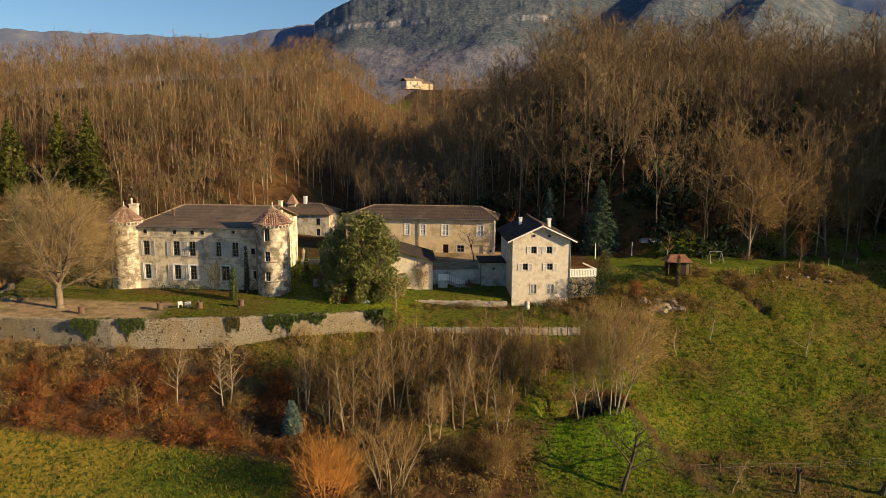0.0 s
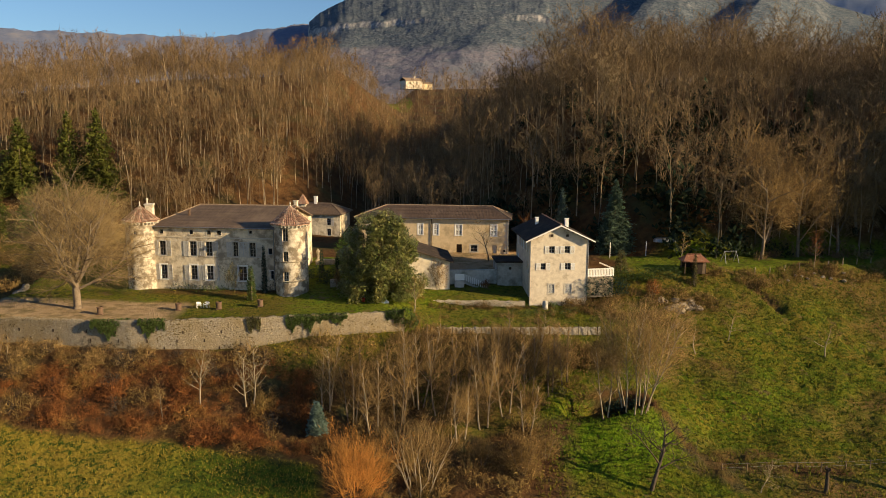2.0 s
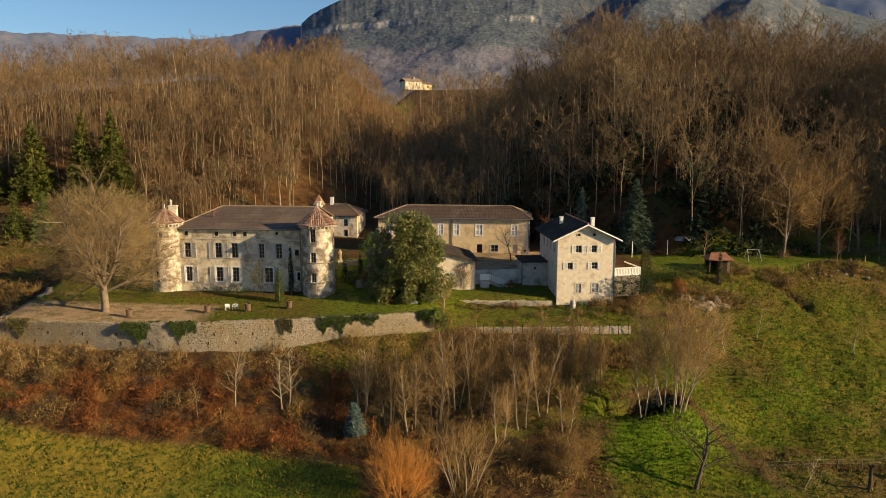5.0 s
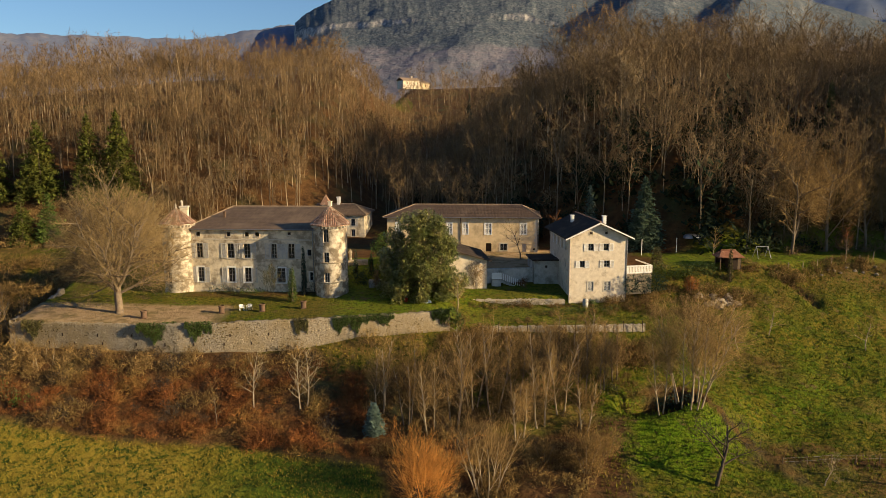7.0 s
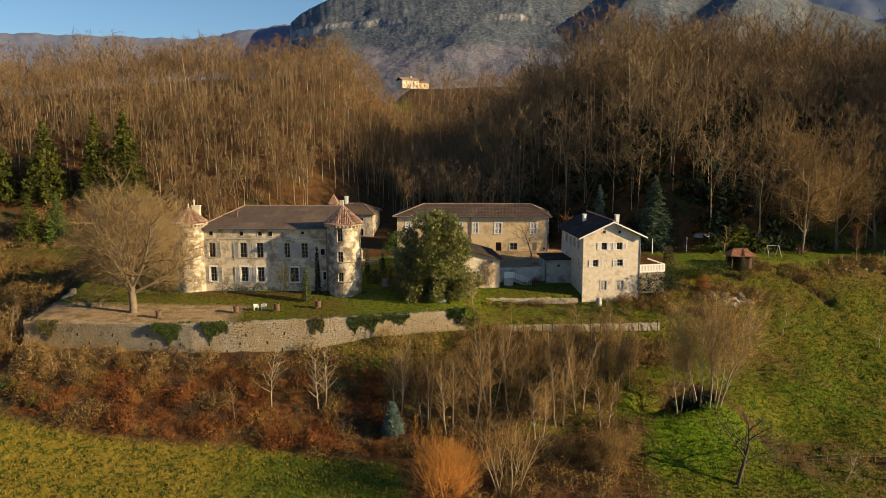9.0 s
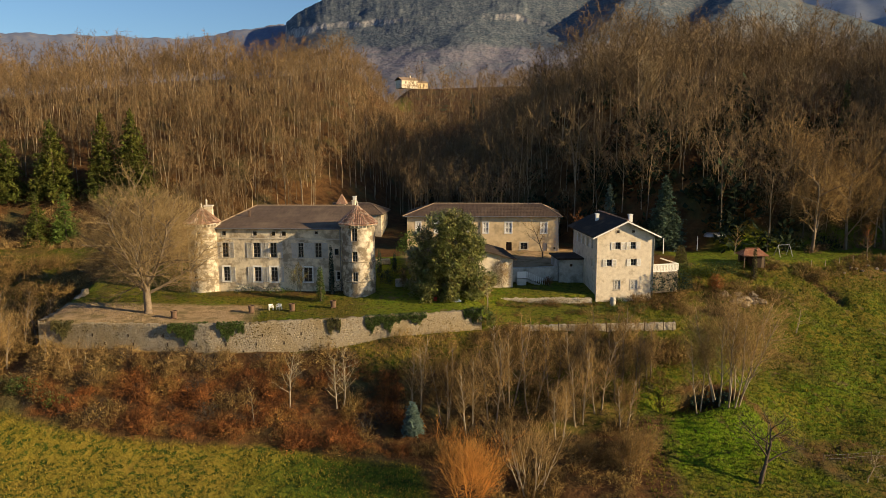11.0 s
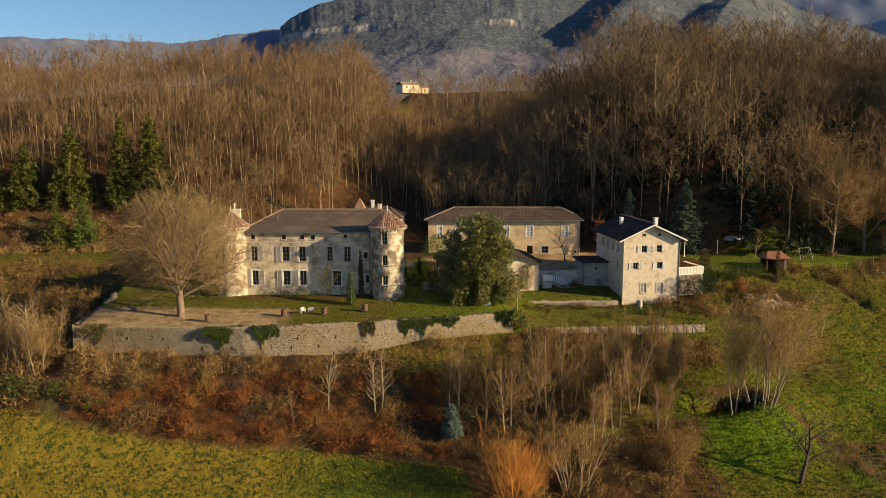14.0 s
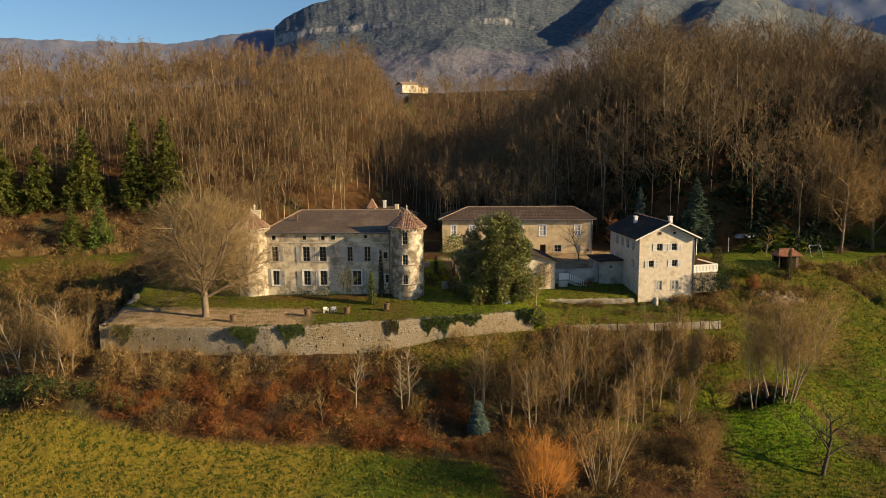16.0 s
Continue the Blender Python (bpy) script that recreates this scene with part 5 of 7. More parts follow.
def forest_templates(count, seed, twigs, twig_r, twig_l, low, limbs=9, wide=1.0):
    """Bare woodland trees: a slim stem, limbs that fan upwards, branches on the limbs and fine twigs on the branches."""
    out = []
    for i in range(count):
        rs = np.random.default_rng(seed + i)
        H, cr = 12.5 * rs.uniform(0.82, 1.18), rs.uniform(1.9, 3.0) * wide
        r = rs.uniform(0.085, 0.135)
        lean = rs.normal(0, 0.55, 2)
        p = np.array([[lean[0] * k * k + rs.normal(0, 0.08), lean[1] * k * k + rs.normal(0, 0.08), H * 0.84 * k] for k in np.linspace(0, 1, 4)])
        stem = [(*p[k], *p[k + 1], r * (1.0 - 0.28 * k), r * (1.0 - 0.28 * (k + 1))) for k in range(3)]
        B, T = [], []
        each = max(2, int(twigs / limbs / 5))
        for j in range(limbs):
            k = low * 0.8 + (0.84 - low * 0.8) * (j + rs.uniform(0, 1)) / limbs
            a = 2.4 * j + rs.uniform(-0.4, 0.4)
            q = np.array([np.interp(k * H, p[:, 2], p[:, c]) for c in (0, 1)] + [min(k, 0.84) * H])
            f = cr * rs.uniform(0.7, 1.05) * min(1.0, 1.5 - 0.95 * k)
            rise = (1.02 - k) * H * rs.uniform(0.45, 0.85)
            tip = q + np.array([math.cos(a) * f, math.sin(a) * f, rise])
            mid = (q + tip) / 2 + np.array([math.cos(a) * 0.18 * f, math.sin(a) * 0.18 * f, -0.10 * rise])
            B += [(*q, *tip, 0.05, 0), (*mid, *(tip + rs.normal(0, 0.35, 3)), 0.035, 0)]
            for n in range(5):
                g = 0.3 + 0.7 * (n + rs.uniform(0, 1)) / 5
                o = q + (mid - q) * min(1, 2 * g) + (tip - mid) * max(0, 2 * g - 1)
                d = unit(rs.normal(0, 0.62, 3) + 0.7 * unit(tip - mid) + np.array([0, 0, 0.3]))
                end = o + d * rs.uniform(0.28, 0.5) * cr
                B.append((*o, *end, 0.024, 0))
                e = rs.uniform(0.1, 1.05, (each, 1))
                w = unit(rs.normal(0, 0.8, (each, 3)) + 0.7 * d + np.array([0, 0, 0.25])) * twig_l * rs.uniform(0.5, 1.2, (each, 1))
                c0 = o + (end - o) * e
                T.append(np.concatenate([c0, c0 + w, np.full((each, 1), twig_r), np.zeros((each, 1))], 1))
        out.append([(*tubes(stem, 3), 0), (*blades(np.concatenate([np.array(B)] + T)), 1)])
    return out


def forest_places(x0, x1, y0, y1, step, keep, seed, big=1.0):
    rs = np.random.default_rng(seed)
    gx_, gy_ = np.meshgrid(np.arange(x0, x1, step), np.arange(y0, y1, step))
    x = gx_.ravel() + rs.uniform(-0.48, 0.48, gx_.size) * step
    y = gy_.ravel() + rs.uniform(-0.48, 0.48, gx_.size) * step
    ok = keep(x, y)
    x, y = x[ok], y[ok]
    return np.stack([x, y, zg(x, y) - 0.3, rs.uniform(0, 6.28, len(x)), np.where(rs.uniform(0, 1, len(x)) < 0.12, rs.uniform(1.2, 1.45, len(x)), rs.uniform(0.62, 1.2, len(x))) * big], 1)


def in_view(x, y):
    """Within the wedge of land that the valley shows, with a margin."""
    return (x > -38 - 0.50 * y) & (x < 18 + 0.92 * y)


def wooded(x, y):
    d = x - valley_x(y)
    foot = np.where(d < 0, 141.5 + 2.5 * np.sin(x * 0.2), 137.5 - 26 * ss(14, 52, x) + 1.5 * np.sin(x * 0.3))
    meadow = (((x - 14) / 13) ** 2 + ((y - 400) / 70) ** 2) < 0.8
    back_building = (x > -20) & (x < -2) & (y < 156)
    before_spruces = (x > -92) & (x < -49) & (y < 152)
    return (y > foot) & in_view(x, y) & ~meadow & ~back_building & ~before_spruces & ~((x > 28) & (x < 46) & (y < 121 + 4 * (x < 36)))


near_trees = forest_templates(9, 40, 330, 0.027, 1.0, 0.46, 10)
edge_trees = forest_templates(6, 60, 330, 0.028, 1.3, 0.12, 12)
broad_trees = forest_templates(6, 70, 420, 0.028, 1.0, 0.3, 12, 1.5)
broad_trees += forest_templates(4, 90, 560, 0.028, 1.05, 0.2, 14, 2.0)
far_trees = forest_templates(6, 80, 150, 0.045, 1.7, 0.12, 6, 1.1)
# unseen trees past the right edge of view, added to cast shade leftwards
beyond = lambda x, y: (y > 116) & (x >= 18 + 0.92 * y) & (x < 178)
P = np.concatenate([forest_places(-125, 40, 112, 170, 3.0, wooded, 3, 0.92), forest_places(-130, 60, 170, 205, 3.3, wooded, 9, 0.92)])
P = P[P[:, 0] < valley_x(P[:, 1])]
scatter_stuff("woodland_left_bank", near_trees, P, BARK_WOOD, "leafless brown deciduous wood on the sunlit hillside", "woodland", [BARK_WOOD, TWIG_FOREST])
P = np.concatenate([forest_places(-10, 135, 110, 172, 3.5, wooded, 3, 1.05), forest_places(-10, 150, 172, 205, 3.6, wooded, 9, 0.72)])
P = P[P[:, 0] >= valley_x(P[:, 1])]
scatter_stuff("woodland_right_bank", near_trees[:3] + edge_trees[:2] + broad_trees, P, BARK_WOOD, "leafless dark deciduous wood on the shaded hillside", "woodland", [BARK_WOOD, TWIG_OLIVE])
P = np.concatenate([forest_places(-80, 110, 112, 150, 4.6, lambda x, y: wooded(x, y) & ~wooded(x, y - 12) & ((x < -14) | (x > 66)), 8, 0.62), forest_places(120, 178, 116, 170, 5.0, beyond, 28, 0.95)])
scatter_stuff("woodland_edge", edge_trees, P, BARK_WOOD, "bushy bare trees along the edge of the wood", "woodland", [BARK_WOOD, TWIG_FOREST])
P = np.concatenate([forest_places(-190, 200, 205, 262, 4.3, lambda x, y: wooded(x, y) & (x > valley_x(y)), 4, 0.68), forest_places(-190, 40, 205, 262, 4.1, lambda x, y: wooded(x, y) & (x <= valley_x(y)), 44, 0.66), forest_places(-200, 330, 262, 330, 5.6, lambda x, y: wooded(x, y) & ((x > valley_x(y) - 50) | (y < 290)), 14, 0.7)])
scatter_stuff("woodland_upper", far_trees, P, BARK_WOOD, "leafless brown wood along the hilltops", "woodland", [BARK_WOOD, TWIG_FOREST])
P = forest_places(-330, 620, 330, 640, 16.0, lambda x, y: wooded(x, y) & (x > valley_x(y) - 60), 5, 0.9)
P = np.concatenate([P, forest_places(-30, 150, 360, 462, 9.0, lambda x, y: wooded(x, y) & ~((x > 18) & (x < 46) & (y > 436)), 15, 0.62)])
scatter_stuff("woodland_distant", far_trees, P, BARK_WOOD, "distant bare wood beyond the valley", "woodland", [BARK_WOOD, TWIG_FOREST])

# evergreen undergrowth and ivy in the shaded wood
HOLLY = []
for i in range(5):
    rs = np.random.default_rng(350 + i)
    d = unit(rs.normal(0, 1, (110, 3)))
    c = np.array([0, 0, 1.1]) + d * rs.uniform(0.4, 1.0, (110, 1)) * np.array([1.1, 1.1, 1.3]) * (1 + 0.3 * np.sin(5 * d[:, :1] + i))
    HOLLY.append([(*leaves(c, 0.24, rs, 0.1, 0.55), 0)])
# crowded low on the right bank, so dark leaves deepen the wood's shade
P = forest_places(-16, 128, 112, 176, 3.2, lambda x, y: wooded(x, y + 3) & (x > valley_x(y) - 4) & (np.random.default_rng(6).uniform(0, 1, len(x)) < np.where((x < 66) & (y < 140), 0.92, 0.33)), 31, 1.0)
P[:, 4] *= np.random.default_rng(5).uniform(0.8, 2.3, len(P)) * (1 + 0.4 * ((P[:, 0] < 64) & (P[:, 1] < 138)))
scatter_stuff("evergreen_undergrowth", HOLLY, P, LEAF_HOLLY, "dark evergreen undergrowth below the bare trees", "undergrowth")

# undergrowth at the wood's foot
BUSH = []
for i in range(8):
    rs = np.random.default_rng(300 + i)
    n = 190
    d = unit(rs.normal(0, 1, (n, 3)))
    d[:, 2] = np.abs(d[:, 2])
    lump = 1 + 0.25 * np.sin(4 * d[:, :1] + i) * np.sin(5 * d[:, 1:2] + 2 * i)
    p = d * rs.uniform(0.35, 1.0, (n, 1)) ** 0.6 * lump * np.array([0.85, 0.85, 0.85])
    o = unit(rs.normal(0, 1, (n, 3)) + 0.5 * d + np.array([0, 0, 0.25])) * rs.uniform(0.16, 0.42, (n, 1))
    fine = blades(np.concatenate([p - o * 0.5, p + o * 0.5, np.full((n, 1), 0.016), np.zeros((n, 1))], 1))
    n = 26
    a, tilt, ln_ = rs.uniform(0, 6.28, n), rs.uniform(0.1, 1.15, n), rs.uniform(0.5, 1.12, n)
    base = np.stack([np.cos(a) * 0.15, np.sin(a) * 0.15, np.zeros(n)], 1)
    tip = base + np.stack([np.cos(a) * np.sin(tilt), np.sin(a) * np.sin(tilt), np.cos(tilt)], 1) * ln_[:, None]
    canes = spikes(np.concatenate([base, tip, np.full((n, 1), 0.016), np.zeros((n, 1))], 1))
    BUSH.append([(*fine, 0), (*canes, 0)])


def bush_field(name, x0, x1, y0, y1, step, keep, size, material, label, seed):
    rs = np.random.default_rng(seed)
    P_ = forest_places(x0, x1, y0, y1, step, keep, seed)
    P_[:, 4] = size * rs.uniform(0.55, 1.3, len(P_)) * (1 + 0.52 * np.sin(0.9 * P_[:, 0] + 1.7 * np.sin(0.6 * P_[:, 1])) * np.sin(1.1 * P_[:, 1] + 1.2 * np.sin(0.5 * P_[:, 0])))
    P_[:, 2] += 0.22
    return scatter_stuff(name, BUSH, P_, material, label, "scrub")


def below_wall(x, y):
    edge = field_rim(x) + 0.9 + 0.5 * np.sin(0.8 * x) * np.sin(0.37 * x + 1)
    return (y > edge) & (y < terrace_wall_y(x) - 0.9 - 3.2 * ss(-17, -12, x))


patch = lambda x, y, f, p: np.sin(f * x + p + 1.3 * np.sin(f * 0.7 * y)) * np.sin(f * 1.3 * y + 2 * p)
bush_field("rust_scrub", -50, -9, 66, 91, 0.9, lambda x, y: below_wall(x, y) & (y < 84.5 + patch(x, y, 0.4, 1)) & (patch(x, y, 0.5, 0) > -0.3), 1.25, TWIG_RUST, "dense rust-brown winter scrub below the terrace wall", 61)
bush_field("brown_scrub", -52, 9, 66, 91, 1.35, lambda x, y: (below_wall(x, y) | ((x > 1) & (x < 7) & (y > 80) & (y < 89))) & ((y > 83.5 + patch(x, y, 0.4, 1)) | (patch(x, y, 0.5, 0) < -0.35)), 1.25, TWIG_BROWN, "dull brown leafless bushes along the wall foot", 62)
bush_field("dark_scrub", -50, 14, 64, 90, 3.5, lambda x, y: below_wall(x, y) | ((x > -9) & (x < 4) & (y < 84) & (y > 64)), 1.35, TWIG_DARK, "dark tangled undergrowth on the bank", 63)
bush_field("bank_thicket", 2, 25, 72, 87, 1.7, lambda x, y: (y > 76 - 0.0 * x) & (x < 24 - 0.5 * (y - 78)) & (patch(x, y, 0.45, 1.2) > -0.2), 1.5, TWIG_BROWN, "brown and olive brush on the bank below the garden", 77)
bush_field("bank_scrub", -8, 22, 62, 88, 1.5, lambda x, y: (x < 13 + 0.45 * (y - 66) + 2 * patch(x, y, 0.5, 2)) & (y < 87 + 0 * x) & (patch(x, y, 0.6, 3) > np.where((x > 4) & (y > 72), 0.25, -0.5)) & (x > -10 + (y < 70) * 6), 1.45, TWIG_BROWN, "tall brown bushes on the sloping bank", 64)
bush_field("rock_scrub", 28, 49, 88, 99, 1.25, lambda x, y: (y > 92.5 + 1.5 * patch(x, y, 0.6, 1) + 0.33 * np.maximum(0, x - 40)) & (y < 98.5), 1.35, TWIG_BROWN, "bare brown bushes on the bank beside the house", 65)
bush_field("garden_brush", 4, 29, 90, 98, 1.5, lambda x, y: (patch(x, y, 0.7, 2.2) > 0.05) & ~((y < 96.5) & (x > 5) & (x < 18) & (y > 93.6)), 0.75, TWIG_BROWN, "low brown brush on the garden levels", 78)
bush_field("ledge_scrub", 46, 92, 97, 104, 1.0, lambda x, y: np.abs(y - 100.6 - 0.05 * (x - 50) - 0.8 * np.sin(0.4 * x)) < 1.5, 1.0, TWIG_BROWN, "low brown scrub along the lawn's stony edge", 69)
bush_field("garden_wall_scrub", 5, 28, 82.5, 87, 1.1, lambda x, y: y < 87.6 - 0.089 * (x - 6.2), 1.75, TWIG_BROWN, "bare brown bushes before the low garden wall", 68)
bush_field("tan_scrub", -50, -2, 80, 92, 1.7, lambda x, y: (y > 84.5) & (y < terrace_wall_y(x) - 0.7 - 3.2 * ss(-17, -12, x)) & (patch(x, y, 0.35, 2) > -0.1), 1.5, TWIG_TAN, "buff bushes along the foot of the terrace wall", 74)
bush_field("left_scrub", -75, -53, 84, 128, 2.0, lambda x, y: (x < -53.5) & (x > -58 - 0.5 * (y - 84)), 2.0, TWIG_BROWN, "shaded bare thicket beside the terrace", 66)
bush_field("wood_edge_scrub", -80, 100, 108, 146, 2.4, lambda x, y: wooded(x, y + 3) & ~wooded(x, y - 9) & ((x < -14) | (x > 62)), 2.0, TWIG_FOREST, "brown thicket along the foot of the woods", 67)

bush_field("ledge_brush", 5, 21, 95.8, 98.4, 0.8, lambda x, y: (np.abs(y - 97.4 + 0.06 * (x - 6)) < 0.8) & (patch(x, y, 1.1, 0.6) > -0.45), 0.6, TWIG_BROWN, "brown brush over the tumbledown garden wall", 84)

bush_field("spruce_scrub", -94, -49, 138, 153, 2.0, lambda x, y: (patch(x, y, 0.5, 1.4) > -0.5), 1.7, TWIG_TAN, "buff scrub round the feet of the spruces", 85)

# grass
TUFT = []
for i in range(5):
    rs = np.random.default_rng(400 + i)
    n = 9
    a = rs.uniform(0, 6.28, n)
    o = np.stack([np.cos(a), np.sin(a), np.zeros(n)], 1)
    s = np.stack([-np.sin(a), np.cos(a), np.zeros(n)], 1)
    b = o * 0.12 * rs.uniform(0, 1, (n, 1))
    V = np.stack([b - s * 0.02, b + s * 0.02, b + o * rs.uniform(0.05, 0.22, (n, 1)) + np.array([0, 0, 1]) * rs.uniform(0.12, 0.34, (n, 1))], 1).reshape(-1, 3)
    TUFT.append([(V, np.arange(3 * n).reshape(-1, 3), 0)])
GRASS = surface("grass blades", (0.12, 0.155, 0.010), (0.205, 0.165, 0.024), 0.16, (0.045, 0.07, 0.008), 0.7, island=0.4, bump=0)
CROP = surface("field weeds", (0.35, 0.25, 0.042), (0.165, 0.145, 0.018), 1.3, (0.08, 0.125, 0.01), 0.10, island=0.35, bump=0)


def grass_field(name, x0, x1, y0, y1, step, keep, size, material, label, seed):
    P_ = forest_places(x0, x1, y0, y1, step, keep, seed)
    P_[:, 4] *= size
    P_[:, 2] += 0.28
    return scatter_stuff(name, TUFT, P_, material, label, "grass")


grass_field("field_growth", -64, -8, 58, 85, 0.31, lambda x, y: (y < field_rim(x)) & (x > -10 - 0.75 * y), 0.85, CROP, "yellow-green weedy field growth", 71)
grass_field("meadow_grass", 12, 80, 56, 103, 0.62, lambda x, y: (x > 14 + 0.25 * (y - 66)) & (y < 102) & (x < 18 + 0.72 * y) & ((((x - 23) / 8) ** 2 + ((y - 69) / 5.5) ** 2) > 0.7) & (np.abs(x - 29.5 + 0.34 * (y - 74)) > 0.8 * (y < 75)), 1.3, GRASS, "green and straw tufts of hillside meadow grass", 72)
grass_field("bank_grass", -17, 3, 84, 91.5, 0.5, lambda x, y: (y < terrace_wall_y(x) - 0.1) & (y > terrace_wall_y(x) - 4.2 + 0.8 * patch(x, y, 0.9, 1)), 1.1, CROP, "yellow-green rough grass on the bank below the wall", 76)
MOSS = surface("vivid grass blades", (0.10, 0.19, 0.01), (0.14, 0.17, 0.015), 0.5, island=0.35, bump=0)
grass_field("mound_grass", 12, 33, 62, 76, 0.5, lambda x, y: (((x - 23) / 8) ** 2 + ((y - 69) / 5.5) ** 2) < 0.85, 1.2, MOSS, "vivid green grass on the mound", 79)
grass_field("lawn_grass", -50, 28, 88.6, 104, 0.7, lambda x, y: ((x > -26) | (y > 97)) & (y > terrace_wall_y(x) + 0.8) & (y < 103.4), 0.6, GRASS, "short lawn grass on the terrace", 73)


# ---- single trees and shrubs ----
LIME = [(18, 0.2, 60, 0.70, 0.09, 0.04, 6), (11, 0.18, 42, 0.44, 0.05, 0.10, 4), (7, 0.12, 42, 0.5, 0.04, 0.18, 2), (6, 0.1, 40, 0.7, 0.03, 0.2, 1), (0, 0, 0, 0, 0.03, 0.22, 1)]
LIMB = [(12, 0.16, 44, 0.5, 0.06, 0.07, 6), (8, 0.14, 42, 0.5, 0.05, 0.14, 3), (6, 0.1, 40, 0.6, 0.04, 0.18, 2), (0, 0, 0, 0, 0.03, 0.2, 1)]


def crowned_tree(name, x, y, limbs, fork, reach, spec, r, label, bark, twig, seed, domes, twig_r):
    """A short trunk that parts into many long limbs under a round crown."""
    rs = np.random.default_rng(seed)
    tree = thing(name, pose(x, y, ground_at(x, y) - 0.1), label, "tree")
    segs = [(0, 0, 0, 0.05, 0, 0.6, r * 1.35, r * 1.05), (0.05, 0, 0.6, 0, 0, fork, r * 1.05, r), (0, 0, fork, 0.1, 0, fork + 2.5, r, r * 0.55)]
    T = []
    for j in range(limbs):
        a, tilt = 2.4 * j + rs.uniform(-0.3, 0.3), 0.10 + 1.12 * (1 - j / limbs) ** 0.8
        l, t_ = skeleton_of(rs, reach * rs.uniform(0.85, 1.05) * (0.82 + 0.18 * math.cos(tilt)), spec, r * rs.uniform(0.36, 0.5), (math.sin(tilt) * math.cos(a), math.sin(tilt) * math.sin(a), math.cos(tilt) + 0.12), (0, 0, fork + 2.4 * j / limbs))
        segs += list(l)
        T += list(t_)
    S, T = np.array(segs), np.array(T)
    T[:, 6] *= twig_r
    thick = S[:, 6] > 0.035
    V, F = tubes(S[thick], 6)
    raw("trunk", V, F, bark, tree)
    V, F = join(spikes(T), tubes(S[~thick], 3), *[dome_twigs(rs, *d) for d in domes])
    raw("crown", V, F, twig, tree)
    return tree


crowned_tree("lime_tree", -40.0, 94.3, 15, 2.6, 11.6, LIMB, 0.46, "broad leafless lime tree with a dense rounded crown of twigs", BARK, TWIG_LIME, 21,
             (((0.3, 0, 9.3), (8.4, 8.0, 7.9), 9500, 1.35, 0.013, 0.1, 0.42, -0.8),), 1.4)
SLIM = [(18, 0.26, 36, 0.30, 0.10, 0.05, 6), (7, 0.15, 40, 0.5, 0.12, 0.15, 2), (5, 0.1, 38, 0.6, 0.1, 0.2, 1), (0, 0, 0, 0, 0.1, 0.2, 1)]
BIRCH = [(20, 0.22, 48, 0.38, 0.08, 0.05, 6), (8, 0.15, 38, 0.5, 0.08, 0.15, 2), (0, 0, 0, 0, 0.1, 0.2, 1)]
FAN = [(5, 0.12, 24, 0.85, 0.03, 0.06, 4), (6, 0.2, 24, 0.5, 0.05, 0.1, 3), (5, 0.15, 28, 0.5, 0.06, 0.15, 2), (0, 0, 0, 0, 0.1, 0.15, 1)]
ORCHARD = [(8, 0.3, 55, 0.66, 0.06, 0.18, 5), (7, 0.2, 45, 0.5, 0.08, 0.2, 3), (6, 0.2, 42, 0.45, 0.1, 0.2, 2), (0, 0, 0, 0, 0.1, 0.2, 1)]

bare_tree("birch_sapling", -21.6, 78.6, 6.6, BIRCH, 0.09, "slender pale birch in rust-brown scrub", BARK_PALE, TWIG_PALE, 31, group="pale saplings on the bank", z=0.9)
bare_tree("birch_sapling", -16.2, 78.4, 6.8, BIRCH, 0.09, "pair of pale bare saplings in the scrub", BARK_PALE, TWIG_PALE, 32, stems=2, spread=1.4, group="pale saplings on the bank", z=0.7)
bare_tree("birch_sapling", -25.4, 77.2, 4.8, BIRCH, 0.05, "thin young bare sapling above the field", BARK, TWIG_TAN, 33, group="pale saplings on the bank", z=-0.3)
bare_tree("birch_sapling", -46.6, 86.2, 5.2, BIRCH, 0.07, "cluster of thin bare saplings below the wall corner", BARK_PALE, TWIG_TAN, 34, stems=4, spread=1.6, group="pale saplings on the bank", z=2.0)
bare_tree("birch_sapling", -49.8, 87.0, 4.6, BIRCH, 0.06, "thin bare sapling beside the wall corner", BARK, TWIG_TAN, 35, group="pale saplings on the bank")
bare_tree("birch_tree", -55.9, 88.2, 8.2, BIRCH, 0.13, "white-stemmed bare birch at the thicket's edge", BARK_PALE, TWIG_PALE, 36)
bare_tree("bare_tree", -58.5, 93.0, 9.5, SLIM, 0.16, "grey leafless tree in the shaded thicket", BARK, TWIG_TAN, 37, stems=2, spread=1.5)
for i, (x, y, h) in enumerate(((-57.0, 89.4, 8.0), (-60.6, 91.2, 9.2), (-55.2, 92.6, 8.4), (-63.4, 94.2, 9.8), (-54.6, 87.2, 6.6))):
    bare_tree("bare_tree", x, y, h, SLIM, 0.10, "buff leafless tree in the thicket beside the terrace", BARK_PALE if i % 2 else BARK, TWIG_TAN, 240 + i, stems=2, spread=1.3, group="thicket trees",
              domes=(((0, 0, h * 0.62), (h * 0.26, h * 0.26, h * 0.38), 800, 1.2, 0.012, 0.6, 0.1, -1.0),))
bare_tree("bare_tree", -53.8, 96.5, 8.5, SLIM, 0.14, "grey leafless tree beside the terrace end wall", BARK, TWIG_TAN, 38, stems=2, spread=1.2)

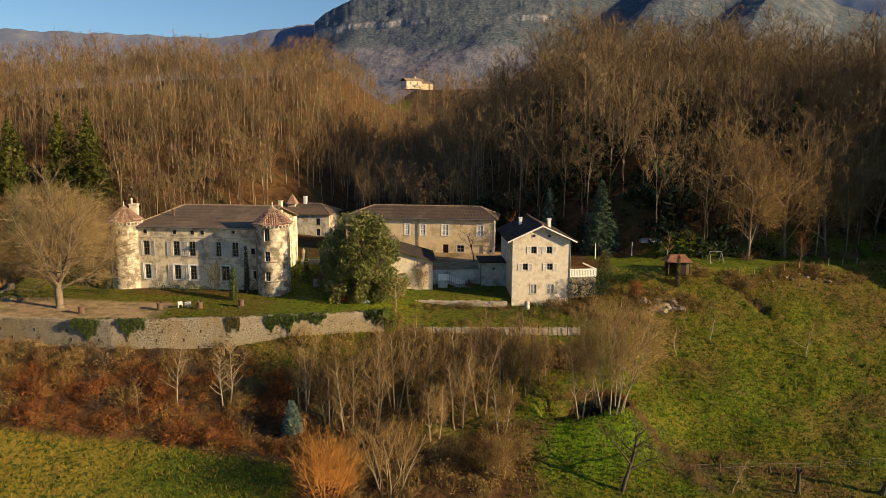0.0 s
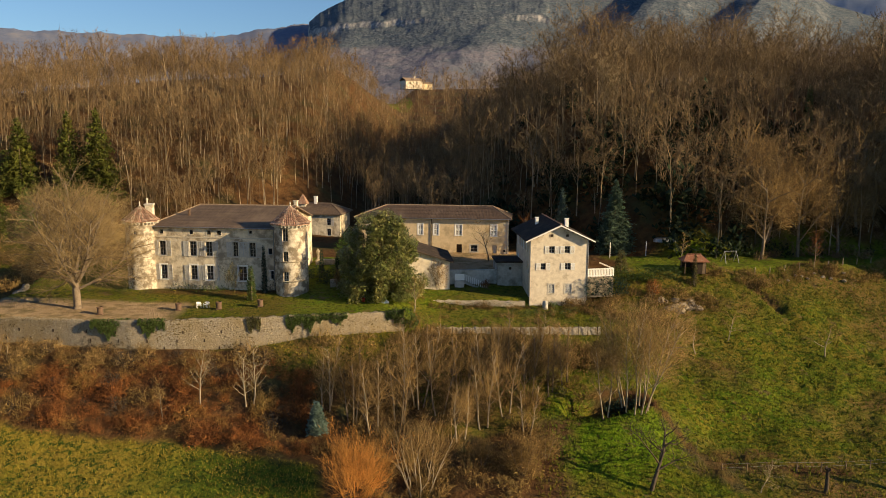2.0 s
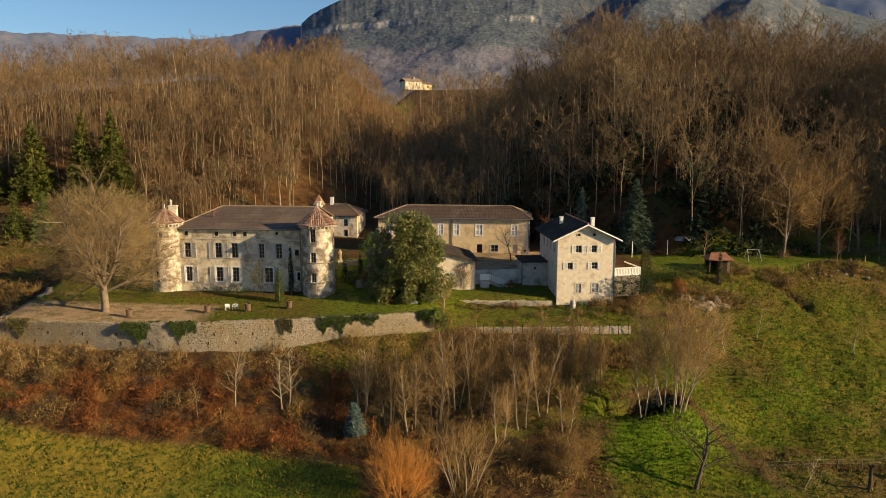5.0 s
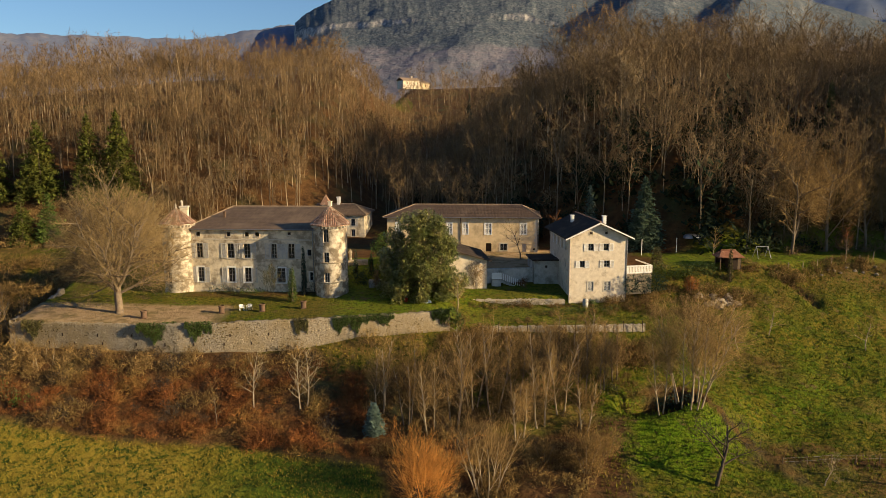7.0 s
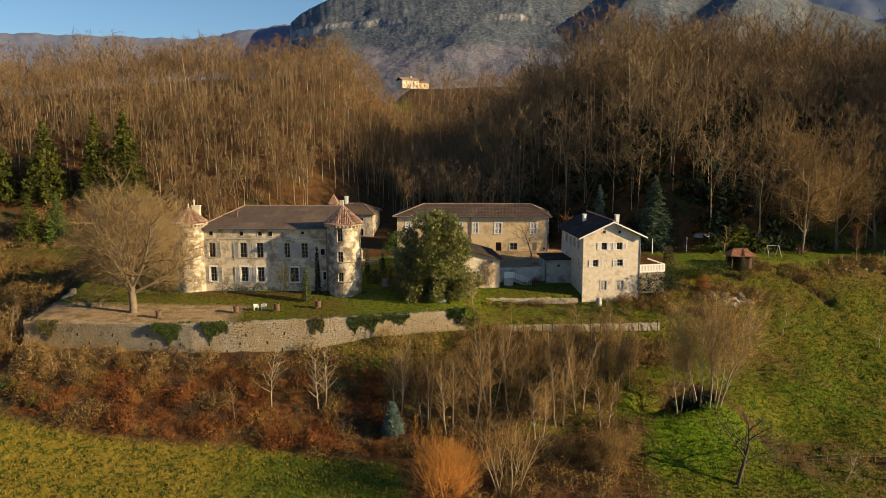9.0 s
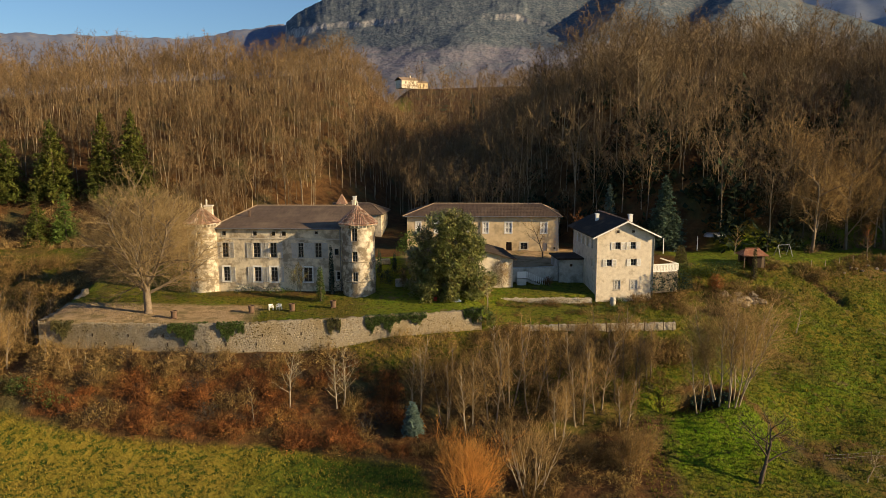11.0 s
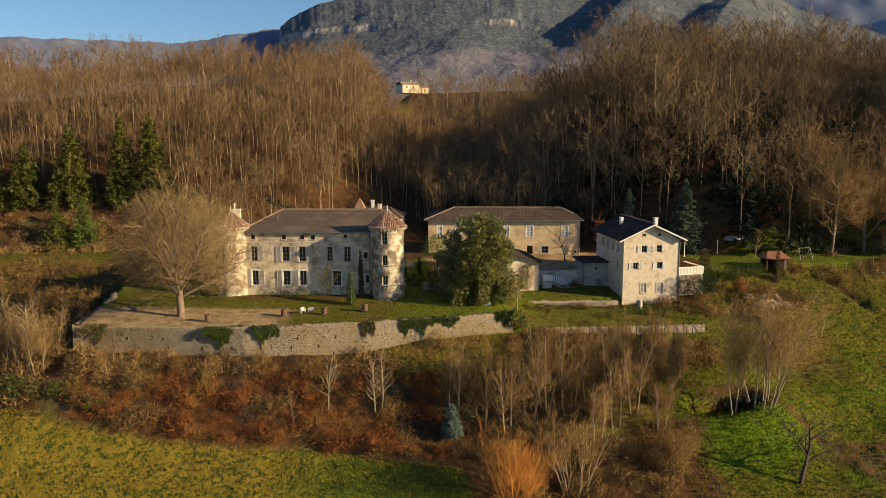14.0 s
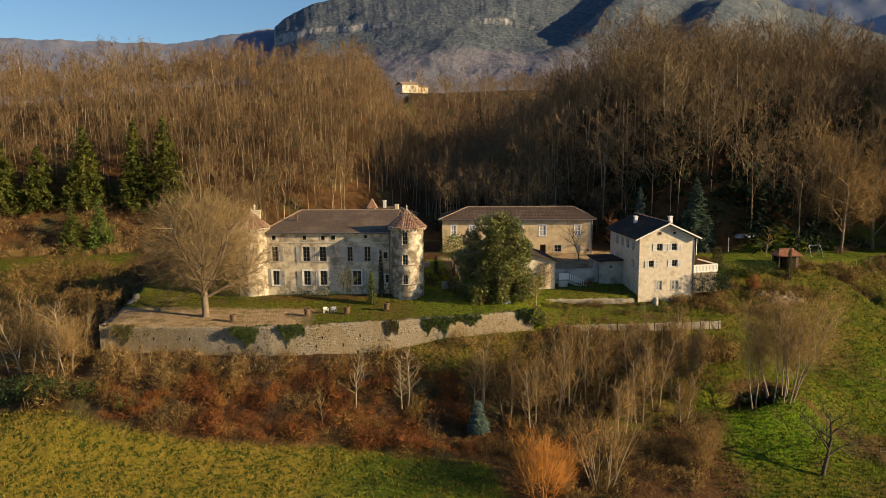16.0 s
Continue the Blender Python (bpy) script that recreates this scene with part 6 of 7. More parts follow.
for i, (x, y, h, n) in enumerate(((-4.6, 76.0, 9.0, 3), (-2.2, 73.8, 10.0, 2), (0.6, 75.0, 11.0, 3), (3.0, 77.2, 10.4, 3), (5.2, 75.6, 9.6, 2), (-7.4, 78.0, 8.0, 3), (8.0, 76.8, 9.4, 2), (11.2, 78.2, 8.6, 2), (13.6, 81.0, 7.4, 2), (16.8, 80.6, 7.8, 2), (19.6, 83.0, 6.6, 2), (12.6, 74.6, 8.6, 2), (15.6, 76.2, 8.2, 2), (9.8, 72.6, 8.0, 2), (18.6, 77.6, 7.2, 2), (14.2, 71.6, 6.4, 2), (20.8, 79.4, 6.6, 2), (7.0, 71.0, 7.0, 2))):
    bare_tree("alder_tree", x, y, h, SLIM, 0.105, "tall thin leafless tree in a thicket below the garden", BARK_PALE if i % 2 else BARK, TWIG_TAN if i % 3 else TWIG_BROWN, 50 + i, stems=n, spread=1.4, group="thin trees below the garden",
              domes=(((0, 0, h * 0.58), (h * 0.25, h * 0.25, h * 0.42), 560, 1.1, 0.0135, 0.9, 0.1, -1.0),))

bare_tree("orange_willow", -4.1, 64.2, 5.4, FAN, 0.05, "bushy willow with bright orange bare twigs", TWIG_ORANGE, TWIG_ORANGE, 71, stems=10, spread=3.6, twig_r=1.0, sides=4,
          domes=(((0, 0, 2.7), (3.3, 3.2, 3.9), 2600, 1.5, 0.011, 0.9, 0.1, -0.7),))
bare_tree("silver_willow", 1.9, 64.0, 6.3, FAN, 0.075, "pale fan-shaped leafless willow with many stems", BARK_PALE, TWIG_TAN, 72, stems=7, spread=2.9, twig_r=1.0, sides=5,
          domes=(((0, 0, 4.2), (3.1, 3.0, 3.4), 900, 1.2, 0.010, 0.6, 0.3, -0.5),))
STEMS = [(18, 0.26, 40, 0.34, 0.07, 0.07, 6), (7, 0.15, 40, 0.5, 0.12, 0.15, 2), (5, 0.1, 38, 0.6, 0.1, 0.2, 1), (0, 0, 0, 0, 0.1, 0.2, 1)]
bare_tree("stemmed_tree", 26.8, 72.4, 11.8, STEMS, 0.10, "group of tall bare stems on a grassy mound", BARK_PALE, TWIG_TAN, 73, stems=9, spread=2.3, twig_r=1.4, foot=0.6, splay=0.085,
          domes=(((0.3, 0, 8.0), (6.2, 5.0, 5.0), 3300, 1.4, 0.012, 0.5, 0.2, -0.9),))
bare_tree("stemmed_tree", 23.4, 72.0, 9.6, STEMS, 0.09, "leaning pale bare stems beside a mound", BARK_PALE, TWIG_TAN, 74, stems=2, spread=1.2,
          domes=(((0, 0, 6.6), (2.2, 2.0, 3.0), 700, 1.3, 0.012, 0.5, 0.2, -0.9),))
CROOKED = [(9, 0.28, 62, 0.8, 0.05, 0.24, 6), (7, 0.25, 50, 0.55, 0.08, 0.26, 4), (6, 0.2, 45, 0.5, 0.1, 0.24, 3), (4, 0.2, 42, 0.5, 0.1, 0.2, 1), (0, 0, 0, 0, 0.1, 0.2, 1)]
bare_tree("orchard_tree", 24.6, 61.9, 6.0, CROOKED, 0.24, "old dark leaning orchard tree with bare crooked limbs", BARK_DARK, TWIG_DARK, 75, lean=(0.22, 0.05, 1), group="orchard trees")
bare_tree("orchard_tree", 35.2, 60.6, 2.6, ORCHARD, 0.06, "small pale young orchard tree", BARK_PALE, TWIG_PALE, 76, group="orchard trees")
bare_tree("orchard_tree", 41.1, 87.4, 3.6, ORCHARD, 0.09, "small bare fruit tree on the meadow slope", BARK_PALE, TWIG_TAN, 77, group="orchard trees")
bare_tree("orchard_tree", 46.6, 89.2, 3.4, ORCHARD, 0.09, "small bare fruit tree on the meadow slope", BARK_PALE, TWIG_TAN, 78, group="orchard trees")
bare_tree("orchard_tree", 58.6, 85.6, 3.8, ORCHARD, 0.1, "small bare fruit tree on the meadow slope", BARK_PALE, TWIG_TAN, 79, group="orchard trees")
bare_tree("orchard_tree", 17.6, 114.6, 5.2, ORCHARD, 0.13, "small bare spreading tree in the courtyard", BARK, TWIG_TAN, 80, group="orchard trees")
bare_tree("orchard_tree", 48.5, 109.0, 4.2, BIRCH, 0.07, "young bare tree on the lawn", BARK_PALE, TWIG_TAN, 81, group="orchard trees")
bare_tree("orchard_tree", 68.5, 104.0, 5.0, BIRCH, 0.08, "young reddish bare tree on the lawn", BARK, TWIG_RUST, 82, group="orchard trees")
bare_tree("garden_tree", 3.6, 93.0, 4.2, ORCHARD, 0.09, "small pale bare tree beside the terrace end", BARK_PALE, TWIG_TAN, 83, lean=(0.3, 0, 1))
OAK = [(10, 0.18, 52, 0.66, 0.1, 0.08, 5), (8, 0.2, 45, 0.48, 0.08, 0.16, 3), (5, 0.15, 45, 0.5, 0.06, 0.22, 1), (3, 0.1, 40, 0.7, 0, 0.2, 1), (0, 0, 0, 0, 0, 0.2, 1)]
oaks = [bare_tree("oak_tree", x, y, h, OAK, r, "big spreading bare oak at the wood's edge", BARK, TWIG_TAN, 84 + i, group="edge trees",
                  domes=(((0, 0, h * 0.66), (h * 0.45, h * 0.45, h * 0.44), 2200, 1.5, 0.015, 0.2, 0.3, -0.6),)) for i, (x, y, h, r) in enumerate(((62.5, 109.2, 12.5, 0.3), (69.8, 110.6, 13.5, 0.3), (77.5, 111.2, 12.0, 0.28)))]
for i, (x, y) in enumerate(((89.0, 115.0), (66.0, 113.5), (74.0, 116.0), (90.0, 121.0), (83.0, 114.5), (64.5, 118.5))):
    copy_thing(oaks[i % 3], pose(x, y, ground_at(x, y) - 0.1, 0, 0, 70 + 57 * i))

for i, (x, y, h, r) in enumerate(((-70.6, 151.0, 14.8, 5.4), (-60.9, 150.3, 16.6, 5.0), (-55.4, 149.9, 17.6, 5.8), (-78.9, 150.7, 11.5, 5.0), (-86.0, 150.0, 15.0, 5.4))):
    conifer("spruce_tree", x, y, h, r, "tall dark green spruce before the bare wood", LEAF_SPRUCE, 90 + i, 1.15, "spruces beside the wood", 0.35)
conifer("spruce_tree", -70.5, 141.0, 9.6, 3.6, "small yellow-green spruce on the lawn", LEAF_SPRUCE, 97, 1.1, "spruces beside the wood", 0.4)
conifer("spruce_tree", -66.0, 142.0, 9.0, 3.4, "small yellow-green spruce on the lawn", LEAF_BRIGHT, 98, 1.1, "spruces beside the wood", 0.4)
conifer("fir_tree", 39.9, 117.0, 12.4, 3.7, "blue-green fir behind the gabled house", LEAF_SILVER, 100, 1.6, droop=0.2)
conifer("fir_tree", 32.6, 124.0, 11.0, 1.9, "pale blue-grey fir behind the gabled house", LEAF_BLUE, 101, 1.6, droop=0.15)
conifer("blue_spruce", -8.4, 74.4, 3.6, 1.15, "small silvery blue spruce in the scrub", LEAF_BLUE, 102, 2.6, z=-1.3, droop=0.05)
for i, (x, y, h, r) in enumerate(((78, 230, 13.5, 2.4), (112, 151, 17, 3.2), (-124, 424, 15, 6.0), (40, 296, 12, 2.4), (47, 258, 11, 2.4), (96, 240, 11, 2.4))):
    conifer("hill_conifer", x, y, h, r, "single dark conifer standing out of the bare wood", LEAF_FIR, 110 + i, 0.9, "conifers on the hilltops")

mag, mrs = [], np.random.default_rng(5)
for hgt, reach, count in ((0.9, 5.3, 16), (2.4, 5.4, 16), (4.2, 5.2, 15), (6.0, 4.8, 14), (7.8, 4.2, 12), (9.4, 3.4, 10), (10.7, 2.4, 6), (11.4, 0.9, 3)):
    for c in range(count):
        a_, k_ = 6.283 * (c + mrs.uniform(0, 0.9)) / count, mrs.uniform(0.62, 1.08)
        size_ = mrs.uniform(0.75, 1.35)
        mag.append((math.cos(a_) * reach * k_ * 1.05 - 0.5 * (hgt < 2), math.sin(a_) * reach * k_ * 0.85, hgt + mrs.uniform(-0.5, 0.5), size_ * 1.15, size_ * 1.1, size_ * 0.95))
    if reach > 2:
        mag.append((0, 0, hgt, reach * 0.6, reach * 0.55, 1.3))
leaf_mass("magnolia_tree", -0.6, 97.3, 8.4, mag, LEAF_MAGNOLIA, 120, "large dark evergreen magnolia on the lawn", "tree", 0.19, 110, trunk=5.0)
leaf_mass("round_shrub", -5.3, 106.4, 8.6, [(0, 0, 6.16, 2.0, 1.9, 1.7), (0.4, 0, 7.06, 1.4, 1.3, 1.1), (-0.6, 0, 5.36, 1.5, 1.4, 1.2)], LEAF_BRIGHT, 121, "bright green rounded evergreen shrub", "shrub", 0.13, 110, trunk=1.6)


def column(name, x, y, h, r, leaf, seed, label, z=None):
    n = max(4, int(h / (r * 1.1)))
    blobs = [(0, 0, h * (i + 0.55) / n, r * (1.05 - 0.75 * (i / n) ** 2), r * (1.05 - 0.75 * (i / n) ** 2), h / n * 0.95) for i in range(n)]
    return leaf_mass(name, x, y, ground_at(x, y) if z is None else z, blobs, leaf, seed, label, "tree", 0.11, 330, "columnar evergreens", trunk=h * 0.5)


column("cypress", -18.4, 97.4, 4.4, 0.62, LEAF_IVY, 130, "green columnar cypress before the manor")
column("cypress", -16.9, 99.6, 6.6, 0.42, LEAF_FIR, 131, "slim dark columnar cypress before the manor")
column("cypress", 46.4, 99.8, 4.9, 0.45, LEAF_OLIVE, 132, "olive green columnar cypress before the garden hut")
column("clipped_conifer", 35.9, 102.5, 2.9, 1.0, LEAF_OLIVE, 133, "olive green clipped conifer beside the small terrace")
leaf_mass("hedge", 34.0, 99.4, 10.1, [(1.0 * i, 0.25 * math.sin(i), 0.8, 1.0, 1.1, 1.1 + 0.15 * math.sin(2 * i)) for i in range(10)], LEAF_IVY, 134, "dark green trailing hedge on the bank", "hedge", 0.12, 110)
def ivy_curtain(x0, x1, length, leaf, seed, label):
    """Ivy that hangs down a wall's face from its top, ragged below."""
    rs = np.random.default_rng(seed)
    w = x1 - x0
    ob = thing("ivy", pose((x0 + x1) / 2, terrace_wall_y((x0 + x1) / 2), float(terrace_wall_top((x0 + x1) / 2))), label, "ivy", "ivy on the wall")
    n = int(260 * w * length)
    u = rs.uniform(-0.5, 0.5, n)
    hang = length * (0.62 + 0.25 * np.sin(9 * u + seed) + 0.13 * np.sin(31 * u + 2 * seed)) * np.clip(1.25 - 1.6 * np.abs(u) ** 2.2 * 2, 0.2, 1)
    z = 0.22 - (hang + 0.22) * rs.uniform(0, 1, n) ** 0.85
    bulge = 0.05 + 0.12 * np.exp(-((z + 0.1) / (0.5 * length)) ** 2)
    y = -0.08 - bulge * rs.uniform(0, 1, n) + np.where(z > 0, rs.uniform(0, 0.6, n), 0)
    V, F = leaves(np.stack([u * w, y - 0.10 * np.clip(-z / length, 0, 1), z], 1), 0.13, rs, 0.0, 0.55)
    raw("foliage", V, F, leaf, ob)
    return ob


for i, (xa, xb, hgt, leaf, words) in enumerate((
        (-36.3, -31.7, 2.5, LEAF_IVY, "dark ivy hanging over the terrace wall"), (-30.5, -27.3, 2.2, LEAF_IVY, "dark ivy patch on the terrace wall"),
        (-17.5, -15.8, 2.2, LEAF_OLIVE, "olive ivy hanging down the terrace wall"), (-12.8, -9.2, 2.3, LEAF_IVY, "thick dark ivy over the terrace wall"), (-9.4, -5.2, 1.3, LEAF_IVY, "dark ivy along the top of the wall"),
        (-0.4, 1.9, 1.9, LEAF_IVY, "dark ivy mass at the broken wall end"), (-50.6, -47.9, 2.3, LEAF_OLIVE, "yellowing ivy hanging at the wall corner"))):
    ivy_curtain(xa, xb, hgt, leaf, 140 + i, words)
leaf_mass("ivy_bush", 2.3, 88.0, 6.9, [(0, 0, 1.2, 1.0, 0.7, 1.2), (-1.4, 0.2, 1.6, 0.9, 0.6, 0.7), (0.9, 0.1, 0.4, 0.6, 0.6, 0.9)], LEAF_IVY, 148, "dark ivy bush spilling over the wall end", "ivy", 0.14, 200)
for i, (x, y, s_, leaf) in enumerate(((-55.5, 84.2, 1.5, LEAF_IVY), (-53.0, 83.6, 1.3, LEAF_OLIVE), (-51.0, 83.2, 1.2, LEAF_IVY), (-48.6, 82.0, 1.0, LEAF_OLIVE), (-57.6, 85.5, 1.7, LEAF_IVY), (-46.8, 81.2, 0.9, LEAF_BRIGHT), (-60.5, 86.5, 1.8, LEAF_IVY))):
    leaf_mass("evergreen_bush", x, y, ground_at(x, y), [(0, 0, 0.5 * s_, 1.3 * s_, s_, 0.9 * s_), (0.9 * s_, 0.2, 0.4 * s_, 0.8 * s_, 0.7 * s_, 0.6 * s_), (-0.8 * s_, 0.1, 0.3 * s_, 0.7 * s_, 0.7 * s_, 0.8 * s_)], leaf, 160 + i, "green evergreen bush at the field's edge", "shrub", 0.15, 75, "bushes beside the field")
leaf_mass("wall_shrub", -36.8, 101.6, 8.6, [(0, 0, 1.6, 0.9, 0.8, 1.6), (0.9, 0.2, 1.0, 0.7, 0.7, 1.0)], LEAF_OLIVE, 150, "yellowing climber at the foot of the tower", "shrub", 0.1, 110)
leaf_mass("wall_shrub", -24.6, 101.6, 8.5, [(0, 0, 0.5, 1.6, 0.8, 0.8), (-1.6, 0, 0.3, 1.3, 0.7, 0.55), (1.6, 0.2, 0.3, 1.4, 0.7, 0.6)], LEAF_BRIGHT, 151, "yellow-green low shrubs along the manor wall", "shrub", 0.1, 110)
leaf_mass("wall_shrub", -15.7, 100.0, 8.4, [(0, 0, 1.2, 0.8, 0.7, 1.3)], LEAF_FIR, 152, "dark shrub in the corner by the tower", "shrub", 0.1, 110)
bare_tree("rose_bush", -21.6, 101.2, 3.0, FAN, 0.03, "leggy climbing rose against the manor wall", TWIG_DARK, LEAF_OLIVE, 153, stems=5, spread=1.2, twig_r=2.0, sides=3)
leaf_mass("garden_shrub", 13.5, 97.2, 6.9, [(i * 1.5 - 6, 0.3 * math.sin(i * 2), 0.3, 0.8, 0.5, 0.5 + 0.2 * math.sin(i * 3)) for i in range(8)], LEAF_OLIVE, 154, "low mixed shrubs on the garden bank", "shrub", 0.1, 90)
leaf_mass("garden_shrub", 21.5, 93.6, 6.4, [(i * 1.2 - 5, 0.5 * math.sin(i * 2.4), 0.3, 1.0, 0.7, 0.7) for i in range(9)], LEAF_IVY, 155, "dark green shrubs below the gabled house", "shrub", 0.1, 90)

leaf_mass("wall_shrub", -29.8, 102.9, 8.9, [(i * 1.1, -0.05 * i, 0.4, 0.9, 0.6, 0.65 + 0.25 * math.sin(i * 1.7)) for i in range(11)], LEAF_FIR, 156, "dark low planting along the foot of the manor", "shrub", 0.09, 120)

# dark leaves stand in for the shade under the pit's overhung, rooty bank
leaf_mass("pit_thicket", 26.6, 76.6, -1.2, [(-0.6, 0.5, 0.3, 1.2, 0.6, 0.8), (0.7, 0.3, 0.6, 1.3, 0.7, 1.0), (2.0, -0.6, 0.8, 0.8, 0.8, 1.0)], LEAF_FIR, 157, "dark brush standing in for roots and shade on a pit's bank", "shrub", 0.14, 140)

leaf_mass("garden_hedge", -8.6, 109.0, ground_at(-8.6, 109.0), [(1.3 * i - 3.2, 0.4 * math.sin(i * 1.9), 0.7, 1.0, 0.8, 0.9 + 0.35 * math.sin(i * 2.3)) for i in range(6)], LEAF_FIR, 158, "dark evergreen hedge in the shaded garden corner", "hedge", 0.12, 110)
leaf_mass("garden_hedge", -9.2, 104.6, ground_at(-9.2, 104.6), [(0, 0, 0.6, 0.9, 0.8, 0.8), (1.1, 0.6, 0.5, 0.8, 0.8, 0.7), (0.2, 1.6, 0.7, 0.9, 0.9, 1.0)], LEAF_FIR, 159, "low dark bushes beside the round tower", "hedge", 0.11, 110)
column("garden_cypress", -9.6, 111.5, 3.4, 0.4, LEAF_FIR, 136, "small dark columnar conifer in the garden corner")
column("garden_cypress", -7.2, 112.0, 2.8, 0.38, LEAF_FIR, 137, "small dark columnar conifer in the garden corner")
bare_tree("copper_tree", 25.3, 118.5, 6.6, BIRCH, 0.1, "slim copper-brown bare tree behind the gabled house", BARK, TWIG_RUST, 260, domes=(((0, 0, 4.4), (1.3, 1.3, 2.6), 420, 0.9, 0.016, 0.6, 0.1, -1.0),))
bare_tree("pale_tree", 45.7, 139.0, 12.0, SLIM, 0.17, "pale fan-crowned bare tree standing out of the wood", BARK_PALE, TWIG_PALE, 261, stems=3, spread=1.6, twig_r=2.2,
          domes=(((0, 0, 9.0), (2.6, 2.6, 3.4), 500, 1.2, 0.022, 0.7, 0.2, -1.0),))
bare_tree("pale_tree", 31.0, 137.7, 12.5, SLIM, 0.15, "pale slender bare tree on the shaded bank", BARK_PALE, TWIG_TAN, 262, stems=2, spread=1.2, twig_r=2.2)
column("ivy_clad_tree", 81.6, 128.8, 12.0, 1.1, LEAF_IVY, 138, "tall trunk thickly clad in green ivy")

# ---- garden things ----
def planter(x, y, seed):
    p = thing("planter", pose(x, y, ground_at(x, y)), "square terracotta planter on the terrace", "planter", "terrace planters")
    part("base", boxed(-0.34, 0.34, -0.34, 0.34, 0, 0.12, bevel=0.03), TERRACOTTA, p)
    bm = bmesh.new()
    bmesh.ops.create_cone(bm, cap_ends=True, segments=14, radius1=0.34, radius2=0.36, depth=0.75, matrix=Matrix.Translation((0, 0, 0.49)))
    part("pot", bm, TERRACOTTA, p)
    V, Q = lathe([(0.34, 0.84), (0.42, 0.86), (0.42, 0.95), (0.34, 0.97)], 16)
    raw("rim", V, Q, TERRACOTTA, p)
    return p


for i, (x, y) in enumerate(((-27.1, 93.2), (-21.95, 93.0), (-16.7, 93.4), (-36.2, 91.4))):
    planter(x, y, i)


def garden_chair(m):
    c = thing("garden_chair", m, "white moulded plastic garden chair on the lawn", "chair", "garden chairs")
    part("seat", boxed(-0.27, 0.27, -0.27, 0.25, 0.40, 0.45, bevel=0.015), WHITE, c)
    bm = boxed(-0.27, 0.27, 0.22, 0.26, 0.45, 0.76, bevel=0.012)
    part("backrest", bm, WHITE, c)
    for sx in (-1, 1):
        part("armrest", boxed(sx * 0.29 - 0.03, sx * 0.29 + 0.03, -0.25, 0.25, 0.62, 0.66, bevel=0.01), WHITE, c)
        for sy in (-0.24, 0.22):
            part("leg", boxed(sx * 0.25 - 0.025, sx * 0.25 + 0.025, sy - 0.025, sy + 0.025, 0, 0.62 if sy < 0 else 0.4), WHITE, c)
    return c


chair = garden_chair(pose(-24.7, 94.0, ground_at(-24.7, 94.0) + 0.02, 0, 0, 20))
copy_thing(chair, pose(-23.7, 93.9, ground_at(-23.7, 93.9) + 0.02, 0, 0, -25))

barrel = thing("water_barrel", pose(22.4, 95.6, ground_at(22.4, 95.6)), "pale grey plastic water barrel beside the house", "barrel")
V, Q = lathe([(0.001, 0), (0.33, 0), (0.38, 0.25), (0.40, 0.6), (0.38, 0.95), (0.34, 1.15), (0.34, 1.2), (0.001, 1.2)], 18)
raw("body", V, Q, PLASTER, barrel)
for z in (0.3, 0.85):
    V, Q = lathe([(0.38, z - 0.03), (0.415, z - 0.02), (0.415, z + 0.02), (0.38, z + 0.03)], 18)
    raw("hoop", V, Q, ZINC, barrel)

hut = thing("garden_hut", pose(45.3, 100.6, ground_at(47, 102.0), 0, 0, -8), "small dark timber garden hut with red tile roof", "shed")
part("wall", boxed(0, 3.2, 2.5, 2.6, 0, 1.9), WOOD_DARK, hut)
part("wall", boxed(3.1, 3.2, 0.3, 2.5, 0, 1.9), WOOD_DARK, hut)
part("wall", boxed(1.5, 3.1, 0.3, 0.4, 0, 1.9), WOOD, hut)
part("wall", boxed(1.5, 1.6, 0.4, 2.5, 0, 1.9), WOOD_DARK, hut)
part("door", boxed(1.85, 2.65, 0.26, 0.298, 0.05, 1.75), WOOD_DARK, hut)
for y in (0.3, 2.3):
    part("post", boxed(0.0, 0.11, y, y + 0.11, 0, 1.9), WOOD, hut)
for y in (0.34, 2.34):
    part("beam", boxed(0.11, 1.49, y, y + 0.08, 1.75, 1.88), WOOD, hut)
hut_roof = part("roof", slab([(-0.35, -0.1, 1.92), (3.55, -0.1, 1.92), (3.55, 2.95, 1.92), (-0.35, 2.95, 1.92), (0.5, 1.4, 2.8), (2.7, 1.4, 2.8)], [(0, 1, 5, 4), (2, 3, 4, 5), (3, 0, 4), (1, 2, 5)], 0.1), TILE_HUT, hut)
ridge_line(hut_roof, (0.5, 1.4, 2.83), (2.7, 1.4, 2.83), 0.1, TILE_HUT)

swing = thing("swing_frame", pose(55.6, 106.6, ground_at(55.6, 106.6)), "grey metal swing frame on the lawn", "swing")
for x in (-1.1, 1.1):
    for sy in (-0.9, 0.9):
        V, F = tubes([(x, sy, 0, x * 0.9, 0, 1.9, 0.05, 0.05)], 6)
        raw("leg", V, F, ZINC, swing)
V, F = tubes([(-1.05, 0, 1.9, 1.05, 0, 1.9, 0.05, 0.05)], 6)
raw("crossbar", V, F, ZINC, swing)
for x in (-0.3, 0.3):
    V, F = tubes([(x, 0, 1.9, x, 0, 0.55, 0.012, 0.012)], 4)
    raw("rope", V, F, WOOD, swing)
part("seat", boxed(-0.34, 0.34, -0.12, 0.12, 0.5, 0.55), WOOD, swing)

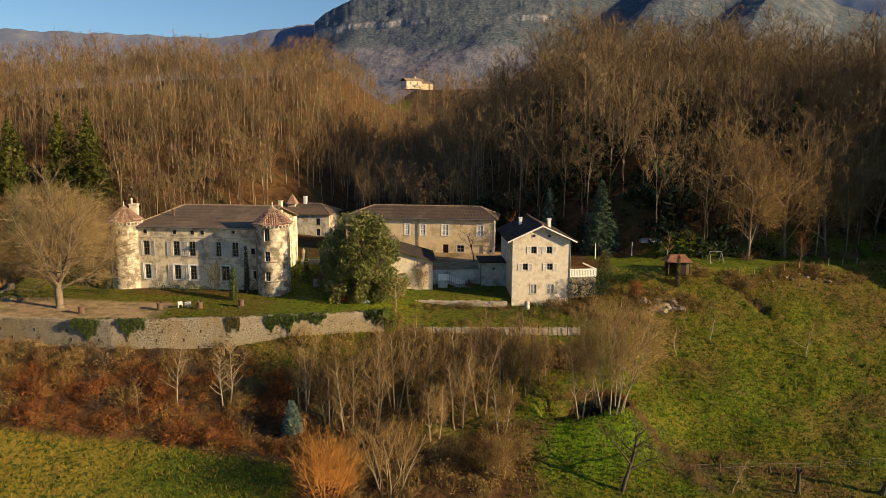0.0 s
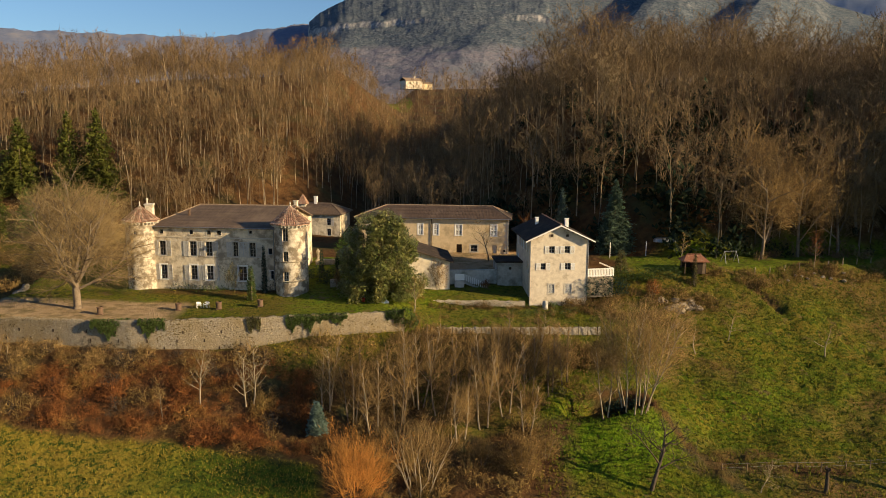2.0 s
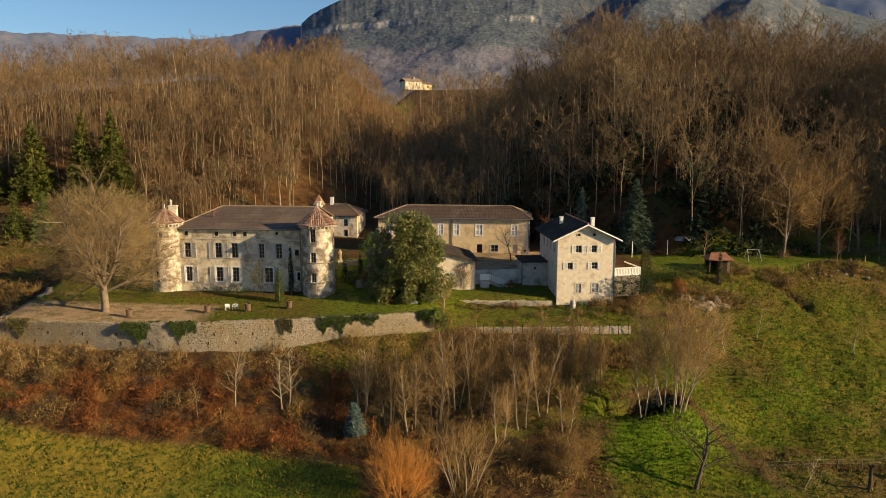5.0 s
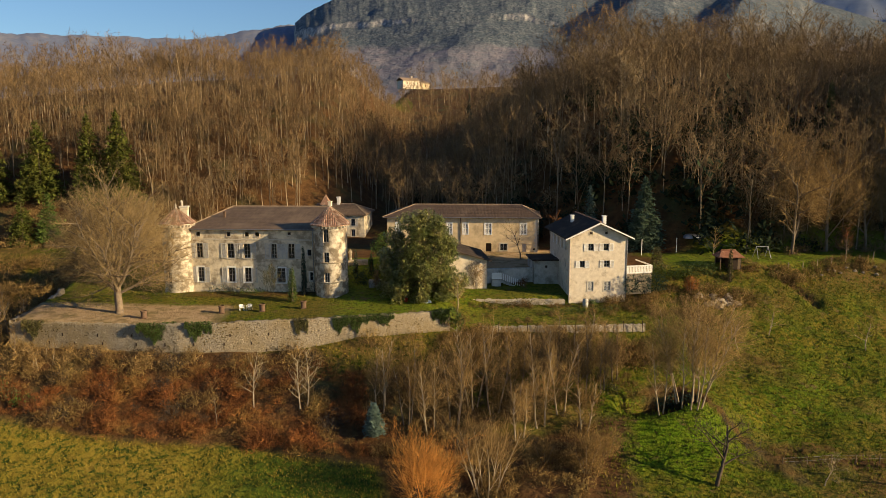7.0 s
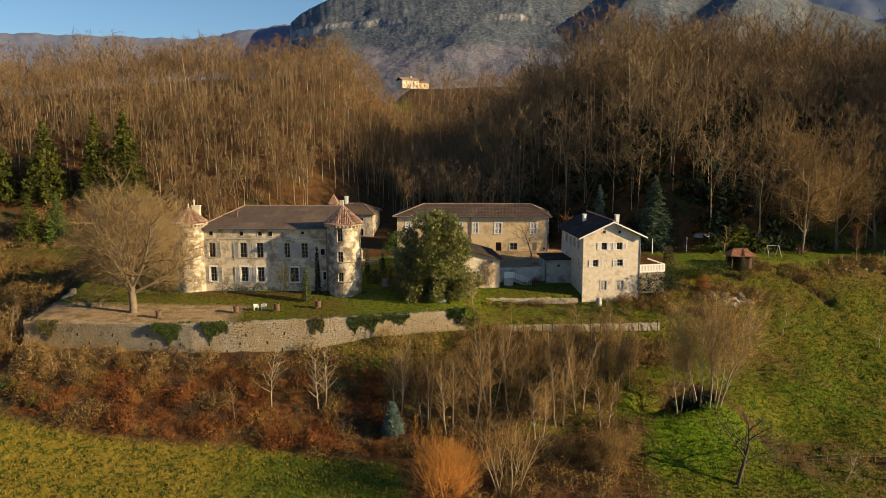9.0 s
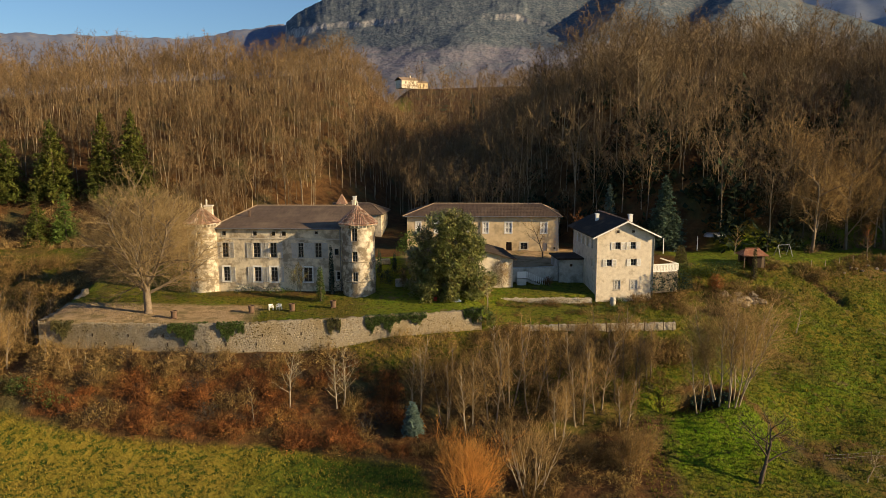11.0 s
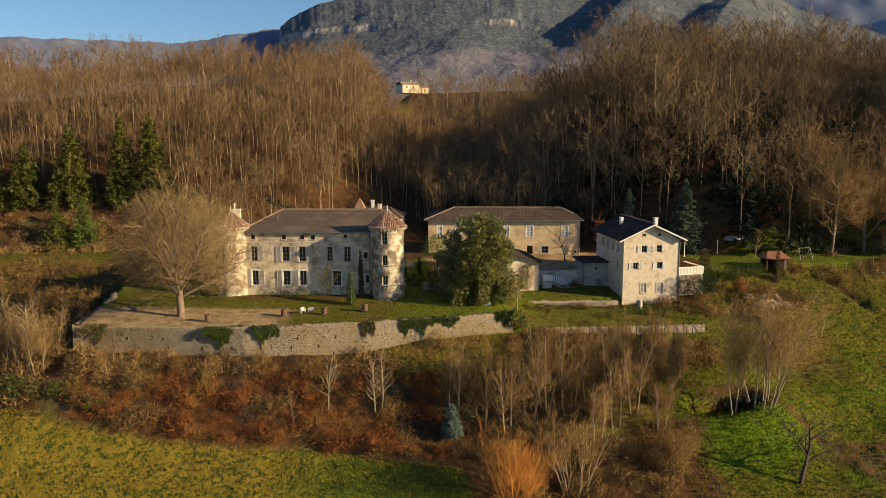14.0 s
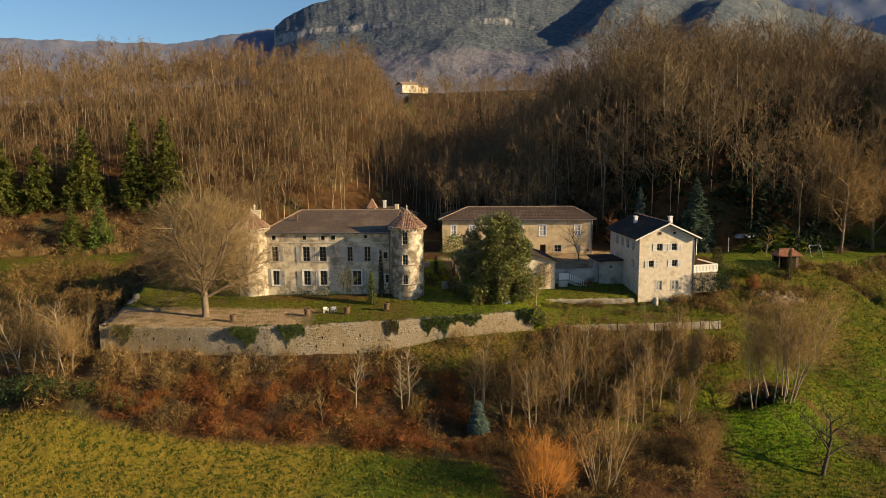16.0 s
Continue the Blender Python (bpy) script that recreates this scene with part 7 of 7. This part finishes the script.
for i, (x, y, h) in enumerate(((44.4, 113.7, 2.4), (37.5, 112.0, 2.6))):
    p = thing("white_post", pose(x, y, ground_at(x, y)), "thin white post at the edge of the lawn", "post", "lawn posts")
    V, F = tubes([(0, 0, -0.2, 0, 0, h, 0.07, 0.06)], 8)
    raw("shaft", V, F, WHITE, p)
    V, Q = lathe([(0.06, h), (0.09, h + 0.02), (0.001, h + 0.1)], 8)
    raw("cap", V, Q, WHITE, p)

trough = thing("covered_pool", pose(48.0, 114.5, ground_at(48, 114.5), 0, 0, 4), "grey tarpaulin-covered low structure under the trees", "cover")
V, Q = lathe([(0.001, 0.9), (1.3, 0.85), (1.6, 0.6), (1.65, 0.0)], 20)
raw("cover", V * np.array([1.25, 0.7, 0.75]), Q, ZINC, trough, smooth=True)

# pollarded trunks and orchard fence
for i, (x, y, h, r, lean) in enumerate(((41.5, 59.9, 2.5, 0.2, 0.03), (49.9, 59.3, 4.0, 0.24, 0.35))):
    p = thing("pollard_trunk", pose(x, y, ground_at(x, y)), "dark pollarded tree trunk at the meadow's foot", "tree", "pollards")
    rs = np.random.default_rng(500 + i)
    pts = [np.array([lean * k * h + 0.04 * math.sin(5 * k), 0, h * k - 0.2]) for k in np.linspace(0, 1, 7)]
    V, F = tubes([(*pts[k], *pts[k + 1], r * (1.15 - 0.08 * k), r * (1.15 - 0.08 * (k + 1))) for k in range(6)], 9)
    raw("trunk", V, F, BARK_DARK, p)
    knob = [(*pts[-1], *(pts[-1] + np.array([math.cos(a) * 0.26, math.sin(a) * 0.26, 0.22])), r * 0.75, r * 0.5) for a in np.linspace(0, 6.28, 6)[:-1]]
    V, F = tubes(knob, 7)
    raw("crown", V, F, BARK_DARK, p)
fence = thing("wire_fence", pose(0, 0, 0), "grey wooden posts and wires along the orchard foot", "fence")
prev = None
for i in range(13):
    x = 33.0 + 2.7 * i
    y = 64.2 - 0.05 * i
    z = ground_at(x, y)
    V, F = tubes([(x, y, z - 0.2, x + rnd.uniform(-0.05, 0.05), y, z + 1.0, 0.06, 0.05)], 6)
    raw("post", V, F, WOOD, fence)
    if prev:
        for hz in (0.5, 0.9):
            V, F = tubes([(prev[0], prev[1], prev[2] + hz, x, y, z + hz, 0.008, 0.008)], 3)
            raw("wire", V, F, ZINC, fence)
    prev = (x, y, z)
lawn_fence = thing("lawn_fence", pose(0, 0, 0), "pale wooden posts at the lawn's edge", "fence")
for i in range(9):
    x = 57.0 + 2.6 * i
    y = 101.5 + 0.25 * i
    z = ground_at(x, y)
    V, F = tubes([(x, y, z - 0.2, x, y, z + 0.9 + 0.2 * (i % 3 == 0), 0.07, 0.06)], 6)
    raw("post", V, F, BARK_PALE, lawn_fence)
low_fence = thing("wall_fence", pose(0, 0, 0), "thin rusty posts on the low garden wall", "fence")
for i in range(17):
    x = 7.0 + 1.25 * i
    y = 88.45 - 0.089 * (x - 6.2)
    V, F = tubes([(x, y - 0.2, 5.3, x, y - 0.2, 6.9, 0.05, 0.045)], 5)
    raw("post", V, F, WOOD_DARK, low_fence)

sheet = thing("garden_sheet", pose(-0.3, 93.6, ground_at(-0.3, 93.6)), "crumpled pale blue sheet lying on the lawn", "sheet")
srs = np.random.default_rng(9)
V, Q = lathe([(0.001, 0.42), (0.2, 0.36), (0.38, 0.22), (0.55, 0.05), (0.6, 0.0)], 14)
raw("cloth", V * np.array([1.1, 0.8, 1.0]) + srs.normal(0, 0.035, V.shape), Q, surface("pale blue sheet", (0.62, 0.68, 0.76), (0.5, 0.56, 0.64), 3), sheet)
bucket = thing("red_bucket", pose(-3.2, 94.0, ground_at(-3.2, 94.0)), "small red plastic bucket under the magnolia", "bucket")
V, Q = lathe([(0.001, 0.02), (0.2, 0.02), (0.27, 0.5), (0.29, 0.52), (0.25, 0.5), (0.18, 0.06)], 16)
raw("body", V, Q, surface("red plastic", (0.5, 0.06, 0.03), (0.42, 0.05, 0.03), 4, rough=0.5), bucket)
V, F = tubes([(0.27 * math.cos(a), 0.04, 0.5 + 0.22 * math.sin(a), 0.27 * math.cos(a + 0.39), 0.04, 0.5 + 0.22 * math.sin(a + 0.39), 0.012, 0.012) for a in np.arange(0, 3.1, 0.39)], 4)
raw("handle", V, F, ZINC, bucket)

# rocks on the bank
def boulder(x, y, z, r, seed, label="pale limestone boulder on the bank"):
    rs = np.random.default_rng(seed)
    bm = bmesh.new()
    bmesh.ops.create_icosphere(bm, subdivisions=2, radius=r)
    for v in bm.verts:
        d = v.co.normalized()
        k = 1 + 0.22 * math.sin(5 * d.x + seed) * math.sin(4 * d.y + 2 * seed) + 0.16 * math.sin(7 * d.z + seed) + rs.normal(0, 0.04)
        v.co = Vector((d.x * r * k * 1.25, d.y * r * k, d.z * r * k * 0.75))
    ob = part("boulder", bm, ROCK)
    ob.matrix_world = pose(x, y, z, 0, 0, seed * 40)
    return tagged(ob, label, "rock", "boulders")


for i in range(22):
    k = i / 21
    x = 40.2 + 4.6 * k + rnd.uniform(-0.5, 0.5)
    y = 95.6 + 0.8 * k + rnd.uniform(-1.3, 1.1)
    boulder(x, y, ground_at(x, y) + 0.1, rnd.uniform(0.28, 0.7), i + 1)
for i in range(9):
    x = 62 + 1.2 * i + rnd.uniform(-0.5, 0.5)
    y = 100.6 + rnd.uniform(-0.8, 0.8)
    boulder(x, y, ground_at(x, y) + 0.1, rnd.uniform(0.18, 0.34), i + 40)

# statue plinth and garden ornaments behind the lawn
plinth = thing("garden_fountain", pose(-9.4, 116.0, ground_at(-9.4, 116)), "pale stone fountain basin with carved pillar", "fountain")
part("basin", boxed(-1.4, 1.8, -0.6, 0.6, 0, 0.8, bevel=0.06), WALLSTONE_LOW, plinth)
V, Q = lathe([(0.3, 0.8), (0.22, 1.0), (0.22, 1.9), (0.34, 2.0), (0.3, 2.2), (0.001, 2.7)], 12)
raw("pillar", V - np.array([1.0, 0, 0]), Q, WALLSTONE_LOW, plinth)
low_pillar = thing("stone_steps", pose(-7.0, 101.8, ground_at(-7.0, 101.8)), "small rough stone garden wall by the lawn", "steps")
part("block", boxed(-0.9, 0.9, -0.4, 0.4, -0.1, 1.1, bevel=0.06), WALLSTONE_LOW, low_pillar)
part("block", boxed(0.95, 1.9, -0.4, 0.4, -0.1, 0.7, bevel=0.06), WALLSTONE_LOW, low_pillar)

# far farmhouse on the hill
fz = max(ground_at(27.4, 463), ground_at(40, 466))
farm = thing("hill_farmhouse", pose(26.0, 463.0, fz - 0.3, 0, 0, 24), "distant cream farmhouse in sunlight on the hill", "house")
box_walls(farm, 12, 8, 0, 5.2, 0.5, [(2.5, 3.5, 2.8, 4.2), (7.5, 8.5, 2.8, 4.2), (5, 6, 0.3, 2.3)], STUCCO_HOUSE)
hip_roof(farm, -0.5, 12.5, -0.5, 8.5, 5.25, -0.5, 12.5, 4.0, 7.2, RIDGE, ridges=False)
chimney(farm, 8.5, 4.0, 6.5, 8.2, 0.8, 0.8)
wing = thing("hill_farm_wing", pose(36.9, 467.9, fz - 0.3, 0, 0, 24), "lower distant wing of the hill farm", "house")
box_walls(wing, 7.5, 6, 0, 3.8, 0.5, [(4, 5, 1.4, 2.8)], STUCCO_BARN)
hip_roof(wing, -0.3, 7.8, -0.4, 6.4, 3.85, -0.3, 7.8, 3.0, 5.2, RIDGE, ridges=False)

# planting round the gabled house and the yard
leaf_mass("bank_shrub", 31.0, 96.6, 8.4, [(-1.7, -0.2, 1.2, 1.0, 0.6, 1.5), (0.2, -0.3, 1.2, 1.3, 0.7, 1.5), (1.9, 0, 1.3, 1.1, 0.7, 1.5), (3.2, 0.6, 1.0, 1.0, 0.8, 1.3)], LEAF_FIR, 180, "dark creeper covering the terrace's stone base", "shrub", 0.13, 120)
for i, (x, y, w, hgt, leaf, words) in enumerate(((8.0, 103.3, 1.8, 4.6, TWIG_BROWN, "dry brown creeper on the outhouse wall"), (15.2, 103.2, 0.9, 1.5, TWIG_RUST, "reddish bare bush against the yard wall"),
                                                 (26.2, 96.3, 1.6, 1.5, TWIG_BROWN, "brown bare bush at the foot of the house"), (23.6, 96.4, 1.0, 0.9, LEAF_IVY, "green low shrub at the foot of the house"),
                                                 (39.0, 97.6, 1.4, 2.6, TWIG_RUST, "reddish bare bush on the bank"), (-6.8, 101.0, 0.7, 2.8, TWIG_TAN, "pale bare shrub by the stone steps"), (12.4, 65.2, 2.6, 4.6, TWIG_BROWN, "tall pinkish-brown bare bush at the bank's foot"), (15.4, 67.6, 1.8, 3.4, TWIG_BROWN, "brown bare bush at the bank's foot"), (8.6, 67.0, 1.8, 3.0, TWIG_BROWN, "brown bare bush at the bank's foot"))):
    rs = np.random.default_rng(190 + i)
    bush = thing("bare_bush", pose(x, y, ground_at(x, y)), words, "shrub")
    V, F = dome_twigs(rs, (0, 0, hgt * 0.5), (w, w * 0.6, hgt * 0.55), int(420 * w * hgt / 2), 0.7, 0.016, 0.7, 0.1, -0.9)
    raw("crown", V, F, leaf, bush)
    V, F = tubes([(0.2 * math.cos(a), 0.2 * math.sin(a), -0.1, w * 0.6 * math.cos(a), w * 0.35 * math.sin(a), hgt * 0.7, 0.03, 0.012) for a in np.arange(0, 6.2, 0.9)], 4)
    raw("stems", V, F, BARK, bush)
for i in range(14):
    rs = np.random.default_rng(220 + i)
    x, y = 4.0 + 17 * rs.uniform(), 75.5 + 10 * rs.uniform()
    s_ = rs.uniform(0.5, 1.0)
    leaf_mass("bank_bush", x, y, ground_at(x, y), [(0, 0, 0.5 * s_, 1.2 * s_, s_, 0.9 * s_), (0.8 * s_, 0.3, 0.3 * s_, 0.8 * s_, 0.7 * s_, 0.6 * s_)], (LEAF_OLIVE, LEAF_BRIGHT, LEAF_IVY)[i % 3], 230 + i, "green bush among bare trees on the bank", "shrub", 0.14, 80, "bushes on the bank")
